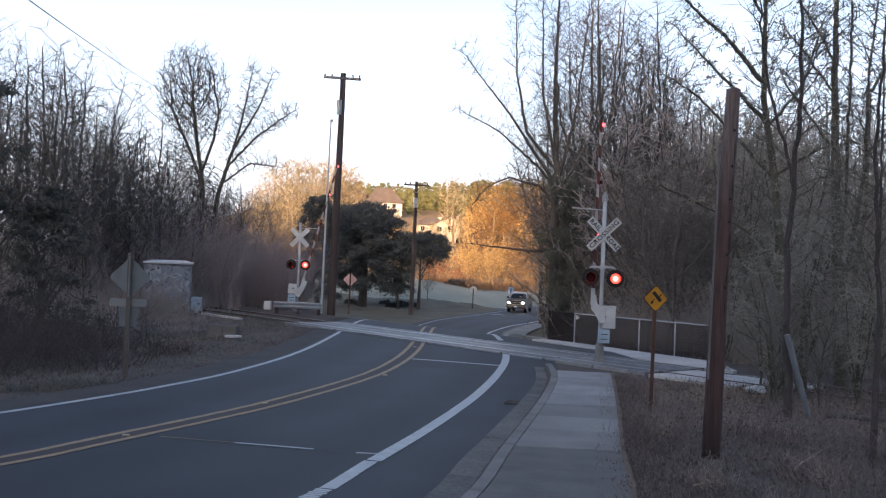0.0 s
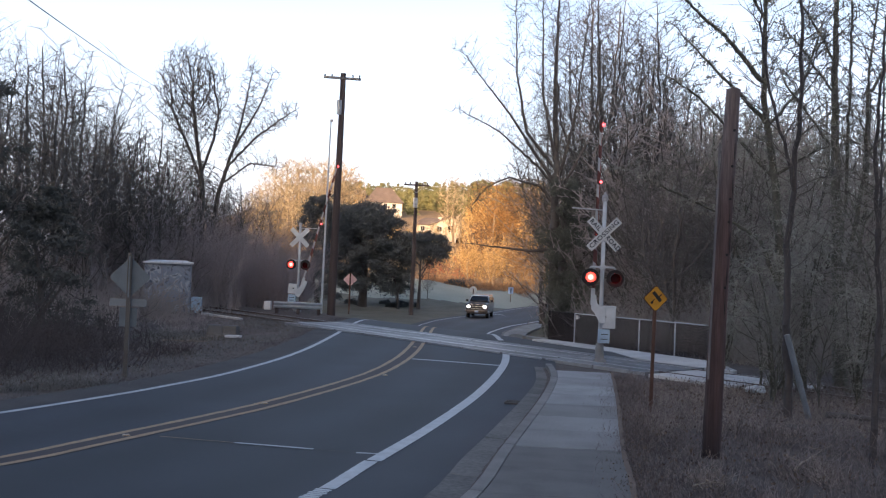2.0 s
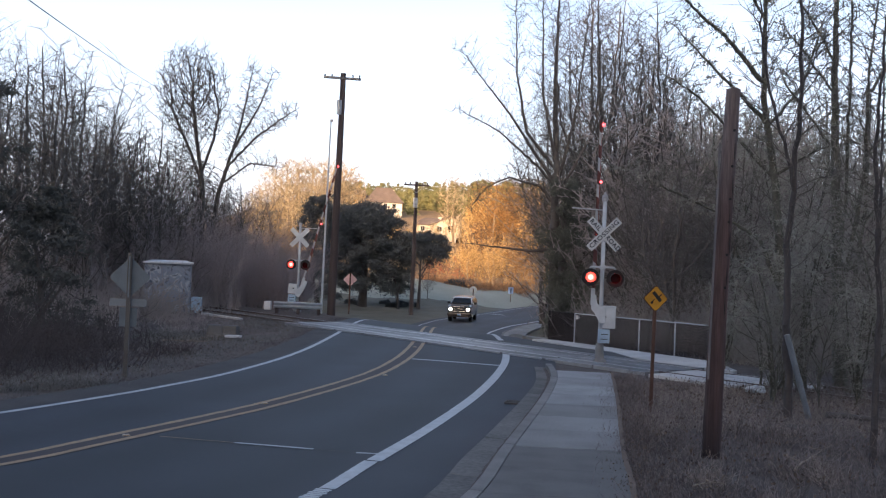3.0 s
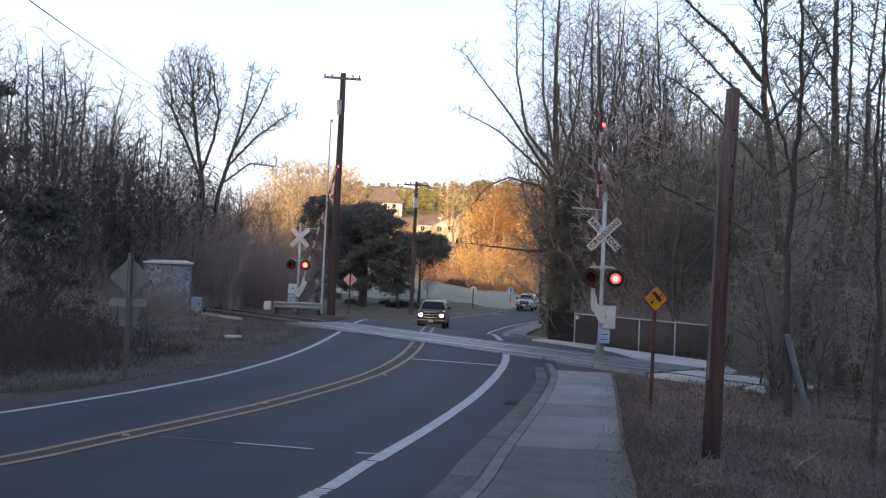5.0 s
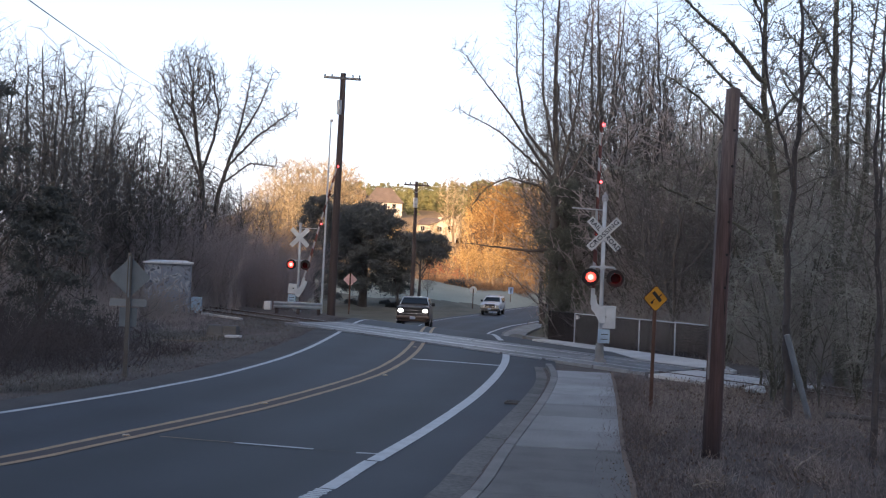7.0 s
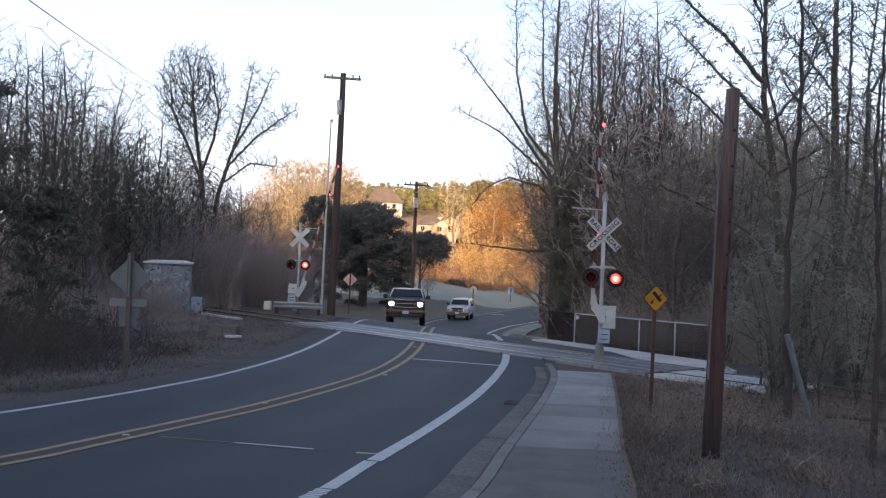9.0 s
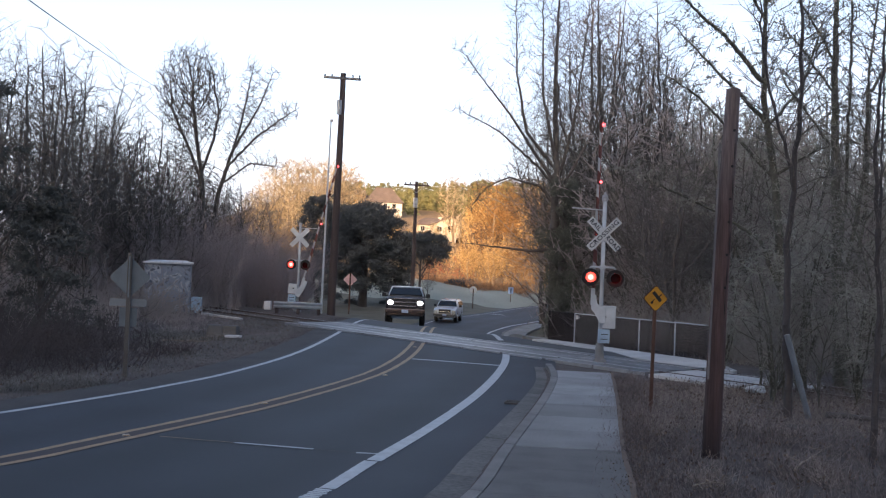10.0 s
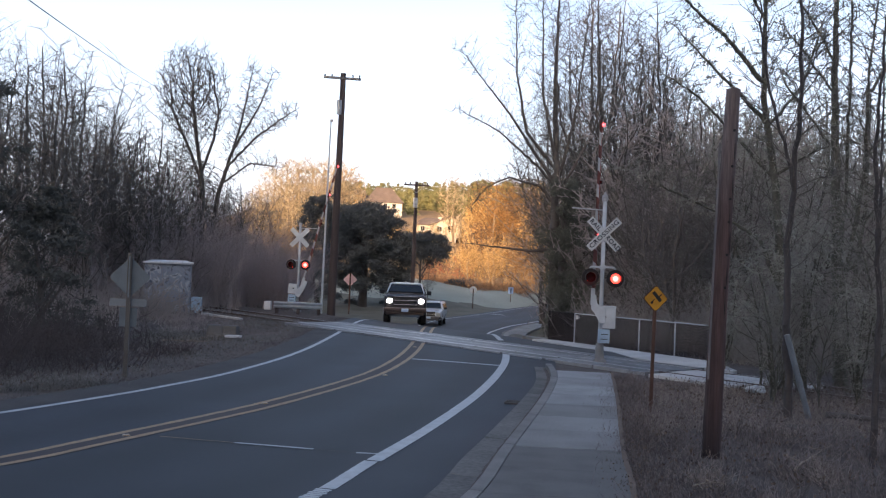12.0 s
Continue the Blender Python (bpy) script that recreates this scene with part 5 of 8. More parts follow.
def shoulder_place(r_, n_):
    c = resample(offset(LEFT_LINE, -0.9), 400)
    c = c[(c[:, 1] > 10) & (c[:, 1] < 46)]
    p = c[r_.randint(0, len(c), n_)] + np.abs(r_.normal(0, 0.5, (n_, 1))) * np.array([[-0.95, 0.3]]) + r_.normal(0, 0.1, (n_, 2))
    return np.column_stack([p, level(p[:, 0], p[:, 1]) - 0.04])


stones("shoulder_gravel", 5000, shoulder_place, 0.012, M["earth"], "loose gravel along the edge of the asphalt", "gravel", 5)

# concrete path that runs along the far side of the track to the fence
path = tagged(new("trail"), "pale concrete path beside the track", "path", kind="structure")
PATH_ROWS = ((11.2, 3.3, 3.9), (12.7, 2.9, 3.9), (14.2, 2.6, 3.75), (15.7, 2.4, 3.5), (17.2, 1.5, 3.35), (18.7, 1.2, 3.2), (20.0, 1.2, 2.3), (21.0, 1.2, 1.4))
for (a0, n0, f0), (a1, n1, f1) in zip(PATH_ROWS, PATH_ROWS[1:]):
    cs = [on_track(a0 + 0.01, n0)[:2], on_track(a1 - 0.01, n1)[:2], on_track(a1 - 0.01, f1)[:2], on_track(a0 + 0.01, f0)[:2]]
    slab("slab", cs, -0.2, 0.05, M["pale_concrete"], path)
deck = tagged(new("frosted_deck"), "frost-whitened slabs between and beside the rails", "track deck", kind="structure")
for c0, c1, a0, a1, n_ in ((-1.75, -0.95, 20.3, 22.9, 2), (-0.79, -0.14, 20.2, 24.0, 3), (-0.12, 0.55, 20.2, 24.0, 3)):
    for k in range(n_):
        bm = bmesh.new()
        w_ = (a1 - a0) / n_
        track_box(bm, a0 + k * w_ + 0.02, a0 + (k + 1) * w_ - 0.02, c0, c1, -0.2, 0.026 + rng.uniform(-0.006, 0.004), bevel=0.012)
        part("slab", bm, M["pale_concrete"], deck)
tagged(link_mesh("asphalt_apron", mesh_from("asphalt_apron", [(*on_track(11.0, 1.2)[:2], 0.03), (*on_track(17.6, 1.2)[:2], 0.036), (*on_track(17.0, 1.6)[:2], 0.036), (*on_track(15.7, 2.38)[:2], 0.036), (*on_track(12.7, 2.88)[:2], 0.01), (*on_track(11.2, 3.2)[:2], 0.0)], [(0, 1, 2, 3, 4, 5)]), M["old_asphalt"]),
                  "dark asphalt apron between path and crossing", "asphalt", kind="structure")

# ---- metals and paints ----
M.update(
    galv=mat("galv", (0.52, 0.54, 0.56), (0.34, 0.355, 0.37), rough=0.5, metal=0.75, scale=4, fine=60, bump=0.08),
    dull_galv=mat("dull_galv", (0.27, 0.285, 0.30), (0.15, 0.158, 0.165), rough=0.6, metal=0.4, scale=4, fine=60, bump=0.1),
    board_white=mat("board_white", (0.56, 0.62, 0.66), (0.40, 0.44, 0.47), rough=0.5, scale=4, fine=50, bump=0.05),
    silver=mat("silver", (0.58, 0.635, 0.68), (0.40, 0.44, 0.475), rough=0.55, metal=0.08, scale=4, fine=60, bump=0.06),
    white=mat("white", (0.74, 0.75, 0.76), (0.52, 0.53, 0.54), rough=0.5, scale=4, fine=50, bump=0.05),
    black=mat("black", (0.014, 0.014, 0.015), (0.007, 0.007, 0.008), rough=0.6, scale=5, fine=70, bump=0.05),
    ink=mat("ink", (0.028, 0.034, 0.05), (0.016, 0.02, 0.03), rough=0.6, scale=5, fine=70, bump=0.03),
    mesh_wire=mat("mesh_wire", (0.04, 0.034, 0.038), (0.02, 0.017, 0.019), rough=0.8, scale=5, fine=60, bump=0.0, spec=0.1),
    arm_grey=mat("arm_grey", (0.36, 0.385, 0.42), (0.235, 0.25, 0.275), rough=0.55, scale=5, fine=60, bump=0.05),
    arm_red=mat("arm_red", (0.115, 0.03, 0.028), (0.06, 0.018, 0.018), rough=0.55, scale=5, fine=60, bump=0.05),
    red=mat("red", (0.21, 0.028, 0.026), (0.11, 0.016, 0.016), rough=0.5, scale=5, fine=60, bump=0.05),
    dark_lens=mat("dark_lens", (0.055, 0.006, 0.006), (0.03, 0.003, 0.003), rough=0.2, scale=8, fine=80, bump=0.1),
    lit_lens=mat("lit_lens", (0.8, 0.1, 0.08), rough=0.3, emit=5.0, emit_color=(1.0, 0.16, 0.12)),
    lit_rim=mat("lit_rim", (0.8, 0.05, 0.04), rough=0.3, emit=3.2, emit_color=(1.0, 0.05, 0.03)),
    small_lamp=mat("small_lamp", (0.8, 0.05, 0.04), rough=0.3, emit=5.0, emit_color=(1.0, 0.07, 0.07)),
    pipe_blue=mat("pipe_blue", (0.22, 0.25, 0.28), (0.13, 0.148, 0.165), rough=0.5, metal=0.3, scale=4, fine=50, bump=0.06),
    sign_back=mat("sign_back", (0.215, 0.262, 0.30), (0.145, 0.174, 0.198), rough=0.55, metal=0.5, scale=3, fine=40, bump=0.05),
    sign_yellow=mat("sign_yellow", (0.58, 0.285, 0.022), (0.42, 0.20, 0.015), rough=0.45, scale=4, fine=40, bump=0.03),
    rust=mat("rust", (0.13, 0.065, 0.045), (0.06, 0.032, 0.024), rough=0.85, scale=5, fine=50, bump=0.3),
    box_blue=mat("box_blue", (0.40, 0.56, 0.72), (0.27, 0.38, 0.50), rough=0.5, metal=0.2, scale=4, fine=50, bump=0.06),
    chrome=mat("chrome", (0.7, 0.7, 0.7), (0.5, 0.5, 0.5), rough=0.15, metal=1.0, bump=0.0),
    rubber=mat("rubber", (0.018, 0.018, 0.018), (0.010, 0.010, 0.010), rough=0.85, scale=8, fine=90),
    glass_dark=mat("glass_dark", (0.012, 0.014, 0.016), (0.008, 0.009, 0.010), rough=0.1, bump=0.0, spec=0.35),
    headlamp=mat("headlamp", (0.9, 0.9, 0.85), rough=0.2, emit=18.0, emit_color=(1.0, 0.93, 0.82), bump=0.0),
    dull_lamp=mat("dull_lamp", (0.6, 0.62, 0.62), (0.4, 0.42, 0.43), rough=0.12, metal=0.4, bump=0.0),
    plate=mat("plate", (0.42, 0.54, 0.72), (0.32, 0.43, 0.6), rough=0.5, bump=0.0),
)
LENSES = []   # keyed lamps: (object, pose when dark, True if it starts lit with the second of a pair)


# ---- level crossing signals ----
def flip_lens(name, r, parent, place, phase, facing=0.0):
    """A round lamp insert: glowing on one face, dark red on the other; it turns over to flash."""
    bm = bmesh.new()
    d = max(0.012, r * 0.1)
    for s_, mats_ in ((-1, (0, 1)), (1, (2, 2))):
        for r0, r1, y0, y1, ix in ((0, r * 0.56, d * 1.6, d * 1.3, mats_[0]), (r * 0.56, r, d * 1.3, d * 0.4, mats_[1])):
            ring0 = [bm.verts.new((r0 * math.cos(a), s_ * y0, r0 * math.sin(a))) for a in np.linspace(0, 2 * math.pi, 20, endpoint=False)] if r0 else [bm.verts.new((0, s_ * y0, 0))]
            ring1 = [bm.verts.new((r1 * math.cos(a), s_ * y1, r1 * math.sin(a))) for a in np.linspace(0, 2 * math.pi, 20, endpoint=False)]
            for i in range(20):
                j = (i + 1) % 20
                f_ = bm.faces.new((ring0[0], ring1[i], ring1[j]) if not r0 else (ring0[i], ring1[i], ring1[j], ring0[j]))
                f_.material_index = ix
    bmesh.ops.recalc_face_normals(bm, faces=bm.faces)
    ob = part(name, bm, [M["lit_lens"], M["lit_rim"], M["dark_lens"]] if r > 0.08 else [M["small_lamp"], M["small_lamp"], M["dark_lens"]], parent, "round red signal lens")
    LENSES.append((ob, place, facing, phase))
    ob.matrix_basis = pose(*place, 0, 0, facing)
    return ob


def flasher(parent, x, z, y, phase, name="flasher"):
    """One flashing light: a black background disc with a hood, a housing behind and the turning lens."""
    bm = bmesh.new()
    add_tube(bm, (x, y - 0.012, z), (x, y + 0.012, z), 0.255, sides=28)
    add_tube(bm, (x, y + 0.012, z), (x, y + 0.16, z), 0.15, 0.10, sides=18)
    disc = part(name, bm, M["black"], parent, "black round flasher background")
    bm = bmesh.new()
    for i in range(18):
        a0, a1 = math.radians(-35 + i * 250 / 18), math.radians(-35 + (i + 1) * 250 / 18)
        pts = []
        for a, yy in ((a0, y - 0.012), (a1, y - 0.012), (a1, y - 0.25), (a0, y - 0.25)):
            pts.append((x + 0.165 * math.cos(a), yy, z + 0.165 * math.sin(a)))
        out = [bm.verts.new(p) for p in pts]
        inn = [bm.verts.new((x + (p[0] - x) * 0.96, p[1], z + (p[2] - z) * 0.96)) for p in pts]
        bm.faces.new(out), bm.faces.new(inn[::-1]), bm.faces.new((out[3], out[2], inn[2], inn[3]))
    part("hood", bm, M["black"], disc)
    flip_lens("lens", 0.145, parent, (x, y - 0.06, z), phase)


def crossbuck(parent, z, y, letters):
    """Two crossed white boards, lettered on the face."""
    words = (("RAILROAD", -45.0), ("CROSSING", 45.0))
    for k, (word, a) in enumerate(words):
        bm = bmesh.new()
        add_box(bm, (1.22, 0.02, 0.229), (0, y - 0.014 * k, z), (0, -a, 0), bevel=0.004)
        blade = part("blade", bm, M["board_white"], parent, "white crossbuck board")
        if not letters:
            continue
        for half_, centre in (((word[:4], -0.372), (word[4:], 0.372)) if k == 0 else ((word, 0.0),)):   # the front board carries its word unbroken
            cu = bpy.data.curves.new("letters", "FONT")
            cu.body, cu.size, cu.align_x, cu.align_y, cu.extrude, cu.space_character, cu.offset = half_, 0.185, "CENTER", "CENTER", 0.002, 1.12, 0.004
            tmp = bpy.data.objects.new("letters", cu)
            me = bpy.data.meshes.new_from_object(tmp)
            bpy.data.objects.remove(tmp)
            turn = Matrix.Translation((0, y - 0.014 * k - 0.0135, z)) @ Euler((0, radians(-a), 0)).to_matrix().to_4x4() @ Matrix.Translation((centre, 0, 0)) @ Euler((radians(90), 0, 0)).to_matrix().to_4x4()
            stretch = 1.1 / max(v.co.x for v in me.vertices) / 2 if k else 1.0
            me.transform(turn @ Matrix.Diagonal((stretch, 1, 1, 1)))
            link_mesh("lettering", me, M["ink"], blade, "black letters " + half_)


def gate_arm(parent, base, lean, length, lamps, thick):
    """A striped raised arm: white and red bands, with small lamps on it."""
    arm = new("gate_arm")
    arm.parent = parent
    arm.matrix_basis = pose(*base, 0, lean, 0)
    arm["label"] = "raised red and white striped gate arm"
    n_ = int(length / 0.405)
    rise = (length - 0.35) / n_
    for k in range(n_):
        z0, w = 0.35 + k * rise, (0.105 - 0.035 * k / n_) * thick
        low, high = (0.0 if k == 0 else 0.8 * w), (0.0 if k == n_ - 1 else 0.8 * w)   # the stripes slant
        bm = bmesh.new()
        add_plate(bm, [(-w / 2, z0 + low), (w / 2, z0), (w / 2, z0 + rise), (-w / 2, z0 + rise + high)], 0.035)
        red_ = (n_ - 1 - k) % 2 == 0
        part("red_band" if red_ else "white_band", bm, M["arm_red"] if red_ else M["arm_grey"], arm)
    bm = bmesh.new()
    add_box(bm, (0.012, 0.04, length - 0.4), (0.056 * thick, 0, 0.38 + (length - 0.4) / 2), (0, -0.15, 0))
    part("edge_strip", bm, M["red"], arm, "thin red strip along the arm's edge")
    bm = bmesh.new()
    add_box(bm, (0.12, 0.06, 0.5), (0, 0, 0.15), bevel=0.01)
    part("arm_clamp", bm, M["silver"], arm)
    for z, phase in lamps:
        if phase is None:
            bm = bmesh.new()
            add_tube(bm, (0.07, -0.085, z), (0.07, -0.06, z), 0.045, sides=14)
            part("tip_lamp", bm, M["small_lamp"], arm, "small steady red lamp")
        else:
            flip_lens("arm_lamp", 0.042, arm, (0.07, -0.075, z), phase)
        bm = bmesh.new()
        add_box(bm, (0.09, 0.06, 0.11), (0.07, -0.02, z), bevel=0.01)
        part("lamp_box", bm, M["black"], arm)
    return arm


def signal_mast(parent, height):
    bm = bmesh.new()
    add_tube(bm, (0, 0, 0.1), (0, 0, height), 0.062, 0.058, sides=16)
    part("mast", bm, M["silver"], parent, smooth=True)
    bm = bmesh.new()
    add_box(bm, (0.36, 0.36, 0.1), (0, 0, 0.05), bevel=0.02)
    for sx in (-0.11, 0.11):
        for sy in (-0.11, 0.11):
            add_tube(bm, (sx, sy, 0.1), (sx, sy, 0.17), 0.02, sides=8)
    add_tube(bm, (0, 0, 0.1), (0, 0, 0.55), 0.15, 0.11, sides=16)
    part("base", bm, M["dull_galv"], parent)


near_signal = empty("crossing_signal", pose(4.72, 28.3, 0.02, 0, 0, -3), "silver crossing signal with crossbuck, red flashers and raised gate arm", "crossing signal", "pair of crossing signals")
signal_mast(near_signal, 4.75)
bm = bmesh.new()
add_tube(bm, (0, 0, 4.72), (0, 0, 4.80), 0.085, 0.10, sides=16)
add_tube(bm, (0, 0, 4.80), (0, 0, 4.92), 0.10, 0.07, sides=16)
add_tube(bm, (0, 0, 4.92), (0, 0, 5.0), 0.05, 0.02, sides=12)
part("bell", bm, M["galv"], near_signal, "grey warning bell on the mast top", smooth=True)
bm = bmesh.new()
add_tube(bm, (-0.92, 0, 4.50), (0.05, 0, 4.46), 0.022, sides=10)
add_ball(bm, 0.035, (-0.92, 0, 4.50))
part("side_rod", bm, M["galv"], near_signal)
crossbuck(near_signal, 3.75, -0.085, True)
bm = bmesh.new()
add_tube(bm, (-0.36, 0, 2.78), (0.36, 0, 2.78), 0.03, sides=12)
for x in (-0.36, 0.36):
    add_tube(bm, (x, 0, 2.78), (x, -0.0, 2.5), 0.025, sides=10)
add_box(bm, (0.16, 0.16, 0.12), (0, 0, 2.78), bevel=0.015)
part("cross_arm", bm, M["silver"], near_signal)
flasher(near_signal, -0.36, 2.48, -0.16, 0)
flasher(near_signal, 0.36, 2.46, -0.16, 1)
bm = bmesh.new()
add_box(bm, (0.40, 0.42, 0.62), (0.22, 0.05, 1.30), bevel=0.03)
add_box(bm, (0.42, 0.44, 0.05), (0.22, 0.05, 1.62), bevel=0.015)
case_ = part("gate_mechanism", bm, M["silver"], near_signal, "silver gate motor housing")
bm = bmesh.new()
add_box(bm, (0.08, 0.02, 0.05), (0.10, -0.17, 1.33), bevel=0.005)
part("latch", bm, M["black"], case_)
bm = bmesh.new()
add_box(bm, (0.32, 0.30, 0.40), (0.10, -0.04, 0.76), bevel=0.02)
case_ = part("junction_box", bm, M["box_blue"], near_signal, "blue-grey junction box with vents")
for z in (0.82, 0.68):
    bm = bmesh.new()
    add_box(bm, (0.2, 0.012, 0.02), (0.10, -0.193, z))
    part("vent", bm, M["black"], case_)
bm = bmesh.new()
outline = [(-0.32, 1.95), (-0.17, 1.97), (-0.15, 1.72), (-0.06, 1.62), (0.12, 1.60), (0.12, 1.15), (-0.05, 1.12), (-0.12, 1.32), (-0.30, 1.55)]
add_plate(bm, outline, 0.08, Matrix.Translation((0, -0.16, 0)))
bmesh.ops.bevel(bm, geom=list(bm.edges), offset=0.012, segments=1, affect="EDGES")
part("arm_yoke", bm, M["silver"], near_signal, "silver curved arm bracket")
gate_arm(near_signal, (-0.24, 0.16, 1.75), 0.6, 5.4, ((5.25, None), (3.55, 0), (1.98, 1)), 0.88)

far_signal = empty("crossing_signal", pose(-7.25, 48.6, -0.05, 0, 0, -2), "silver crossing signal with blank crossbuck, gate arm raised aslant", "crossing signal", "pair of crossing signals")
signal_mast(far_signal, 4.4)
bm = bmesh.new()
add_tube(bm, (0, 0, 4.4), (0, 0, 4.52), 0.085, 0.06, sides=14)
part("bell", bm, M["galv"], far_signal, "grey warning bell on the mast top")
bm = bmesh.new()
add_tube(bm, (0, 0, 4.24), (0.85, 0, 4.26), 0.022, sides=10)
part("side_rod", bm, M["galv"], far_signal)
crossbuck(far_signal, 3.78, -0.085, False)
bm = bmesh.new()
add_tube(bm, (-0.36, 0, 2.62), (0.36, 0, 2.62), 0.03, sides=12)
part("cross_arm", bm, M["silver"], far_signal)
flasher(far_signal, -0.36, 2.40, -0.16, 0)
flasher(far_signal, 0.36, 2.40, -0.16, 1)
bm = bmesh.new()
add_box(bm, (0.46, 0.42, 0.5), (-0.24, 0.05, 1.18), (0, 4, 0), bevel=0.03)
case_ = part("gate_mechanism", bm, M["silver"], far_signal, "silver gate motor housing")
bm = bmesh.new()
add_box(bm, (0.08, 0.02, 0.06), (-0.2, -0.17, 1.2), bevel=0.005)
part("latch", bm, M["black"], case_)
bm = bmesh.new()
add_box(bm, (0.40, 0.34, 0.42), (-0.27, 0.03, 0.68), (0, 4, 0), bevel=0.02)
case_ = part("junction_box", bm, M["box_blue"], far_signal, "blue-grey junction box with vents")
for z in (0.74, 0.6):
    bm = bmesh.new()
    add_box(bm, (0.24, 0.012, 0.025), (-0.27, -0.145, z))
    part("vent", bm, M["black"], case_)
bm = bmesh.new()
outline = [(-0.1, 0.85), (0.1, 0.78), (0.36, 1.2), (0.50, 1.55), (0.36, 1.62), (0.22, 1.36), (0.0, 1.2)]
add_plate(bm, outline, 0.09, Matrix.Translation((0, -0.16, 0)))
part("arm_yoke", bm, M["silver"], far_signal, "silver curved arm bracket")
gate_arm(far_signal, (0.22, -0.14, 1.38), 14.2, 6.5, ((6.25, None), (4.77, 1), (3.24, 0)), 0.95)


# ---- poles and signs ----
def wooden_pole(name, x, y, top, r0, r1, label, material, lean=(0.0, 0.0), seed=1):
    z0 = float(level(x, y)) - 0.06
    ob = empty(name, pose(x, y, z0), label, "utility pole", "utility poles")
    r_ = np.random.RandomState(seed)
    bm = bmesh.new()
    rings, n_, sides = [], 22, 16
    for k in range(n_ + 1):
        t = k / n_
        r = r0 + (r1 - r0) * t
        cx, cy = lean[0] * t + 0.012 * math.sin(5 * t + seed), lean[1] * t
        rings.append([bm.verts.new((cx + (r * (1 + r_.uniform(-0.03, 0.03))) * math.cos(a), cy + r * math.sin(a), (top - z0) * t)) for a in np.linspace(0, 2 * math.pi, sides, endpoint=False)])
    for k in range(n_):
        for i in range(sides):
            j = (i + 1) % sides
            bm.faces.new((rings[k][i], rings[k][j], rings[k + 1][j], rings[k + 1][i]))
    bm.faces.new(rings[-1])
    part("shaft", bm, material, ob, smooth=False)
    return ob, top - z0


def tinted_shaft(m, bands):
    """Tints a wooden shaft by height: darker foot, red-brown middle, silvered head, with an uneven border."""
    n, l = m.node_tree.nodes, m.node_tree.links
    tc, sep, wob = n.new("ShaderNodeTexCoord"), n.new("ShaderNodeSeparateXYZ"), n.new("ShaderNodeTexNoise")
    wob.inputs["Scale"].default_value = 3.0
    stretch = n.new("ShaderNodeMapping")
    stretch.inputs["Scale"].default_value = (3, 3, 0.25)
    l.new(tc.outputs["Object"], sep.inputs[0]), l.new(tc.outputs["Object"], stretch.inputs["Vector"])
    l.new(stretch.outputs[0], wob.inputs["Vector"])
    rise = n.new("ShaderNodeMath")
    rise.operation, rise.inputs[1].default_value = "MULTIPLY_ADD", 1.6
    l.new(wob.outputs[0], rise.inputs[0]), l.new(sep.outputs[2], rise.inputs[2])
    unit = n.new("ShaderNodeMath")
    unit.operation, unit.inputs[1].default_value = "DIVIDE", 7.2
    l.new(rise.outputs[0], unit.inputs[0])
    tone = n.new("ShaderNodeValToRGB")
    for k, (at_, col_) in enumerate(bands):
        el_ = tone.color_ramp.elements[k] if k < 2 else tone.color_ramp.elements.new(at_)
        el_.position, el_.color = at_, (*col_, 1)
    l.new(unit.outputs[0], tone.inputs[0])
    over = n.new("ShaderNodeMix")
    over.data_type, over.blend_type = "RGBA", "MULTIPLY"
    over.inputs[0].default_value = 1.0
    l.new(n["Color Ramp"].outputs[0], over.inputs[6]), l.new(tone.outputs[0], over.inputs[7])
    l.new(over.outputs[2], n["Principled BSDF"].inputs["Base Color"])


tinted_shaft(M["wood_pole"], ((0.12, (0.32, 0.30, 0.34)), (0.40, (1.15, 0.98, 1.0)), (0.58, (1.4, 1.28, 1.3)), (0.75, (1.95, 2.2, 2.3))))
M["plate_dull"] = mat("plate_dull", (0.19, 0.185, 0.19), (0.11, 0.105, 0.11), rough=0.7, scale=4, fine=60)
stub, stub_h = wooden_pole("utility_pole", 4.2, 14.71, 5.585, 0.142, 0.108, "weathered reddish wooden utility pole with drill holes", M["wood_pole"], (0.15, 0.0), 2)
for zz in (5.0, 4.45, 3.95, 3.6, 3.1, 2.6):
    bm = bmesh.new()
    lx = 0.15 * zz / stub_h
    rr = 0.142 - 0.037 * zz / stub_h
    add_tube(bm, (lx + 0.03, -rr - 0.004, zz), (lx + 0.03, -rr + 0.03, zz), 0.022, sides=8)
    part("bolt_hole", bm, M["black"], stub)
    bm = bmesh.new()
    add_tube(bm, (lx - 0.05, -rr * 0.86 - 0.004, zz - 0.17), (lx - 0.05, -rr * 0.86 + 0.03, zz - 0.17), 0.015, sides=8)
    part("bolt_hole", bm, M["black"], stub)
    bm = bmesh.new()
    add_plate(bm, [(-0.007, -0.03), (0.0, -0.16), (0.006, 0.02), (0.001, 0.17)], 0.03, Matrix.Translation((lx + 0.045 - 0.02 * math.sin(zz * 5), -rr * 0.95 + 0.008, zz - 0.32)))
    part("crack", bm, M["black"], stub, "dark drying crack in the wood")
bm = bmesh.new()
add_box(bm, (0.032, 0.014, 3.6), (-0.075, -0.105, 3.0), (0, 0.8, 0), bevel=0.004)
part("conduit", bm, M["plate_dull"], stub, "thin grey cable guard")

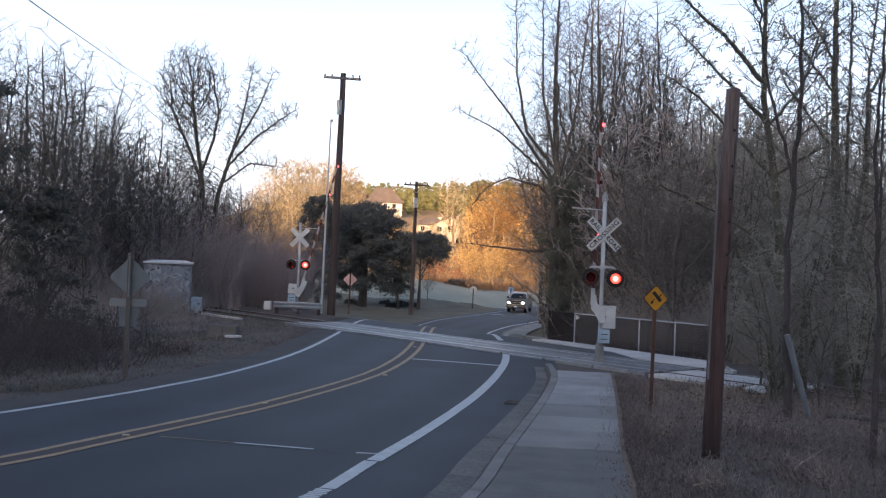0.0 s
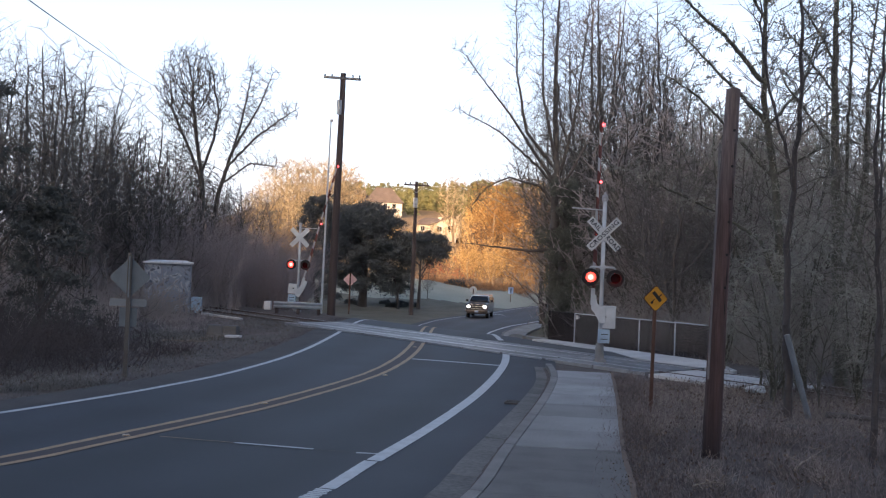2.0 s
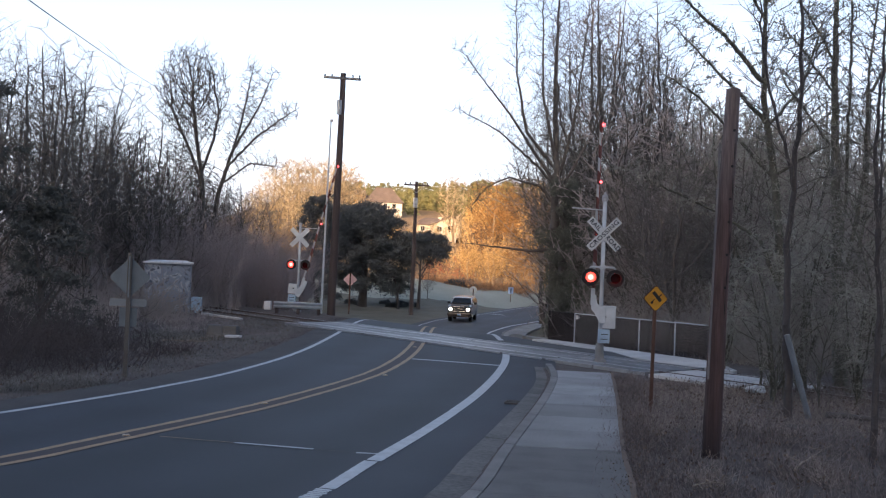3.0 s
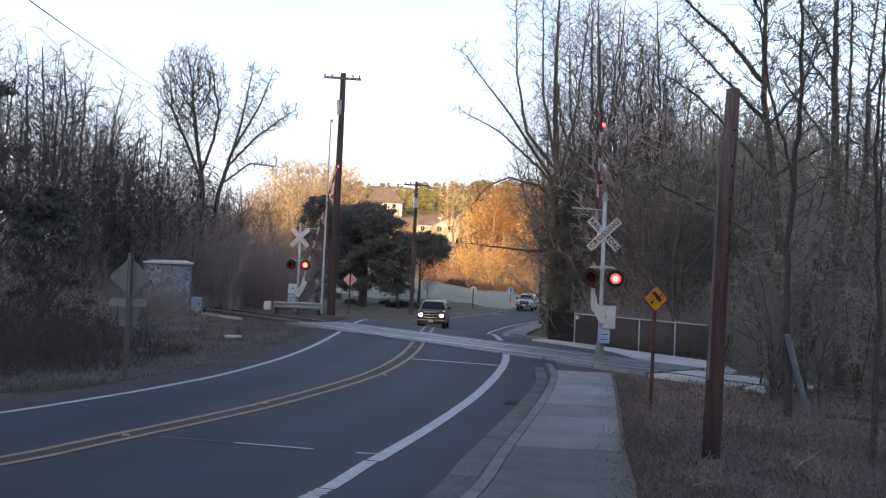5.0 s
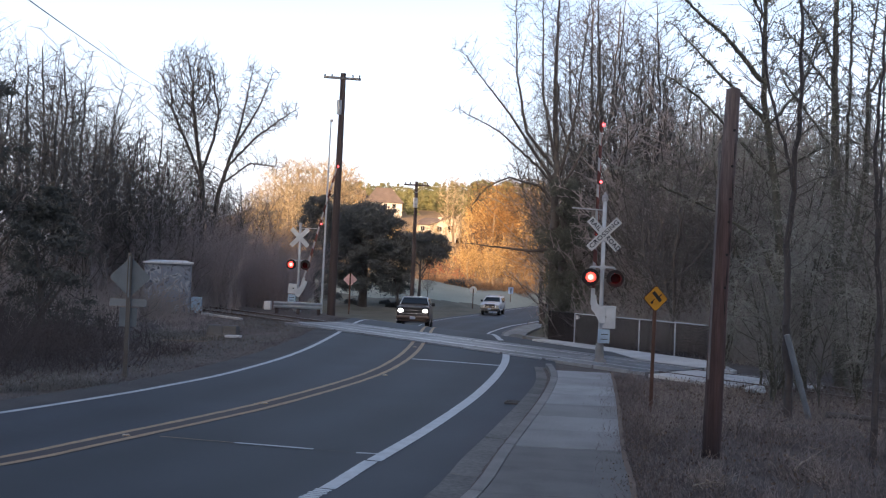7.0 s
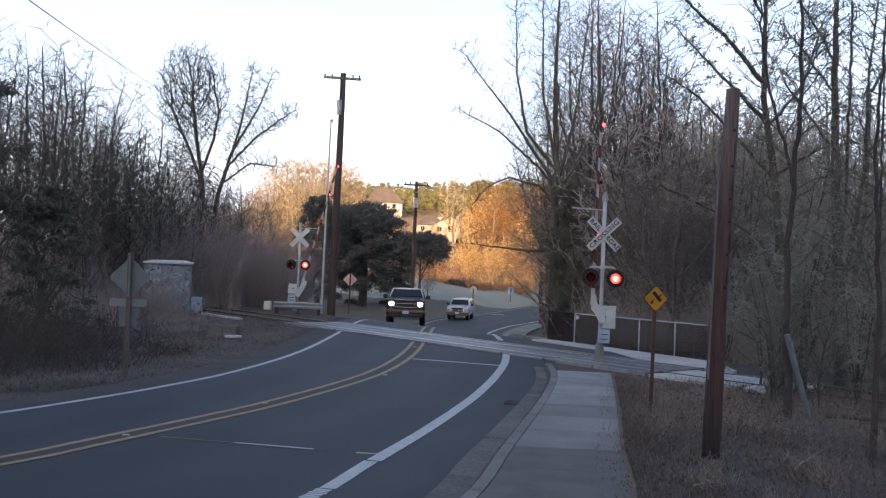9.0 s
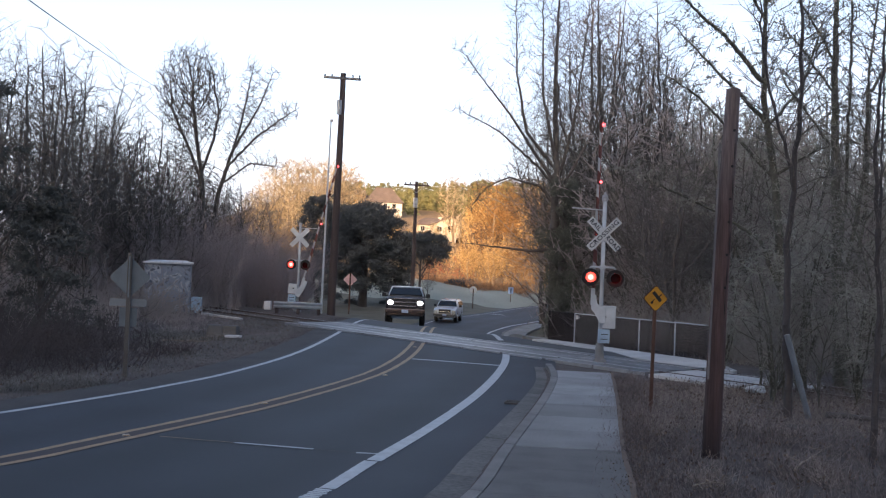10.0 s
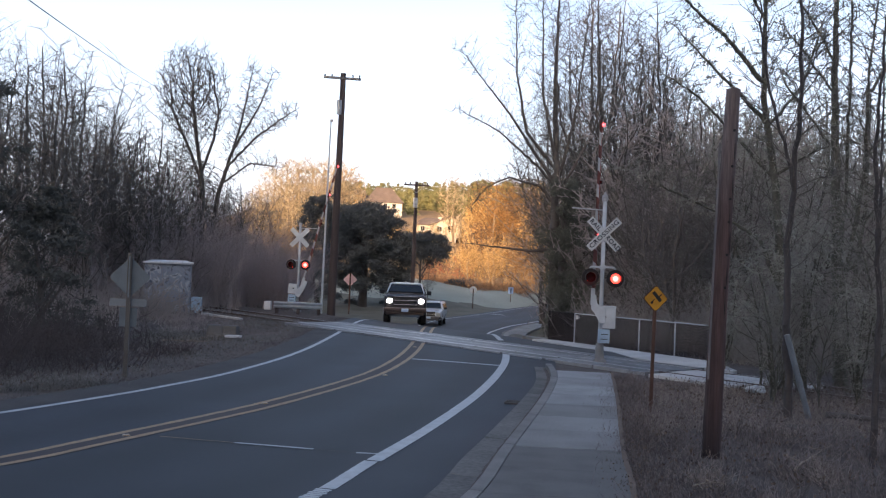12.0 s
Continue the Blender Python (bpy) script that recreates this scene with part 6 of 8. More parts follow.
far_pole, fp_h = wooden_pole("utility_pole", -5.74, 50.5, 12.5, 0.225, 0.14, "tall brown wooden utility pole with a crossarm", M["grey_pole"], (0.12, 0), 4)
bm = bmesh.new()
add_box(bm, (1.95, 0.10, 0.12), (0.10, -0.14, fp_h - 0.28), (0, 2, 0), bevel=0.01)
part("crossarm", bm, M["silvered_wood"], far_pole, "silver-grey weathered crossarm")
for x in (-0.82, -0.45, 0.65, 1.0):
    bm = bmesh.new()
    add_tube(bm, (x, -0.14, fp_h - 0.24), (x, -0.14, fp_h - 0.10), 0.03, 0.045, sides=10)
    part("insulator", bm, M["black"], far_pole)
bm = bmesh.new()
add_tube(bm, (0.0, -0.2, fp_h - 2.2), (0.0, -0.2, fp_h - 1.45), 0.13, 0.13, sides=14)
part("grey_sleeve", bm, M["galv"], far_pole)
mast = empty("antenna_mast", pose(-6.23, 50.2, -0.16), "slender pale metal pole beside the utility pole", "pole")
bm = bmesh.new()
add_tube(bm, (0, 0, 0), (0.1, 0, 10.1), 0.062, 0.036, sides=12)
part("shaft", bm, M["silver"], mast)
bm = bmesh.new()
add_box(bm, (0.16, 0.05, 0.14), (0.13, 0, 10.1), bevel=0.01)
part("cap", bm, M["galv"], mast)

second, s_h = wooden_pole("utility_pole", -2.58, 84.1, 9.75, 0.2, 0.13, "brown wooden utility pole with a wide crossarm", M["grey_pole"], (0.05, 0), 6)
bm = bmesh.new()
add_box(bm, (2.2, 0.12, 0.14), (0.05, -0.16, s_h - 0.32), (0, 1, 0), bevel=0.01)
part("crossarm", bm, M["grey_pole"], second)
for x in (-0.9, -0.5, 0.6, 1.0):
    bm = bmesh.new()
    add_tube(bm, (x, -0.16, s_h - 0.26), (x, -0.16, s_h - 0.08), 0.04, 0.055, sides=8)
    part("insulator", bm, M["black"], second)
for s_ in (-1, 1):
    bm = bmesh.new()
    add_tube(bm, (0.05, -0.16, s_h - 1.0), (0.05 + s_ * 0.75, -0.16, s_h - 0.36), 0.02, sides=6)
    part("brace", bm, M["galv"], second)
bm = bmesh.new()
add_tube(bm, (0.0, -0.34, s_h - 2.3), (0.0, -0.34, s_h - 1.45), 0.2, 0.2, sides=14)
part("transformer", bm, M["galv"], second, "grey pole transformer")


def cable(p0, p1, sag, r, label):
    rows = []
    pts = [Vector(p0).lerp(Vector(p1), t) - Vector((0, 0, sag * 4 * t * (1 - t))) for t in np.linspace(0, 1, 25)]
    for a, b in zip(pts, pts[1:]):
        rows.append((*a, *b, r, r))
    ob = link_mesh("cable", fast_mesh("cable", *prisms(rows, 5)), M["black"])
    return tagged(ob, label, "cable")


cable((-9.97, 20.00, 8.63), (-20.41, 70.00, 14.20), 0.15, 0.016, "thin black overhead cable sagging above the trees")


def diamond(side):
    h = side / math.sqrt(2)
    k = 0.07 * h
    return [(0 - k, -h + k), (0 + k, -h + k), (h - k, -k), (h - k, k), (k, h - k), (-k, h - k), (-h + k, k), (-h + k, -k)]


# warning sign at the walk, seen from its face
sign = empty("warning_sign", pose(4.12, 18.52, -0.02, 0, 0.3, 12), "small yellow diamond warning sign on a rusty post", "traffic sign")
bm = bmesh.new()
add_box(bm, (0.06, 0.05, 2.35), (0, 0.02, 1.17), bevel=0.008)
part("post", bm, M["rust"], sign, "rusty brown steel post")
bm = bmesh.new()
add_plate(bm, diamond(0.345), 0.006, Matrix.Translation((0, -0.012, 2.24)))
board = part("board", bm, M["sign_yellow"], sign, "yellow diamond board")
bm = bmesh.new()
add_plate(bm, diamond(0.375), 0.006, Matrix.Translation((0, -0.004, 2.24)))
part("border", bm, M["rust"], sign, "dark rim of the yellow board")
bm = bmesh.new()
place_ = Matrix.Translation((0.0, -0.018, 2.235))
add_plate(bm, [(-0.085, 0.115), (-0.03, 0.155), (0.13, -0.02), (0.075, -0.065)], 0.003, place_)
add_plate(bm, [(0.055, 0.05), (0.115, 0.105), (0.125, 0.09), (0.07, 0.035)], 0.003, place_)
add_plate(bm, [(-0.03, 0.005), (-0.02, -0.01), (-0.10, -0.095), (-0.115, -0.08)], 0.003, place_)
add_plate(bm, [(-0.095, -0.05), (-0.06, -0.035), (-0.05, -0.085), (-0.085, -0.1)], 0.003, place_)
part("symbol", bm, M["black"], board, "black symbol")

M["plate_grey"] = mat("plate_grey", (0.27, 0.305, 0.335), (0.19, 0.215, 0.235), rough=0.5, metal=0.3, scale=3, fine=40, bump=0.05)
# sign on the far verge of the near bend, seen from behind
back = empty("road_sign", pose(-6.87, 21.16, -0.04, 0, 0, 4), "grey back of a diamond road sign with two plates", "traffic sign")
bm = bmesh.new()
add_box(bm, (0.09, 0.09, 2.72), (0, 0, 1.36), bevel=0.01)
part("post", bm, mat("grey_wood", (0.15, 0.142, 0.135), (0.07, 0.067, 0.064), rough=0.9, scale=3, fine=40, bump=0.4), back, "weathered wooden post")
bm = bmesh.new()
add_plate(bm, diamond(0.64), 0.006, Matrix.Translation((0, 0.052, 2.19)))
part("diamond_board", bm, M["sign_back"], back, "bare metal back of a diamond board")
bm = bmesh.new()
add_box(bm, (0.8, 0.012, 0.165), (-0.02, 0.052, 1.63), bevel=0.004)
part("name_plate", bm, M["plate_grey"], back, "pale horizontal plate")
bm = bmesh.new()
add_box(bm, (0.38, 0.006, 0.42), (-0.01, 0.049, 1.31), bevel=0.002)
part("lower_plate", bm, M["sign_back"], back)
bm = bmesh.new()
add_box(bm, (0.03, 0.02, 0.9), (0, -0.05, 2.2))
part("stiffener", bm, M["sign_back"], back)

red_sign = empty("hazard_sign", pose(-7.75, 81.5, -2.05), "pinkish red diamond sign on a brown post beneath trees", "traffic sign")
bm = bmesh.new()
add_box(bm, (0.12, 0.1, 3.6), (0, -0.13, 1.8), bevel=0.01)
part("post", bm, M["rust"], red_sign)
bm = bmesh.new()
add_plate(bm, diamond(0.84), 0.01, Matrix.Translation((0, -0.06, 3.05)))
part("board", bm, mat("pink_board", (0.72, 0.50, 0.48), (0.6, 0.36, 0.34), rough=0.5), red_sign)

round_sign = empty("round_sign", pose(3.35, 101.0, float(level(3.35, 101.0)) - 0.05), "white round road sign seen from behind on a thin post", "traffic sign")
bm = bmesh.new()
add_box(bm, (0.1, 0.08, 2.1), (0, -0.03, 1.05), bevel=0.01)
part("post", bm, M["rust"], round_sign)
bm = bmesh.new()
add_tube(bm, (0, 0.03, 1.95), (0, 0.04, 1.95), 0.4, sides=26)
part("board", bm, M["white"], round_sign, "pale round board")
white_sign = empty("white_sign", pose(8.3, 115.0, float(level(8.3, 115.0)) - 0.05), "white rectangular road sign beyond the field edge", "traffic sign")
bm = bmesh.new()
add_box(bm, (0.08, 0.08, 1.3), (0, 0, 0.65))
part("post", bm, M["rust"], white_sign)
bm = bmesh.new()
add_box(bm, (0.62, 0.02, 0.78), (0, -0.06, 1.5), bevel=0.006)
part("board", bm, M["plate"], white_sign)
bm = bmesh.new()
add_box(bm, (0.12, 0.006, 0.56), (0.02, -0.074, 1.48))
part("marking", bm, M["black"], white_sign)

# ---- fence beyond the path ----
fence = empty("fence", pose(0, 0, 0), "galvanised pipe fence with dark wire mesh", "fence")
FP = [(4.1, 36.2), (4.93, 35.2), (5.85, 33.9), (6.76, 32.6), (7.66, 31.3), (8.5, 30.0)]
for i, (x, y) in enumerate(FP):
    z = float(level(x, y))
    bm = bmesh.new()
    hgt = 1.16
    add_tube(bm, (x, y, z - 0.1), (x, y, z + hgt), 0.026, sides=10)
    if i not in (2, 6):
        part("post", bm, M["silver"] if i else M["black"], fence)
    else:
        bm.free()
    if i + 1 < len(FP):
        x1, y1 = FP[i + 1]
        bm = bmesh.new()
        add_tube(bm, (x, y, z + hgt - 0.02), (x1, y1, z + hgt - 0.02), 0.018, sides=8)
        part("top_rail", bm, M["silver"] if i else M["black"], fence)
        d = Vector((x1 - x, y1 - y, 0))
        rows = []
        pitch, thick_, run = (0.045, 0.0045, 0.5 * hgt / d.length) if i else (0.03, 0.007, 0.5 * hgt / d.length)
        for u0 in np.arange(-run, 1 + run, pitch / d.length):   # wires that lean both ways, cut off at the posts
            for sgn in (1, -1):
                h0, h1 = sorted(((0 - u0) / (sgn * run), (1 - u0) / (sgn * run)))
                h0, h1 = max(0.0, h0), min(1.0, h1)
                if h1 - h0 > 0.02:
                    ends = [Vector((x, y, z + 0.03 + (hgt - 0.06) * h)) + d * (u0 + sgn * run * h) for h in (h0, h1)]
                    rows.append((*ends[0], *ends[1], thick_, thick_))
        link_mesh("wire_mesh", fast_mesh("wire_mesh", *prisms(rows, 3)), M["mesh_wire"], fence, "dark wire mesh")
bm = bmesh.new()
add_box(bm, (0.14, 0.02, 0.14), (5.02, 35.08, 0.95), bevel=0.004)
part("tag_plate", bm, M["white"], fence)

# ---- trackside cabinets, guard beam, debris ----
graffiti = mat("graffiti", (0.36, 0.39, 0.44), (0.09, 0.11, 0.17), rough=0.5, metal=0.2, scale=1.6, fine=9, bump=0.05)
gn, gl_ = graffiti.node_tree.nodes, graffiti.node_tree.links
warp = gn.new("ShaderNodeTexNoise")
warp.inputs["Scale"].default_value, warp.inputs["Detail"].default_value, warp.inputs["Distortion"].default_value = 2.0, 4, 0.8
gl_.new(gn["Texture Coordinate"].outputs["Object"], warp.inputs["Vector"])
tint = gn.new("ShaderNodeValToRGB")
tint.color_ramp.interpolation = "LINEAR"
for pos_, col_ in ((0.05, (0.34, 0.38, 0.44, 1)), (0.38, (0.46, 0.52, 0.60, 1)), (0.41, (0.12, 0.15, 0.20, 1)), (0.44, (0.48, 0.54, 0.62, 1)), (0.54, (0.44, 0.50, 0.58, 1)), (0.57, (0.78, 0.82, 0.86, 1)), (0.62, (0.74, 0.79, 0.85, 1)), (0.64, (0.12, 0.13, 0.17, 1)), (0.7, (0.28, 0.33, 0.42, 1))):
    el_ = tint.color_ramp.elements.new(pos_)
    el_.color = col_
gl_.new(warp.outputs[0], tint.inputs[0])
over = gn.new("ShaderNodeMix")
over.data_type, over.blend_type = "RGBA", "MULTIPLY"
over.inputs[0].default_value = 0.6
gl_.new(tint.outputs[0], over.inputs[6]), gl_.new(gn["Color Ramp"].outputs[0], over.inputs[7])
gl_.new(over.outputs[2], gn["Principled BSDF"].inputs["Base Color"])
hut = empty("equipment_hut", pose(-12.82, 45.0, -0.08, 0, 0, 14), "pale metal equipment hut covered in faded paint scrawls", "equipment hut")
bm = bmesh.new()
add_box(bm, (2.1, 2.6, 2.25), (0, 1.0, 1.12), bevel=0.03)
part("wall", bm, graffiti, hut)
bm = bmesh.new()
add_box(bm, (2.25, 2.8, 0.1), (0, 1.0, 2.3), bevel=0.03)
add_box(bm, (2.0, 2.6, 0.08), (0, 1.0, 2.38), bevel=0.03, taper=(0.8, 0.8))
part("roof", bm, M["white"], hut, "frosted pale roof")
bm = bmesh.new()
add_box(bm, (0.8, 0.03, 1.9), (0.45, -0.31, 1.05), bevel=0.01)
door = part("door", bm, graffiti, hut)
bm = bmesh.new()
add_box(bm, (0.05, 0.05, 0.15), (0.75, -0.34, 1.05), bevel=0.01)
part("handle", bm, M["black"], door)
box = empty("signal_box", pose(-11.4, 44.9, -0.05, 0, 0, 6), "small pale blue trackside cabinet", "cabinet")
bm = bmesh.new()
add_box(bm, (0.46, 0.35, 0.62), (0, 0, 0.42), bevel=0.02)
add_box(bm, (0.12, 0.12, 0.12), (0, 0, 0.06))
part("case", bm, M["box_blue"], box)
bm = bmesh.new()
add_box(bm, (0.36, 0.015, 0.5), (0.0, -0.18, 0.42), bevel=0.005)
door = part("door", bm, M["box_blue"], box)
bm = bmesh.new()
add_tube(bm, (0.12, -0.19, 0.42), (0.12, -0.215, 0.42), 0.05, sides=10)
part("lock", bm, M["black"], door)

beam = empty("guard_beam", pose(-7.15, 46.9, -0.06, 0, 0, -1), "pale steel guard beam beside the crossing signal", "guard rail")
bm = bmesh.new()
prof = [(0, 0.28), (-0.05, 0.33), (-0.05, 0.38), (0, 0.42), (0, 0.46), (-0.05, 0.50), (-0.05, 0.55), (0, 0.60)]
va = [bm.verts.new((-1.0, y, z)) for y, z in prof]
vb = [bm.verts.new((1.35, y, z)) for y, z in prof]
for i in range(len(prof) - 1):
    bm.faces.new((va[i], va[i + 1], vb[i + 1], vb[i]))
bmesh.ops.solidify(bm, geom=list(bm.faces), thickness=0.012)
part("rail", bm, M["silver"], beam)
for x in (-0.85, 0.2, 1.2):
    bm = bmesh.new()
    add_box(bm, (0.15, 0.15, 0.55), (x, 0.09, 0.27), bevel=0.012)
    part("post", bm, M["grey_pole"], beam)
bm = bmesh.new()
add_box(bm, (0.34, 0.3, 0.42), (-1.3, 0.1, 0.38), bevel=0.03)
part("end_block", bm, M["white"], beam, "white end block")

for bx, by, turn, size, tone in ((-7.4, 31.6, 20, (0.5, 0.4, 0.46), "stained_concrete"), (-7.15, 32.9, -12, (0.6, 0.35, 0.36), "stained_concrete")):
    stone = empty("concrete_block", pose(bx, by, -0.05, 0, 0, turn), "broken grey concrete block in the verge grass", "concrete block", "verge blocks")
    bm = bmesh.new()
    add_box(bm, size, (0, 0, size[2] / 2), bevel=0.05, taper=(0.88, 0.85))
    part("block", bm, M[tone], stone)
plank = empty("white_plank", pose(-6.75, 31.5, 0.03, 0, 0, -4), "short white plank lying on the verge", "plank")
bm = bmesh.new()
add_box(bm, (0.5, 0.3, 0.07), (0, 0, 0.03), bevel=0.01)
part("board", bm, M["white"], plank)
rail_board = empty("edging_board", pose(0, 0, 0), "frosted pale edging board beside the track ballast", "board")
bm = bmesh.new()
track_box(bm, -4.3, -0.8, -2.25, -2.05, -0.08, 0.03, bevel=0.01)
part("board", bm, M["pale_concrete"], rail_board)

pipe = empty("leaning_pipe", pose(7.13, 18.6, 0.0), "leaning grey metal pipe in the undergrowth", "pipe")
bm = bmesh.new()
add_tube(bm, (0.1, 0, -0.1), (-0.38, 0.1, 1.62), 0.056, sides=14)
part("tube", bm, M["pipe_blue"], pipe)
bag = empty("plastic_bag", pose(7.5, 22.6, 0.05), "crumpled white plastic bag on the ground", "litter")
bm = bmesh.new()
bmesh.ops.create_icosphere(bm, subdivisions=3, radius=0.25)
for v in bm.verts:
    n_ = noise.noise(v.co * 6) * 0.35
    v.co = Vector((v.co.x * (1 + n_), v.co.y * 0.7 * (1 + n_), max(-0.05, v.co.z * 0.45 * (1 + n_ * 1.5))))
part("film", bm, M["board_white"], bag)
log = empty("fallen_log", pose(8.1, 18.2, 0.05, 0, 0, -6), "dark fallen log lying in dry weeds", "log")
bm = bmesh.new()
for k in range(6):
    add_tube(bm, (-0.7 + k * 0.32, 0.05 * math.sin(k * 1.3), 0.08 + 0.02 * math.cos(k)), (-0.38 + k * 0.32, 0.05 * math.sin((k + 1) * 1.3), 0.08 + 0.02 * math.cos(k + 1)), 0.06 - 0.005 * k, 0.055 - 0.005 * k, sides=10)
part("wood", bm, M["bark"], log)


def fallen_branch(x, y, turn, length, r, seed, label):
    rg = np.random.RandomState(seed)
    ob = empty("fallen_branch", pose(x, y, 0.12, 0, 0, turn), label, "branch", "fallen branches")
    wood_, twigs_ = grow(rg, length, r, (5, 3), (0.35, 0.4), (0, 0, 0), (0.3, 0.2), 0.08, thin=0.006)
    flat = np.concatenate([wood_, twigs_])[:, [2, 1, 0, 5, 4, 3, 6, 7]]
    flat[:, [2, 5]] *= 0.35
    link_mesh("wood", fast_mesh("wood", *prisms(flat, 5)), M["pale_wood"], ob)


M["pale_wood"] = mat("pale_wood", (0.34, 0.29, 0.23), (0.18, 0.15, 0.12), rough=0.9, scale=3, fine=30, bump=0.2)
fallen_branch(4.9, 13.1, 60, 1.9, 0.02, 3, "pale dead branch lying in dry grass")
fallen_branch(3.2, 11.9, 45, 0.6, 0.014, 5, "pale dead branch lying in dry grass")
fallen_branch(-8.2, 28.5, 30, 1.3, 0.02, 11, "pale dead branch leaning in the thicket edge")


# ---- vehicles (they face -y, the origin lies on the road under their middle) ----
def car_body(stations):
    """A lofted shell. Station: y, sill z, sill half-width, belt z, belt half-width, top z, top half-width."""
    bm = bmesh.new()
    rings = []
    for y, z0, w0, zb, wb, zt_, wt in stations:
        half_ = [(w0 * 0.9, z0), (w0, z0 + 0.1), (wb, (z0 + zb) / 2 + 0.06), (wb * 0.985, zb), (wt + 0.03, zt_ - 0.06), (wt - 0.06, zt_), (wt * 0.45, zt_ + 0.02)]
        rings.append([bm.verts.new((x, y, z)) for x, z in half_] + [bm.verts.new((-x, y, z)) for x, z in half_[::-1]])
    n_ = len(rings[0])
    for a, b in zip(rings, rings[1:]):
        for i in range(n_):
            j = (i + 1) % n_
            bm.faces.new((a[i], a[j], b[j], b[i]))
    bm.faces.new(rings[0]), bm.faces.new(rings[-1][::-1])
    bmesh.ops.recalc_face_normals(bm, faces=bm.faces)
    return bm


def pane(name, corners, material, parent, out, label="", lift=0.018):
    """A thin pane over four corners, set a little proud along out."""
    o = Vector(out).normalized()
    bm = bmesh.new()
    a = [bm.verts.new(Vector(c) + o * lift) for c in corners]
    b = [bm.verts.new(Vector(c) - o * 0.02) for c in corners]
    bm.faces.new(a)
    bm.faces.new(b[::-1])
    for i in range(4):
        j = (i + 1) % 4
        bm.faces.new((a[j], a[i], b[i], b[j]))
    bmesh.ops.recalc_face_normals(bm, faces=bm.faces)
    return part(name, bm, material, parent, label)


def wheel(parent, x, y, r, w):
    bm = bmesh.new()
    for s0, s1, ra, rb in ((-w / 2, -w * 0.36, r * 0.9, r), (-w * 0.36, w * 0.36, r, r), (w * 0.36, w / 2, r, r * 0.9)):
        add_tube(bm, (x + s0, y, r), (x + s1, y, r), ra, rb, sides=26, caps=False)
    for s_ in (-1, 1):
        add_tube(bm, (x + s_ * w * 0.5, y, r), (x + s_ * w * 0.499, y, r), r * 0.9, r * 0.88, sides=26)
    tyre = part("tyre", bm, M["rubber"], parent)
    bm = bmesh.new()
    side = 1 if x > 0 else -1
    add_tube(bm, (x + side * w * 0.5, y, r), (x + side * (w * 0.5 + 0.012), y, r), r * 0.6, r * 0.52, sides=20)
    for k in range(5):
        a = k * 2 * math.pi / 5
        add_box(bm, (0.02, 0.07, r * 0.5), (x + side * (w * 0.5 + 0.016), y + math.sin(a) * r * 0.28, r + math.cos(a) * r * 0.28), (-math.degrees(a), 0, 0))
    part("rim", bm, M["chrome"], tyre)


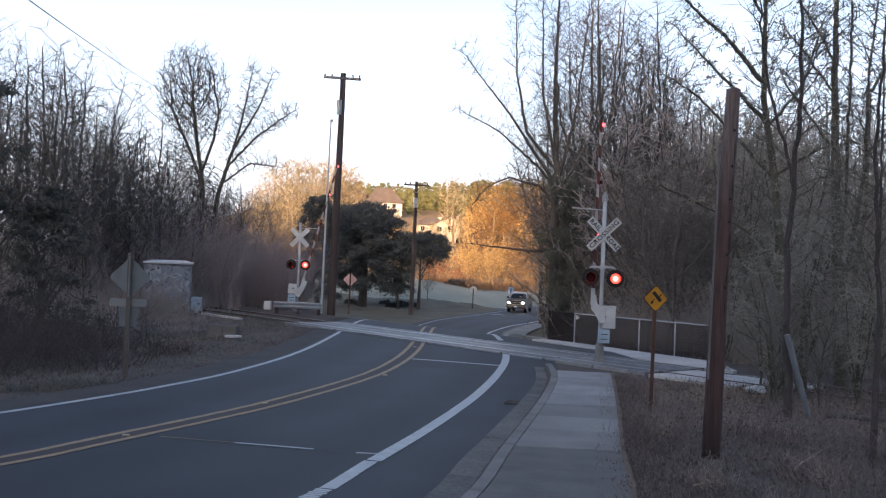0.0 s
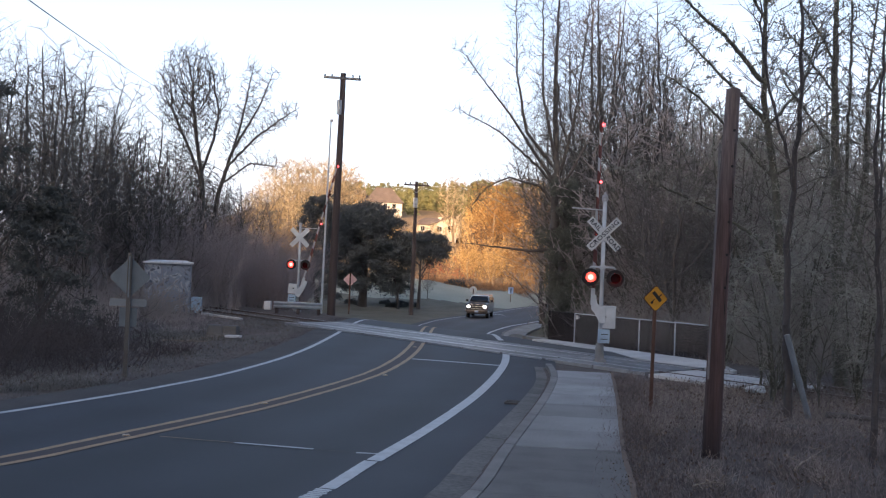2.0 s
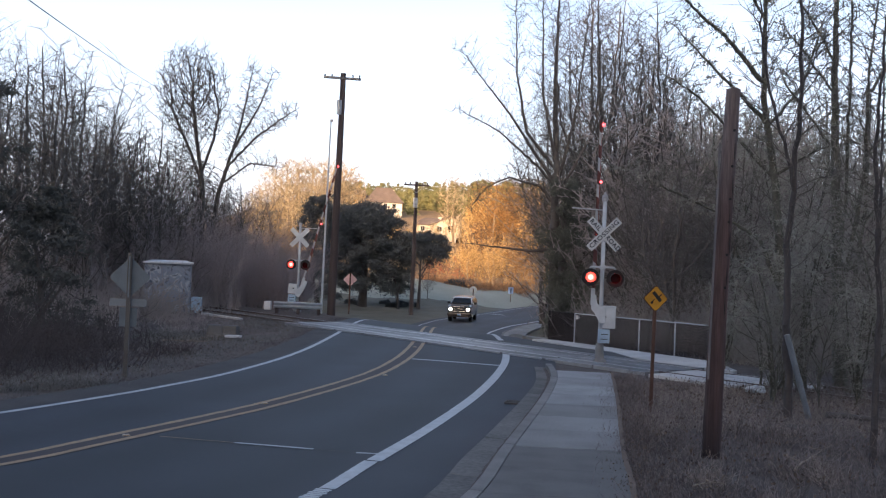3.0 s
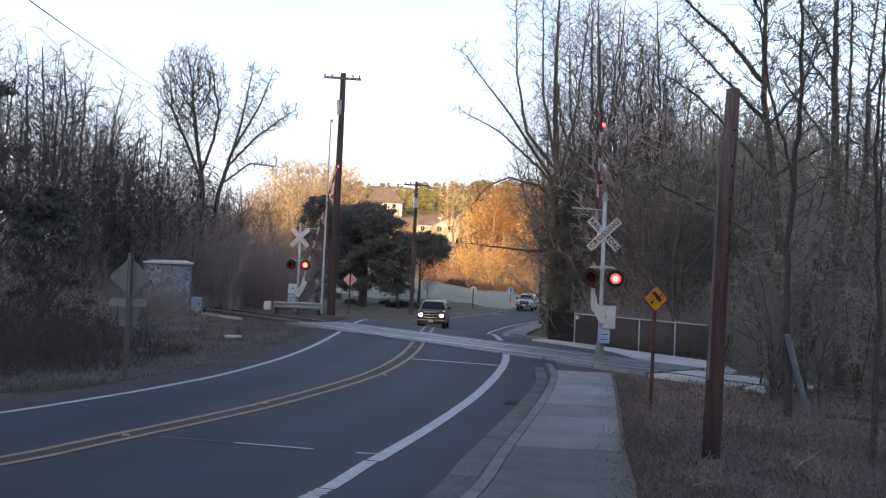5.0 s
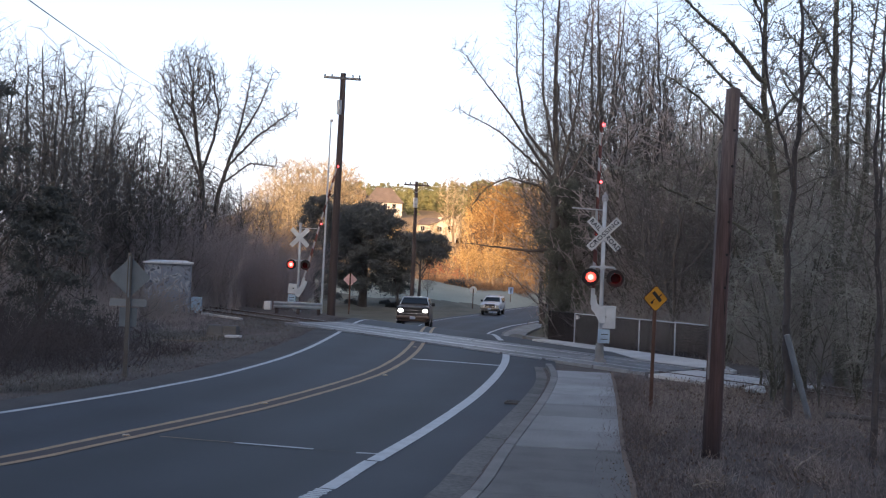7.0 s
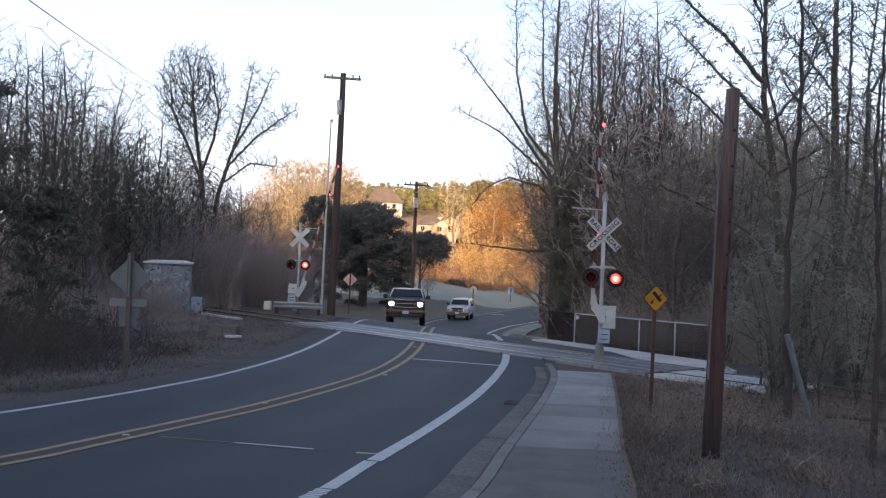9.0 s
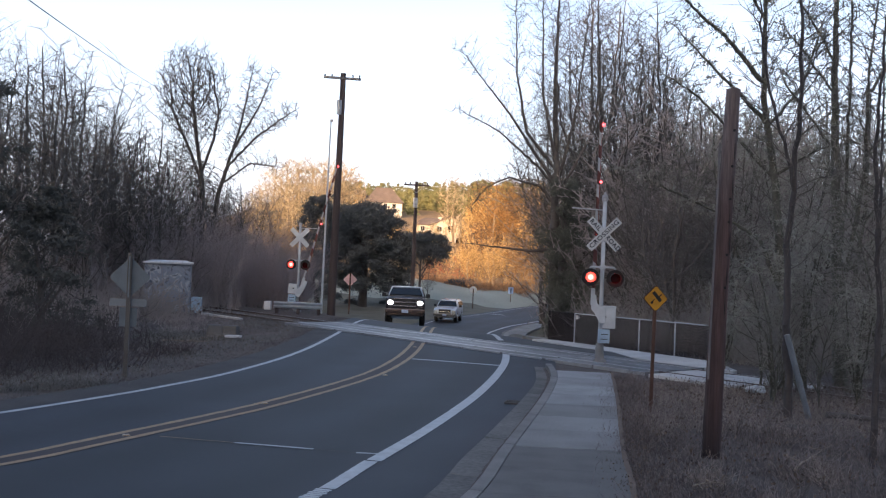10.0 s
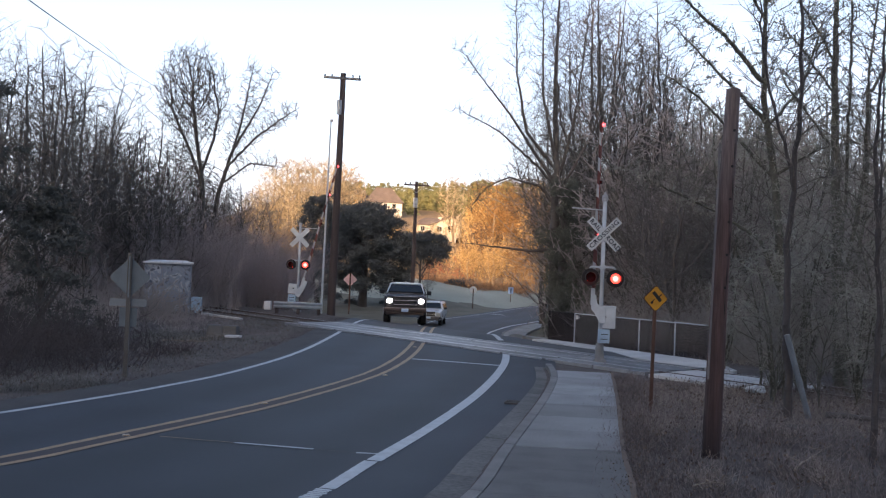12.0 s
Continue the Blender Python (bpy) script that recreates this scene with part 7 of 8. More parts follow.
def vehicle(name, label, paint, lower, trim, length, width, height, hood, lamp_z, lamps, bright_trim):
    car = empty(name, pose(0, 0, 0), label, "car")
    f_, r_, w = -length / 2, length / 2, width / 2
    zb = hood + 0.03
    st = [(f_, 0.52, w * 0.84, hood - 0.16, w * 0.88, hood - 0.10, w * 0.80), (f_ + 0.12, 0.40, w * 0.93, hood - 0.08, w * 0.97, hood - 0.03, w * 0.86),
          (f_ + 0.7, 0.38, w * 0.95, hood - 0.02, w, hood + 0.03, w * 0.88), (f_ + 1.35, 0.38, w * 0.95, zb, w, hood + 0.07, w * 0.88),
          (f_ + 2.05, 0.38, w * 0.95, zb + 0.02, w, height - 0.07, w * 0.76), (f_ + 2.5, 0.38, w * 0.95, zb + 0.02, w, height, w * 0.78),
          (r_ - 0.5, 0.38, w * 0.95, zb + 0.02, w, height, w * 0.78), (r_ - 0.12, 0.42, w * 0.93, zb, w * 0.97, height - 0.06, w * 0.74), (r_, 0.55, w * 0.86, zb - 0.1, w * 0.9, zb + 0.1, w * 0.78)]
    body = part("body", car_body(st), paint, car)
    gl = M["glass_dark"]
    y0, y1, zt_ = f_ + 1.42, f_ + 2.02, height - 0.14
    pane("windscreen", [(-w * 0.84, y0, hood + 0.13), (w * 0.84, y0, hood + 0.13), (w * 0.70, y1, zt_), (-w * 0.70, y1, zt_)], gl, car, (0, -1, 0.95), "dark windscreen", 0.06)
    for s_ in (-1, 1):
        for a, b in ((f_ + 2.1, f_ + 2.85), (f_ + 2.95, f_ + 3.75), (f_ + 3.85, r_ - 0.35)):
            lo, hi = w * 0.965, w * 0.845
            pane("side_window", [(s_ * lo, a, hood + 0.16), (s_ * lo, b, hood + 0.16), (s_ * hi, b - 0.03, height - 0.16), (s_ * hi, a + 0.06, height - 0.16)], gl, car, (s_, 0, 0.25), "dark side window")
    pane("rear_window", [(-w * 0.7, r_ - 0.04, hood + 0.2), (w * 0.7, r_ - 0.04, hood + 0.2), (w * 0.62, r_ - 0.13, height - 0.2), (-w * 0.62, r_ - 0.13, height - 0.2)], gl, car, (0, 1, 0.2))
    bm = bmesh.new()
    for a_, b_ in (((-w * 0.87, y0 - 0.03, hood + 0.10), (-w * 0.73, y1 + 0.02, zt_ + 0.04)), ((w * 0.87, y0 - 0.03, hood + 0.10), (w * 0.73, y1 + 0.02, zt_ + 0.04)), ((-w * 0.73, y1 + 0.02, zt_ + 0.04), (w * 0.73, y1 + 0.02, zt_ + 0.04))):
        add_tube(bm, (a_[0], a_[1] - 0.03, a_[2] + 0.03), (b_[0], b_[1] - 0.03, b_[2] + 0.03), 0.035, sides=8)
    part("windscreen_frame", bm, trim, car)
    bm = bmesh.new()
    add_box(bm, (w * 1.5, 0.9, 0.05), (0, f_ + 0.75, hood + 0.045), (2.2, 0, 0), bevel=0.02)
    part("bonnet", bm, paint, car)
    # front: grille with bars, lamps, bumper, plate
    bm = bmesh.new()
    add_box(bm, (w * 1.05, 0.06, 0.36), (0, f_ - 0.01, lamp_z + 0.02), bevel=0.02)
    grille = part("grille", bm, M["black"], car, "black grille")
    for z in ((lamp_z + 0.20, lamp_z + 0.02, lamp_z - 0.17) if bright_trim else (lamp_z,)):
        bm = bmesh.new()
        add_box(bm, (w * 1.12, 0.04, 0.045), (0, f_ - 0.045, z), bevel=0.008)
        part("grille_bar", bm, M["chrome"], grille)
    for s_ in (-1, 1):
        bm = bmesh.new()
        add_box(bm, (0.30, 0.10, 0.22), (s_ * 0.715, f_ + 0.0, lamp_z), (0, 0, s_ * 12), bevel=0.04)
        hl = part("headlamp", bm, M["dull_lamp"], car, "glass headlamp")
        if lamps:
            bm = bmesh.new()
            add_ball(bm, 0.13, (s_ * 0.715, f_ - 0.05, lamp_z), (1.1, 0.35, 0.85), 14)
            part("bulb", bm, M["headlamp"], hl, "glowing headlamp")
        bm = bmesh.new()
        add_box(bm, (0.22, 0.12, 0.2), (s_ * (w + 0.12), f_ + 1.75, hood + 0.16), bevel=0.04)
        add_box(bm, (0.16, 0.05, 0.05), (s_ * (w + 0.02), f_ + 1.77, hood + 0.10))
        part("mirror", bm, M["black"], car)
        bm = bmesh.new()
        add_box(bm, (0.06, 0.05, 0.22), (s_ * w * 0.86, r_ - 0.01, hood - 0.1), bevel=0.012)
        part("tail_lamp", bm, M["red"], car)
        bm = bmesh.new()
        add_tube(bm, (s_ * w * 0.62, f_ + 2.5, height + 0.05), (s_ * w * 0.62, r_ - 0.6, height + 0.05), 0.02, sides=8)
        for yy in (f_ + 2.6, r_ - 0.7):
            add_tube(bm, (s_ * w * 0.62, yy, height), (s_ * w * 0.62, yy, height + 0.05), 0.018, sides=8)
        part("roof_rail", bm, M["chrome"] if bright_trim else M["black"], car)
        for yy in (f_ + 0.98, r_ - 1.15):
            bm = bmesh.new()
            for k in range(9):
                a0, a1 = math.pi * k / 9, math.pi * (k + 1) / 9
                q = [(s_ * (w + 0.012), yy + rr * math.cos(a), 0.42 + rr * math.sin(a)) for rr, a in ((0.52, a0), (0.52, a1), (0.40, a1), (0.40, a0))]
                bm.faces.new([bm.verts.new(p) for p in q])
            bmesh.ops.solidify(bm, geom=list(bm.faces), thickness=0.05)
            part("wheel_arch", bm, lower, car)
            wheel(car, s_ * (w - 0.14), yy, 0.40, 0.27)
    bm = bmesh.new()
    add_box(bm, (width * 0.99, 0.24, 0.2), (0, f_ + 0.02, 0.62), bevel=0.05)
    add_box(bm, (width * 0.86, 0.2, 0.14), (0, f_ + 0.06, 0.47), bevel=0.04)
    bumper = part("bumper", bm, lower, car)
    bm = bmesh.new()
    add_box(bm, (0.32, 0.02, 0.15), (0, f_ - 0.10, 0.60), bevel=0.004)
    plate = part("number_plate", bm, M["plate"], bumper, "pale number plate")
    bm = bmesh.new()
    add_box(bm, (width * 0.95, 0.2, 0.2), (0, r_ - 0.02, 0.58), bevel=0.05)
    part("rear_bumper", bm, lower, car)
    return car


def car_paint(name, color, flake):
    m = mat(name, color, flake, rough=0.28, metal=0.25, scale=1.5, fine=70, bump=0.0)
    m.node_tree.nodes["Principled BSDF"].inputs["Coat Weight"].default_value = 0.6
    return m


suv = vehicle("suv", "large dark grey-brown off-road car with tan bumper and lit headlamps", car_paint("brown_grey", (0.052, 0.047, 0.05), (0.035, 0.032, 0.034)),
              car_paint("bumper_brown", (0.085, 0.062, 0.053), (0.06, 0.044, 0.038)), M["silver"], 5.3, 1.98, 1.98, 1.33, 1.02, True, True)
white_car = vehicle("white_car", "white off-road car with dark bumper and unlit headlamps", car_paint("car_white", (0.50, 0.58, 0.70), (0.43, 0.50, 0.60)),
                    car_paint("bumper_grey", (0.10, 0.105, 0.115), (0.07, 0.072, 0.08)), M["white"], 4.7, 1.84, 1.74, 1.12, 0.84, False, False)

# ---- houses on the far slope ----
M.update(
    roof_tile=mat("roof_tile", (0.20, 0.155, 0.135), (0.11, 0.085, 0.075), rough=0.85, scale=0.8, fine=14, bump=0.4),
    siding=mat("siding", (0.60, 0.53, 0.44), (0.48, 0.42, 0.34), rough=0.8, scale=0.6, fine=12, bump=0.15),
    pale_siding=mat("pale_siding", (0.74, 0.70, 0.64), (0.6, 0.56, 0.5), rough=0.8, scale=0.6, fine=12, bump=0.15),
)


def house(x, y, z, turn, w, d, wall, roof, gable, label, material, windows):
    """A gabled house: walls, overhanging roof, windows with frames, chimney."""
    ob = empty("house", pose(x, y, z, 0, 0, turn), label, "house", "houses on the slope")
    bm = bmesh.new()
    add_box(bm, (w, d, wall + 3), (0, 0, wall / 2 - 1.5))
    for s_ in (-1, 1):
        add_plate(bm, [(-w / 2, 0), (w / 2, 0), (0, roof * 0.96)] if gable else [(-w / 2, 0), (w / 2, 0), (w * 0.2, 0.1), (-w * 0.2, 0.1)], 0.12, Matrix.Translation((0, s_ * (d / 2 - 0.06), wall)))
    part("wall", bm, material, ob)
    bm = bmesh.new()
    o = 0.5
    ridge = [(0, -d / 2 - o), (0, d / 2 + o)] if gable else [(-w * 0.22, 0), (w * 0.22, 0)]
    c = [(-w / 2 - o, -d / 2 - o), (w / 2 + o, -d / 2 - o), (w / 2 + o, d / 2 + o), (-w / 2 - o, d / 2 + o)]
    v = [bm.verts.new((*p, wall - 0.12)) for p in c] + [bm.verts.new((*p, wall + roof)) for p in ridge]
    quads = [(0, 3, 5, 4), (1, 4, 5, 2)] if gable else [(0, 1, 5, 4), (2, 3, 4, 5), (1, 2, 5), (3, 0, 4)]
    for q in quads:
        bm.faces.new([v[i] for i in q])
    bmesh.ops.recalc_face_normals(bm, faces=bm.faces)
    bmesh.ops.solidify(bm, geom=list(bm.faces), thickness=0.22)
    rf = part("roof", bm, M["roof_tile"], ob, "brown tiled roof")
    bm = bmesh.new()
    add_box(bm, (0.9, 0.8, 1.6), (w * 0.28, d * 0.1, wall + roof * 0.75), bevel=0.04)
    part("chimney", bm, material, rf)
    for wx, wz, ww, wh in windows:
        bm = bmesh.new()
        for px, pz, sx, sz in ((0, wh / 2, ww + 0.24, 0.14), (0, -wh / 2, ww + 0.24, 0.14), (-ww / 2, 0, 0.12, wh), (ww / 2, 0, 0.12, wh), (0, 0, 0.06, wh)):
            add_box(bm, (sx, 0.12, sz), (wx + px, -d / 2 - 0.05, wz + pz))
        fr = part("window", bm, M["white"], ob, "white window frame")
        bm = bmesh.new()
        add_box(bm, (ww, 0.04, wh), (wx, -d / 2 - 0.02, wz))
        part("pane", bm, M["glass_dark"], fr)
    return ob


house(-21.3, 332, 17.2, 10, 12, 10, 5.4, 5.2, False, "large pale house with a steep brown hipped roof", M["pale_siding"], ((-3, 4.2, 1.3, 1.5), (0.2, 4.2, 1.3, 1.5), (3.2, 4.2, 1.3, 1.5), (-2.5, 1.6, 1.6, 1.6), (2.5, 1.6, 1.6, 1.6)))
house(-30.0, 326, 17.0, -24, 8, 8, 5.0, 4.6, True, "narrow gabled house with brown roof beside larger houses", M["siding"], ((0, 4.0, 1.2, 1.4), (0, 1.4, 1.4, 1.5)))
house(1.2, 240, 6.9, 7, 8.4, 8, 5.3, 2.2, True, "cream gabled house with a bay front among bare trees", M["siding"], ((-2.8, 4.0, 1.2, 1.5), (0, 4.1, 1.5, 1.7), (2.8, 4.0, 1.2, 1.5), (-2.4, 1.3, 1.6, 1.5), (2.2, 1.3, 1.8, 1.6)))
house(-3.6, 264, 8.2, -6, 8.5, 7, 4.8, 1.9, False, "cream house with brown roof behind garden trees", M["siding"], ((-1.8, 3.6, 1.2, 1.4), (1.8, 3.6, 1.2, 1.4), (-1.8, 1.2, 1.4, 1.5), (1.8, 1.2, 1.4, 1.5)))


M["brush"] = mat("brush", (0.46, 0.25, 0.12), (0.20, 0.11, 0.065), rough=0.95, scale=0.3, fine=3, bump=0.0, per_island=0.6)

# ---- evergreens ----
def spray(rng, lobes, count, size, flat=0.3, soft=False):
    """Leaf quads filling uneven lobes: rows of (x, y, z, rx, ry, rz); most lie near the surface."""
    lob = np.array(lobes, float)
    pick = rng.randint(0, len(lob), count)
    d = rng.normal(0, 1, (count, 3))
    d /= np.linalg.norm(d, axis=1, keepdims=True)
    r = rng.uniform(0.35, 1.0, (count, 1)) ** 0.45 * (1 + 0.18 * np.sin(d[:, 0:1] * 9 + pick[:, None]) * np.cos(d[:, 2:3] * 7))
    if soft:   # thins out from the middle, with sprays that hang
        r = np.abs(rng.normal(0, 0.62, (count, 1)))
        d[:, 2] -= 0.25 * r[:, 0]
    return leaf_quads(rng, lob[pick, 0:3] + d * r * lob[pick, 3:6], size, flat)


def evergreen_lobes(rng, span, low, high, n_):
    """Many small uneven lobes inside a rough dome."""
    out = []
    for k in range(n_):
        a, h = rng.uniform(0, 6.28), rng.uniform(0, 1) ** 0.8
        reach = span * math.sqrt(max(0.05, 1 - (h * 1.05 - 0.25) ** 2)) * rng.uniform(0.3, 1.0)
        s = rng.uniform(0.45, 1.2) * span * 0.2
        out.append((reach * math.cos(a), reach * math.sin(a), low + (high - low) * h, s, s, s * rng.uniform(0.55, 0.85)))
    return out


rng = np.random.RandomState(77)
oak = empty("evergreen_tree", pose(-7.6, 93, -2.0), "dense dark evergreen tree with a rounded crown", "tree")
wood, tw = grow(rng, height=8.0, radius=0.5, kids=(9, 5), reach=(0.5, 0.4), up=(0.02, 0.05), first=(0.3, 0.2), wobble=0.06)
link_mesh("trunk", fast_mesh("trunk", *prisms(np.concatenate([wood, tw]), 7)), M["dark_bark"], oak)
lobes = evergreen_lobes(rng, 4.5, 1.9, 10.0, 460) + [(rng.normal(0, 1.5), rng.normal(0.6, 0.8), rng.uniform(2.6, 8.2), 1.1, 1.0, 0.9) for k in range(40)]
lobes += [(rng.uniform(2.2, 5.0), rng.normal(0, 0.8), rng.uniform(5.2, 6.8), 0.8, 0.8, 0.5) for k in range(26)]   # a bough reaching out
link_mesh("crown", fast_mesh("crown", *spray(rng, lobes, 165000, 0.09, 0.42, True)), M["needle"], oak)
side = empty("evergreen_tree", pose(-11.3, 88, -1.9), "dark evergreen tree behind the tall utility pole", "tree")
wood, tw = grow(rng, height=6.0, radius=0.25, kids=(7, 4), reach=(0.45, 0.4), up=(0.02, 0.05), first=(0.2, 0.2), wobble=0.06)
link_mesh("trunk", fast_mesh("trunk", *prisms(np.concatenate([wood, tw]), 7)), M["dark_bark"], side)
link_mesh("crown", fast_mesh("crown", *spray(rng, evergreen_lobes(rng, 2.6, 0.8, 10.4, 150), 60000, 0.1, 0.38, True)), M["needle"], side)
for bx, by, bs in ((2.6, 127, 1.5), (1.2, 126, 1.1), (4.0, 128, 0.9), (-4.2, 95.5, 0.9), (-2.9, 96.5, 0.7), (-8.6, 96, 1.0), (-5.4, 97.5, 0.8)):
    ob = empty("low_shrub", pose(bx, by, float(level(bx, by)) - 0.05), "low dark evergreen shrub on the field edge", "shrub", "low shrubs")
    wood, tw = grow(rng, height=bs * 0.8, radius=0.05, kids=(8, 4), reach=(0.6, 0.5), up=(0.02, 0.05), first=(0.05, 0.2), wobble=0.1)
    link_mesh("stem", fast_mesh("stem", *prisms(np.concatenate([wood, tw]), 4)), M["bark"], ob)
    link_mesh("foliage", fast_mesh("foliage", *spray(rng, [(rng.normal(0, 0.45) * bs, rng.normal(0, 0.3) * bs, rng.uniform(0.1, 0.6) * bs, 0.4 * bs, 0.35 * bs, 0.3 * bs) for k in range(14)], 2600, 0.08, 0.4)), M["needle"], ob)
sapling = empty("evergreen_tree", pose(-4.1, 92, -1.9), "small dark evergreen sapling on a thin trunk", "tree")
wood, tw = grow(rng, height=3.4, radius=0.14, kids=(7, 4), reach=(0.5, 0.4), up=(0.02, 0.02), first=(0.4, 0.2), wobble=0.07)
link_mesh("trunk", fast_mesh("trunk", *prisms(np.concatenate([wood, tw]), 6)), M["dark_bark"], sapling)
lobes = [(rng.normal(0.1, 0.75), rng.normal(0, 0.5), rng.uniform(1.7, 4.2), 0.5, 0.5, 0.42) for k in range(26)]
link_mesh("crown", fast_mesh("crown", *spray(rng, lobes, 9000, 0.09, 0.4, True)), M["needle"], sapling)
droop = empty("evergreen_tree", pose(-2.1, 91, -1.75), "small dark evergreen tree with drooping boughs", "tree")
wood, tw = grow(rng, height=5.8, radius=0.2, kids=(7, 4), reach=(0.5, 0.4), up=(0.02, -0.02), first=(0.4, 0.2), wobble=0.07)
link_mesh("trunk", fast_mesh("trunk", *prisms(np.concatenate([wood, tw]), 7)), M["dark_bark"], droop)
lobes = [(2.7 * math.cos(k * 2.4) * (k / 60) ** 0.5, 1.5 * math.sin(k * 2.4) * (k / 60) ** 0.5, 5.9 + rng.uniform(-1.7, 1.4) * (1 - 0.5 * k / 60), rng.uniform(0.5, 0.9), 0.7, rng.uniform(0.4, 0.75)) for k in range(60)]
link_mesh("crown", fast_mesh("crown", *spray(rng, lobes, 42000, 0.09, 0.4, True)), M["needle"], droop)


ivy_tree = empty("ivy_tree", pose(6.7, 54.5, -1.2), "old tree trunk cloaked in dark green ivy", "tree")
wood, tw = grow(rng, height=9.0, radius=0.34, kids=(8, 4), reach=(0.3, 0.4), up=(0.02, 0.05), first=(0.3, 0.2), wobble=0.04)
link_mesh("trunk", fast_mesh("trunk", *prisms(np.concatenate([wood, tw]), 7)), M["bark"], ivy_tree)
lobes = []
for k in range(44):
    h_ = rng.uniform(0.3, 8.6)
    w_ = 0.5 + 0.9 * math.sin(math.pi * min(1, h_ / 9.8)) ** 0.7
    lobes.append((rng.normal(0, 0.5) * w_ + 0.3, rng.normal(0, 0.5) * w_, h_, rng.uniform(0.35, 0.7), 0.5, rng.uniform(0.35, 0.8)))
for k in range(26):
    lobes.append((rng.uniform(-0.5, 1.9), rng.uniform(-2.0, 1.0), rng.uniform(0.2, 3.4), rng.uniform(0.35, 0.6), 0.5, rng.uniform(0.35, 0.6)))
link_mesh("ivy", fast_mesh("ivy", *spray(rng, lobes, 52000, 0.05, 0.5)), M["ivy"], ivy_tree, "dark ivy leaves")


def conifer_mesh(seed, height, span, rows_, size):
    """Whorls of drooping sprays round a straight stem."""
    r_ = np.random.RandomState(seed)
    c = []
    for k in range(rows_):
        t = (k + r_.uniform(0, 1)) / rows_
        z = height * (0.05 + 0.95 * t)
        reach = span * (1 - t) ** 0.8 * r_.uniform(0.7, 1.1) + 0.1
        for a in np.linspace(0, 6.28, 9, endpoint=False) + r_.uniform(0, 1):
            n_ = max(3, int(reach / size * 3.2))
            s_ = r_.uniform(0.6, 1.1) * reach * np.linspace(0.1, 1, n_)
            c.append(np.column_stack([s_ * math.cos(a), s_ * math.sin(a), z - 0.22 * s_ ** 1.3 / max(0.5, span) + r_.normal(0, 0.05, n_)]) + r_.normal(0, size * 0.35, (n_, 3)))
    return fast_mesh("crown", *leaf_quads(r_, np.concatenate(c), size, 0.35))


stem = fast_mesh("trunk", *prisms([(0, 0, 0, 0, 0, 4.8, 0.16, 0.1), (0, 0, 4.8, 0, 0, 9.4, 0.1, 0.02)], 8))
stem.materials.append(M["bark"])
hill = [conifer_mesh(7, 9.8, 2.0, 12, 0.5), conifer_mesh(8, 9.8, 1.7, 12, 0.5), conifer_mesh(9, 9.8, 2.4, 11, 0.55)]
for me in hill:
    me.materials.append(M["hill_needle"])


def conifer(me, x, y, scale, label, group, z=None, wide=1.0):
    z = float(level(x, y)) - 0.1 if z is None else z
    ob = empty("conifer", Matrix.Translation((x, y, z)) @ Euler((0, 0, x * 7.3)).to_matrix().to_4x4() @ Matrix.Diagonal((scale * wide, scale * wide, scale, 1)), label, "conifer", group)
    link_mesh("trunk", stem, [], ob)
    link_mesh("crown", me, [], ob)


for x, y, top, span in ((-13.3, 27.5, 7.7, 2.4), (-17.2, 30.0, 9.4, 3.0), (-11.8, 28.6, 4.6, 2.0), (-20.5, 31, 9.0, 2.8)):
    ob = empty("evergreen_shrub", pose(x, y, -0.1), "dark shapeless evergreen in the roadside thicket", "evergreen", "roadside evergreens")
    wood, tw = grow(rng, height=top * 0.8, radius=0.14, kids=(12, 5), reach=(0.4, 0.4), up=(0.0, 0.02), first=(0.1, 0.2), wobble=0.06)
    link_mesh("trunk", fast_mesh("trunk", *prisms(np.concatenate([wood, tw]), 5)), M["bark"], ob)
    lobes = []
    for k in range(70):
        h_ = rng.uniform(0.05, 1.0)
        reach_ = span * (1.05 - h_) ** 0.6 * rng.uniform(0.2, 1.0)
        a_ = rng.uniform(0, 6.28)
        lobes.append((reach_ * math.cos(a_), reach_ * math.sin(a_), top * h_, rng.uniform(0.3, 0.8), rng.uniform(0.3, 0.8), rng.uniform(0.15, 0.4)))
    link_mesh("crown", fast_mesh("crown", *spray(rng, lobes, 10000, 0.085, 0.25, True)), M["pine"], ob)
r_ = random.Random(17)
for k in range(125):
    y = r_.uniform(395, 440) if k > 45 else r_.uniform(350, 395)
    x = (-0.108 + 0.225 * ((k * 0.618) % 1.0)) * y
    top = 2.75 + (0.083 + 0.004 * math.sin(x * 0.06) + r_.uniform(-0.004, 0.003)) * y
    size = min(1.6, max(0.6, (top - float(level(x, y))) / 9.8)) if k > 45 else r_.uniform(0.8, 1.15)
    conifer(hill[k % 3], x, y, size, "sunlit conifer on the far hillside", "hillside conifers", z=float(level(x, y)) - 0.3, wide=1.35)


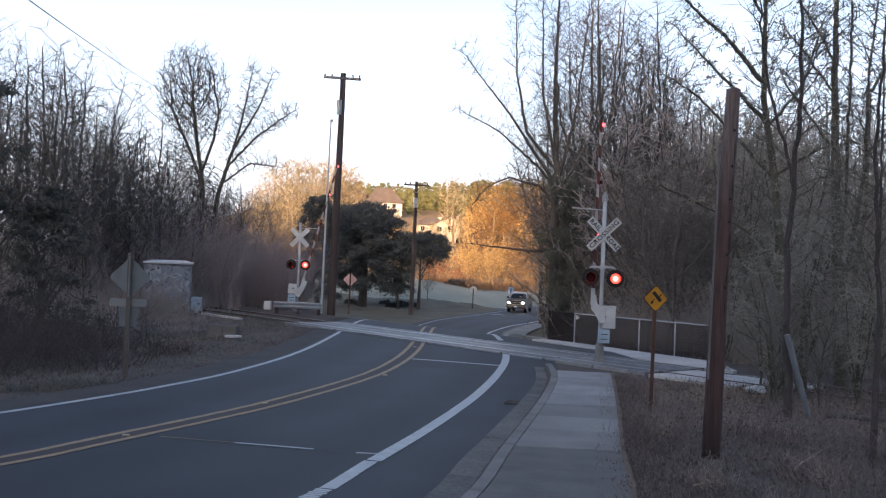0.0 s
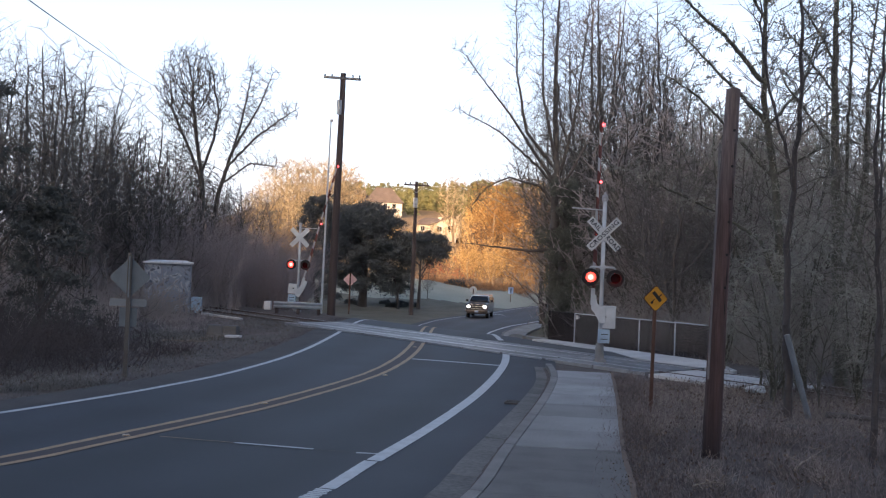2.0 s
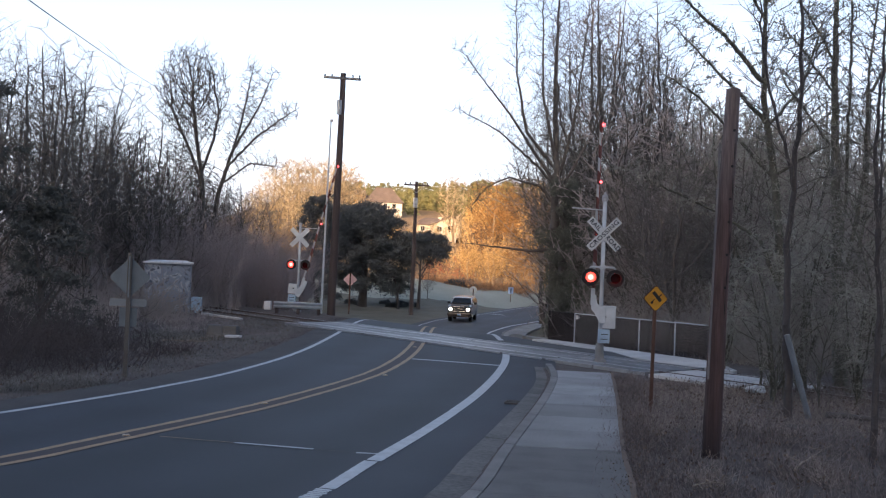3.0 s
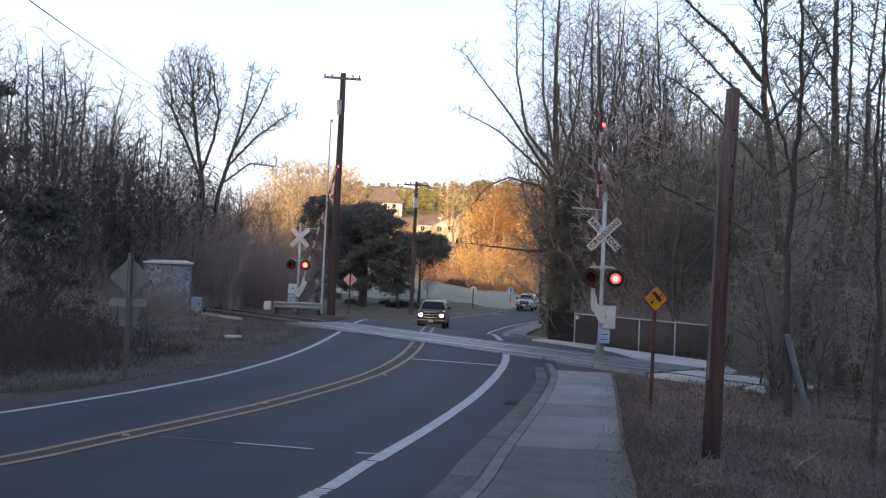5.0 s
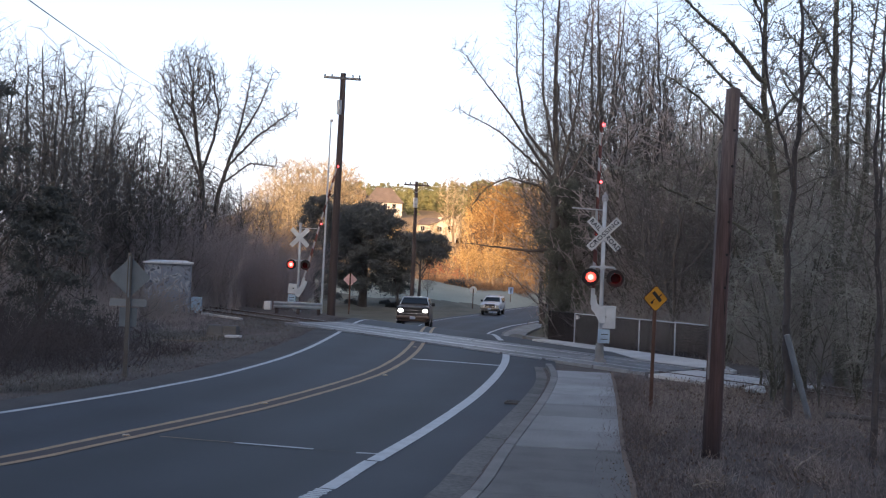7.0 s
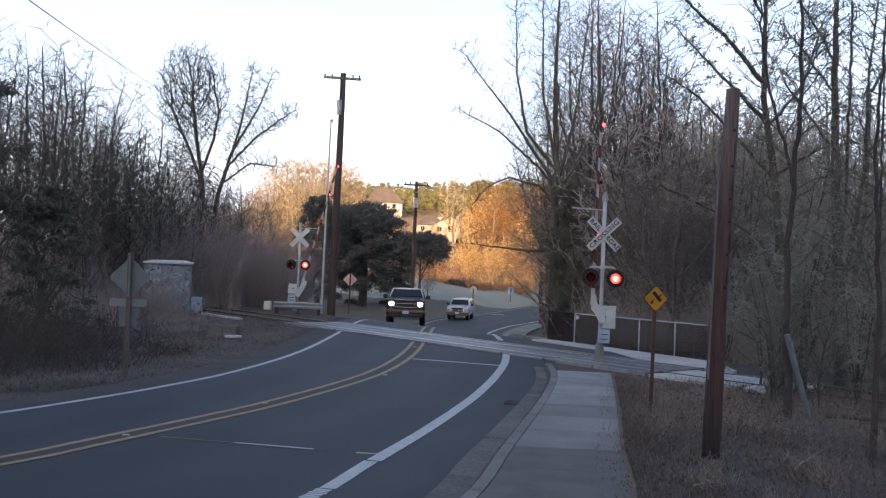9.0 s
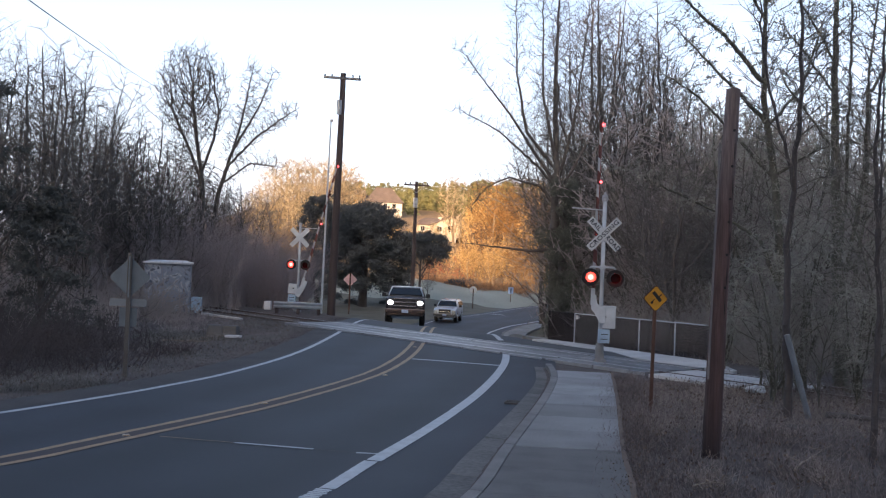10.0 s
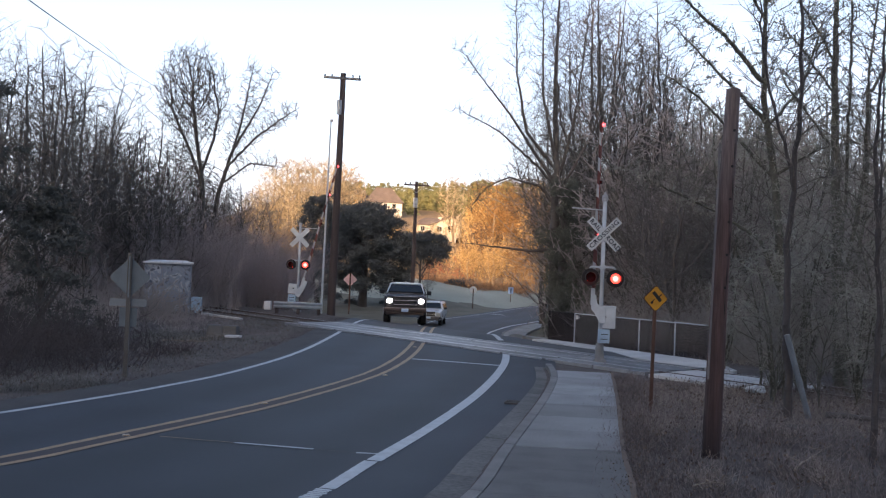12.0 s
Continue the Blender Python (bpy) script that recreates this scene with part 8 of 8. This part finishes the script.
# ---- thickets, brambles, grass ----
def stems(name, spots, height, count_seg, radius, bend, material, label, category, seed, twigs=0):
    """Thin bent stalks, as one mesh of stuff. spots: array of x, y, z, height factor."""
    r_ = np.random.RandomState(seed)
    n_ = len(spots)
    p = spots[:, :3].copy()
    d = np.column_stack([r_.normal(0, bend, n_), r_.normal(0, bend, n_), np.ones(n_)])
    h = height * spots[:, 3] * r_.uniform(0.5, 1.2, n_)
    out = []
    for k in range(count_seg):
        d = d + np.column_stack([r_.normal(0, bend, n_), r_.normal(0, bend, n_), r_.normal(-0.12, bend * 0.5, n_)])
        u = d / np.linalg.norm(d, axis=1, keepdims=True)
        q = p + u * (h / count_seg)[:, None]
        r0 = np.full(n_, radius * (1 - k / (count_seg + 0.3)))
        r1 = np.full(n_, 0.0 if k == count_seg - 1 else radius * (1 - (k + 1) / (count_seg + 0.3)))
        out.append(np.column_stack([p, q, r0, r1]))
        for j in range(twigs):
            if k:
                w_ = r_.normal(0, 1, (n_, 3)) * np.array([[1, 1, 0.6]]) + u * 0.6
                w_ /= np.linalg.norm(w_, axis=1, keepdims=True)
                out.append(np.column_stack([p, p + w_ * (h * r_.uniform(0.12, 0.34, n_))[:, None], r0 * 0.6, r0 * 0.0]))
        p = q
    ob = link_mesh(name, fast_mesh(name, *twig_mesh(np.concatenate(out))), material)
    return tagged(ob, label, category, kind="stuff")


def band(n_, seed, curve, depth, y0, y1, rise=1.0):
    """Spots in a band beside a curve: depth metres outward; plants grow taller away from the edge."""
    r_ = np.random.RandomState(seed)
    c = resample(curve, 600)
    keep = (c[:, 1] > y0) & (c[:, 1] < y1)
    t = np.gradient(c, axis=0)
    t /= np.linalg.norm(t, axis=1, keepdims=True)
    c, t = c[keep], t[keep]
    i = r_.randint(0, len(c), n_)
    k = r_.uniform(0, 1, n_)
    off = depth[0] + (depth[1] - depth[0]) * k
    q = c[i] + np.column_stack([t[i, 1], -t[i, 0]]) * off[:, None] + r_.normal(0, 0.25, (n_, 2))
    clump = 0.75 + 0.3 * np.sin(q[:, 0] * 1.3 + 2 * np.sin(q[:, 1] * 0.7)) * np.cos(q[:, 1] * 0.9) + 0.25 * np.sin(q[:, 0] * 3.1 + q[:, 1] * 2.3) * np.sin(q[:, 1] * 2.9 - q[:, 0])
    return np.column_stack([q, level(q[:, 0], q[:, 1]) - 0.05, clump * (0.35 + 0.65 * k ** 0.6 * rise)])


def beside_track(n_, seed, along, across):
    """Spots in a stretch beside the track."""
    r_ = np.random.RandomState(seed)
    a, c = r_.uniform(*along, n_), r_.uniform(*across, n_)
    q = TRACK_A[None] + TRACK_T[None] * a[:, None] + TRACK_N[None] * c[:, None]
    clump = 0.8 + 0.4 * np.sin(q[:, 0] * 0.9 + np.sin(q[:, 1] * 1.1)) * np.cos(q[:, 1] * 0.8)
    return np.column_stack([q, level(q[:, 0], q[:, 1]) - 0.08, clump * (0.6 + 0.4 * (c - across[0]) / (across[1] - across[0]))])


stems("bramble_thicket", band(4600, 1, LEFT_LINE, (-2.6, -9.0), 8, 27), 2.7, 4, 0.011, 0.36, M["shaded_bramble"], "tangled brown bramble thicket beside the road", "thicket", 2, 2)
stems("bramble_thicket", band(3600, 3, LEFT_LINE, (-7.0, -24.0), 22, 72), 5.0, 4, 0.021, 0.30, M["thicket"], "tall leafless brown thicket along the track", "thicket", 4, 1)
r_ = np.random.RandomState(29)
deep = r_.uniform(51, 70, 6200)
wide = r_.uniform(-0.36, -0.148, 6200) * deep
hedge = np.column_stack([wide, deep, level(wide, deep) - 0.1, 0.9 + 0.12 * np.sin(wide * 1.1) * np.cos(deep * 0.7)])
stems("bramble_thicket", hedge, 5.8, 4, 0.017, 0.2, M["hedge_twig"], "dense dark brown thicket behind the crossing signal", "thicket", 30, 2)
stems("track_thicket", beside_track(3600, 7, (10.5, 40), (4.6, 13)), 5.2, 4, 0.018, 0.30, M["grey_thicket"], "tall grey-brown leafless thicket behind the fence", "thicket", 8, 2)
stems("track_thicket", beside_track(3000, 17, (12, 52), (12, 30)), 12.5, 4, 0.034, 0.2, M["grey_thicket"], "high grey-brown undergrowth deep in the wood", "thicket", 18, 2)
deep = r_.uniform(58, 74, 3000)
wide = r_.uniform(0.16, 0.37, 3000) * deep
back = np.column_stack([wide, deep, level(wide, deep) - 0.1, 0.85 + 0.2 * np.sin(wide * 0.8) * np.cos(deep * 0.5)])
stems("track_thicket", back, 18.0, 4, 0.05, 0.17, M["grey_thicket"], "dense grey-brown saplings closing the wood", "thicket", 37, 2)
deep = r_.uniform(48, 72, 2400)
wide = r_.uniform(-0.50, -0.21, 2400) * deep
tall = np.column_stack([wide, deep, level(wide, deep) - 0.1, 0.7 + 0.35 * np.sin(wide * 0.9) * np.cos(deep * 0.6)])
stems("bramble_thicket", tall[::3], 8.0, 4, 0.024, 0.17, M["thicket"], "tall leafless saplings crowded behind the verge", "thicket", 31, 2)
r_ = np.random.RandomState(61)
veil_ = np.column_stack([r_.normal(-12.2, 0.75, 240), r_.normal(40.8, 1.0, 240)])
veil_ = np.column_stack([veil_, level(veil_[:, 0], veil_[:, 1]) - 0.08, r_.uniform(0.5, 1.15, 240) * np.clip(1.15 - 0.35 * (veil_[:, 0] + 12.2), 0.4, 1.4)])
stems("bramble_thicket", veil_, 2.3, 4, 0.011, 0.33, M["grey_thicket"], "bare twigs grown up before the equipment hut", "thicket", 62, 2)
mound = np.concatenate([np.column_stack([r_.normal(-10.3, 0.55, 130), r_.normal(38.2, 0.7, 130)]), np.column_stack([r_.normal(-8.75, 0.35, 90), r_.normal(33.4, 0.5, 90)])])
mound = np.column_stack([mound, level(mound[:, 0], mound[:, 1]) - 0.06, r_.uniform(0.4, 1.1, len(mound))])
stems("bramble_thicket", mound, 0.95, 4, 0.009, 0.42, M["thicket"], "low brown brambles heaped on the verge", "thicket", 66, 2)
pale_turf = np.column_stack([r_.uniform(-9.8, -7.0, 1500), r_.normal(31.4, 0.8, 1500)])
pale_turf = np.column_stack([pale_turf, level(pale_turf[:, 0], pale_turf[:, 1]) - 0.03, r_.uniform(0.4, 1.1, len(pale_turf))])
stems("verge_grass", pale_turf, 0.3, 2, 0.009, 0.5, M["frost_grass"], "pale frosted grass round the verge blocks", "grass", 67)
turf = band(11000, 5, LEFT_LINE, (-1.75, -4.8), 8, 44, 0.8)
bare = np.sin(turf[:, 0] * 1.3 + turf[:, 1] * 0.5) + np.cos(turf[:, 1] * 0.83 - turf[:, 0] * 0.4) + 0.09 * np.abs(turf[:, 1] - 31) - 1.0
keep = bare + np.random.RandomState(6).normal(0, 0.45, len(turf)) < 0
stems("dry_weeds", turf[~keep][::3], 0.34, 2, 0.007, 0.5, M["dry_grass"], "low brown grass and dead stalks on the verge", "grass", 9)
stems("verge_grass", turf[keep], 0.34, 2, 0.007, 0.45, M["frost_grass"], "frosty matted dry grass on the verge", "grass", 6)
weedy = band(26000, 11, WALK_EDGE, (0.1, 7.5), 2.5, 25)
weedy = weedy[(weedy[:, 1] < 17.6) | (np.arange(len(weedy)) % 4 == 0)]
thin_out = np.sin(weedy[:, 0] * 1.7 + np.sin(weedy[:, 1] * 0.9)) * np.cos(weedy[:, 1] * 1.1 + weedy[:, 0] * 0.6) + 0.5 * np.sin(weedy[:, 0] * 4.1 + weedy[:, 1] * 3.3)
weedy = weedy[thin_out + np.random.RandomState(4).normal(0, 0.5, len(weedy)) > -0.35]
straw = band(9000, 15, WALK_EDGE, (0.3, 5.0), 17.5, 24)
stems("straw_grass", straw, 0.32, 2, 0.012, 0.7, M["straw"], "flattened tan grass beside the track", "grass", 16)
r_ = np.random.RandomState(52)
far = r_.uniform(125, 136, 1100)
across = r_.uniform(-0.022, 0.09, 1100) * far
brush = np.column_stack([across, far, level(across, far) - 0.1, 0.75 + 0.4 * np.sin(across * 0.7) * np.cos(far * 0.6)])
stems("field_edge_brush", brush, 2.3, 4, 0.03, 0.4, M["brush"], "golden brush along the far edge of the field", "brush", 53, 2)
tufts = np.concatenate([np.column_stack([r_.normal(r_.uniform(3.2, 8.0), 0.12, 60), r_.normal(r_.uniform(8, 19), 0.14, 60)]) for k in range(24)])
tufts = np.column_stack([tufts, level(tufts[:, 0], tufts[:, 1]) - 0.04, r_.uniform(0.5, 1.1, len(tufts))])
stems("straw_tufts", tufts, 0.5, 3, 0.006, 0.38, M["straw"], "pale straw tufts standing among dead weeds", "grass", 54)
stems("dry_weeds", beside_track(2600, 63, (-7, 3.5), (-7.5, -2.4)), 0.34, 2, 0.009, 0.5, M["dry_grass"], "low dead weeds on the bare ground before the hut", "grass", 64)
overgrown = beside_track(3500, 33, (24.2, 42), (-2.0, 3.6))
stems("dry_weeds", overgrown, 0.55, 2, 0.011, 0.4, M["dry_grass"], "dead weeds grown over the disused track", "grass", 34)
r_ = np.random.RandomState(44)
clumps = np.concatenate([np.column_stack([r_.normal(cx, 0.3, 190), r_.normal(cy, 0.3, 190)]) for cx, cy in ((-8.6, 18.6), (-7.9, 18.9), (-7.2, 19.8), (-9.2, 18.2), (-7.6, 19.3))])
clumps = np.column_stack([clumps, level(clumps[:, 0], clumps[:, 1]) - 0.05, r_.uniform(0.6, 1.1, len(clumps))])
stems("tussocks", clumps, 0.44, 3, 0.0065, 0.5, M["frost_grass"], "pale frosty grass tussocks at the thicket foot", "grass", 45)
fringe = band(4600, 25, WALK_EDGE, (-0.02, 0.4), 3, 24)
fringe[:, 2] = 0.06
stems("edge_grass", fringe, 0.32, 3, 0.006, 0.28, M["dry_grass"], "dry grass hanging over the pavement edge", "grass", 26)
stems("dry_weeds", weedy, 0.55, 2, 0.008, 0.42, M["dry_grass"], "brown dry grass and weeds beside the pavement", "grass", 12)
stems("weed_stalks", band(2300, 13, WALK_EDGE, (0.2, 7.0), 3, 24), 1.0, 4, 0.0065, 0.22, M["dry_grass"], "tall dead weed stalks beside the pavement", "weeds", 14, 2)
r_ = np.random.RandomState(19)
spots = np.concatenate([band(5000, 21, WALK_EDGE, (-0.12, 7.5), 2.5, 25), band(1500, 23, LEFT_LINE, (-1.5, -5.0), 8, 40)])
spots[:, 2] += 0.12 + r_.uniform(0, 0.04, len(spots))
ob = link_mesh("leaf_litter", fast_mesh("leaf_litter", *leaf_quads(r_, spots[:, :3], 0.028, 0.6)), M["leaf"])
tagged(ob, "brown fallen leaves scattered over the verges", "leaf litter", kind="stuff")
heaps = np.concatenate([band(80, 71 + k, WALK_EDGE, (0.05, 0.4), y_, y_ + 0.9) for k, y_ in enumerate((8.5, 10.6, 11.6, 12.4, 13.9, 15.2, 17.0))])
heaps[:, 2] = 0.135 + np.abs(r_.normal(0, 0.015, len(heaps)))
ob = link_mesh("leaf_litter", fast_mesh("leaf_litter", *leaf_quads(r_, heaps[:, :3], 0.015, 0.6)), M["leaf"])
tagged(ob, "dark heaps of dead leaves on the pavement edge", "leaf litter", kind="stuff")


# ---- what moves ----
SWITCH = [0.17 + 0.664 * k for k in range(19)]


def lens_rows(place, facing, phase):
    """Rows of a lamp insert that turns over at each change: phase 1 is lit at the start."""
    rows, now = [], 0.0 if phase else 180.0
    rows.append((0.0, pose(*place, 0, 0, facing + now)))
    for t in SWITCH:
        n_ = round(t * 30)
        if n_ < 4 or n_ > 358:
            continue
        goal = 180.0 - now
        for k, share in ((-3, 0.0), (-2, 1 / 3), (-1, 2 / 3), (0, 1.0)):
            rows.append(((n_ + k) / 30, pose(*place, 0, 0, facing + now + (goal - now) * share)))
        now = goal
    rows.append((12.0, pose(*place, 0, 0, facing + now)))
    return rows


SUV_ROWS = [
    (0, pose(8.18, 99.58, -2.012, -0.00, 0, -13.35)), (0.5, pose(6.86, 96.38, -2.012, -0.00, 0, -13.03)), (1, pose(5.62, 93.19, -2.012, -0.00, 0, -11.93)),
    (1.5, pose(4.58, 90.00, -2.012, -0.00, 0, -10.00)), (2, pose(3.59, 86.81, -2.012, -0.00, 0, -9.44)), (2.5, pose(2.69, 83.69, -2.012, -0.00, 0, -8.75)),
    (3, pose(1.88, 80.63, -2.012, -0.00, 0, -7.76)), (3.5, pose(1.16, 77.62, -2.012, -0.00, 0, -6.78)), (4, pose(0.54, 74.64, -2.010, -0.07, 0, -5.80)),
    (4.5, pose(-0.01, 71.57, -1.982, -0.85, 0, -4.78)), (5, pose(-0.45, 68.64, -1.940, -0.67, 0, -3.84)), (5.5, pose(-0.76, 66.17, -1.886, -1.58, 0, -3.03)),
    (6, pose(-1.04, 63.85, -1.776, -3.37, 0, -2.60)), (6.5, pose(-1.31, 61.45, -1.600, -4.66, 0, -2.47)), (7, pose(-1.54, 59.05, -1.389, -4.81, 0, -1.91)),
    (7.5, pose(-1.69, 56.56, -1.174, -4.69, 0, -0.66)), (8, pose(-1.76, 54.25, -0.973, -4.81, 0, 0.33)), (8.5, pose(-1.79, 52.39, -0.807, -5.18, 0, 0.73)),
    (9, pose(-1.80, 50.95, -0.674, -5.27, 0, 0.89)), (9.5, pose(-1.80, 50.14, -0.600, -5.23, 0, 1.00)), (10, pose(-1.79, 49.55, -0.546, -5.16, 0, 1.12)),
    (10.5, pose(-1.77, 48.76, -0.476, -5.00, 0, 1.34)), (11, pose(-1.75, 47.95, -0.408, -4.78, 0, 1.57)), (11.5, pose(-1.73, 47.19, -0.347, -4.53, 0, 1.75)),
    (12, pose(-1.71, 46.45, -0.291, -4.24, 0, 1.93)),
]
WHITE_CAR_ROWS = [
    (0, pose(21.36, 133.27, -2.012, -0.00, 0, -14.55)), (0.5, pose(20.25, 130.28, -2.012, -0.00, 0, -14.41)), (1, pose(19.15, 127.28, -2.012, -0.00, 0, -14.26)),
    (1.5, pose(18.02, 124.26, -2.012, -0.00, 0, -14.29)), (2, pose(16.87, 121.28, -2.012, -0.00, 0, -14.39)), (2.5, pose(15.71, 118.36, -2.012, -0.00, 0, -14.54)),
    (3, pose(14.51, 115.47, -2.012, -0.00, 0, -14.80)), (3.5, pose(13.20, 112.57, -2.012, -0.00, 0, -15.36)), (4, pose(11.87, 109.67, -2.012, -0.00, 0, -15.31)),
    (4.5, pose(10.57, 106.72, -2.012, -0.00, 0, -14.47)), (5, pose(9.34, 103.78, -2.012, -0.00, 0, -13.66)), (5.5, pose(8.20, 100.92, -2.012, -0.00, 0, -12.95)),
    (6, pose(7.09, 98.09, -2.012, -0.00, 0, -12.51)), (6.5, pose(6.05, 95.28, -2.012, -0.00, 0, -11.75)), (7, pose(5.05, 92.51, -2.012, -0.00, 0, -11.23)),
    (7.5, pose(4.08, 89.75, -2.012, -0.00, 0, -10.74)), (8, pose(3.20, 87.11, -2.012, -0.00, 0, -10.14)), (8.5, pose(2.43, 84.71, -2.012, -0.00, 0, -9.47)),
    (9, pose(1.75, 82.52, -2.012, -0.00, 0, -8.89)), (9.5, pose(1.18, 80.62, -2.012, -0.00, 0, -8.52)), (10, pose(0.67, 78.92, -2.012, -0.00, 0, -8.38)),
    (10.5, pose(0.24, 77.34, -2.012, -0.00, 0, -7.79)), (11, pose(-0.19, 75.93, -2.012, -0.01, 0, -7.68)), (11.5, pose(-0.43, 74.78, -2.006, -0.25, 0, -6.70)),
    (12, pose(-0.62, 73.74, -1.996, -0.72, 0, -5.91)),
]


def motions():
    walk(suv, SUV_ROWS)
    walk(white_car, WHITE_CAR_ROWS)
    for lens, place, facing, phase in LENSES:
        walk(lens, lens_rows(place, facing, phase))


motions()
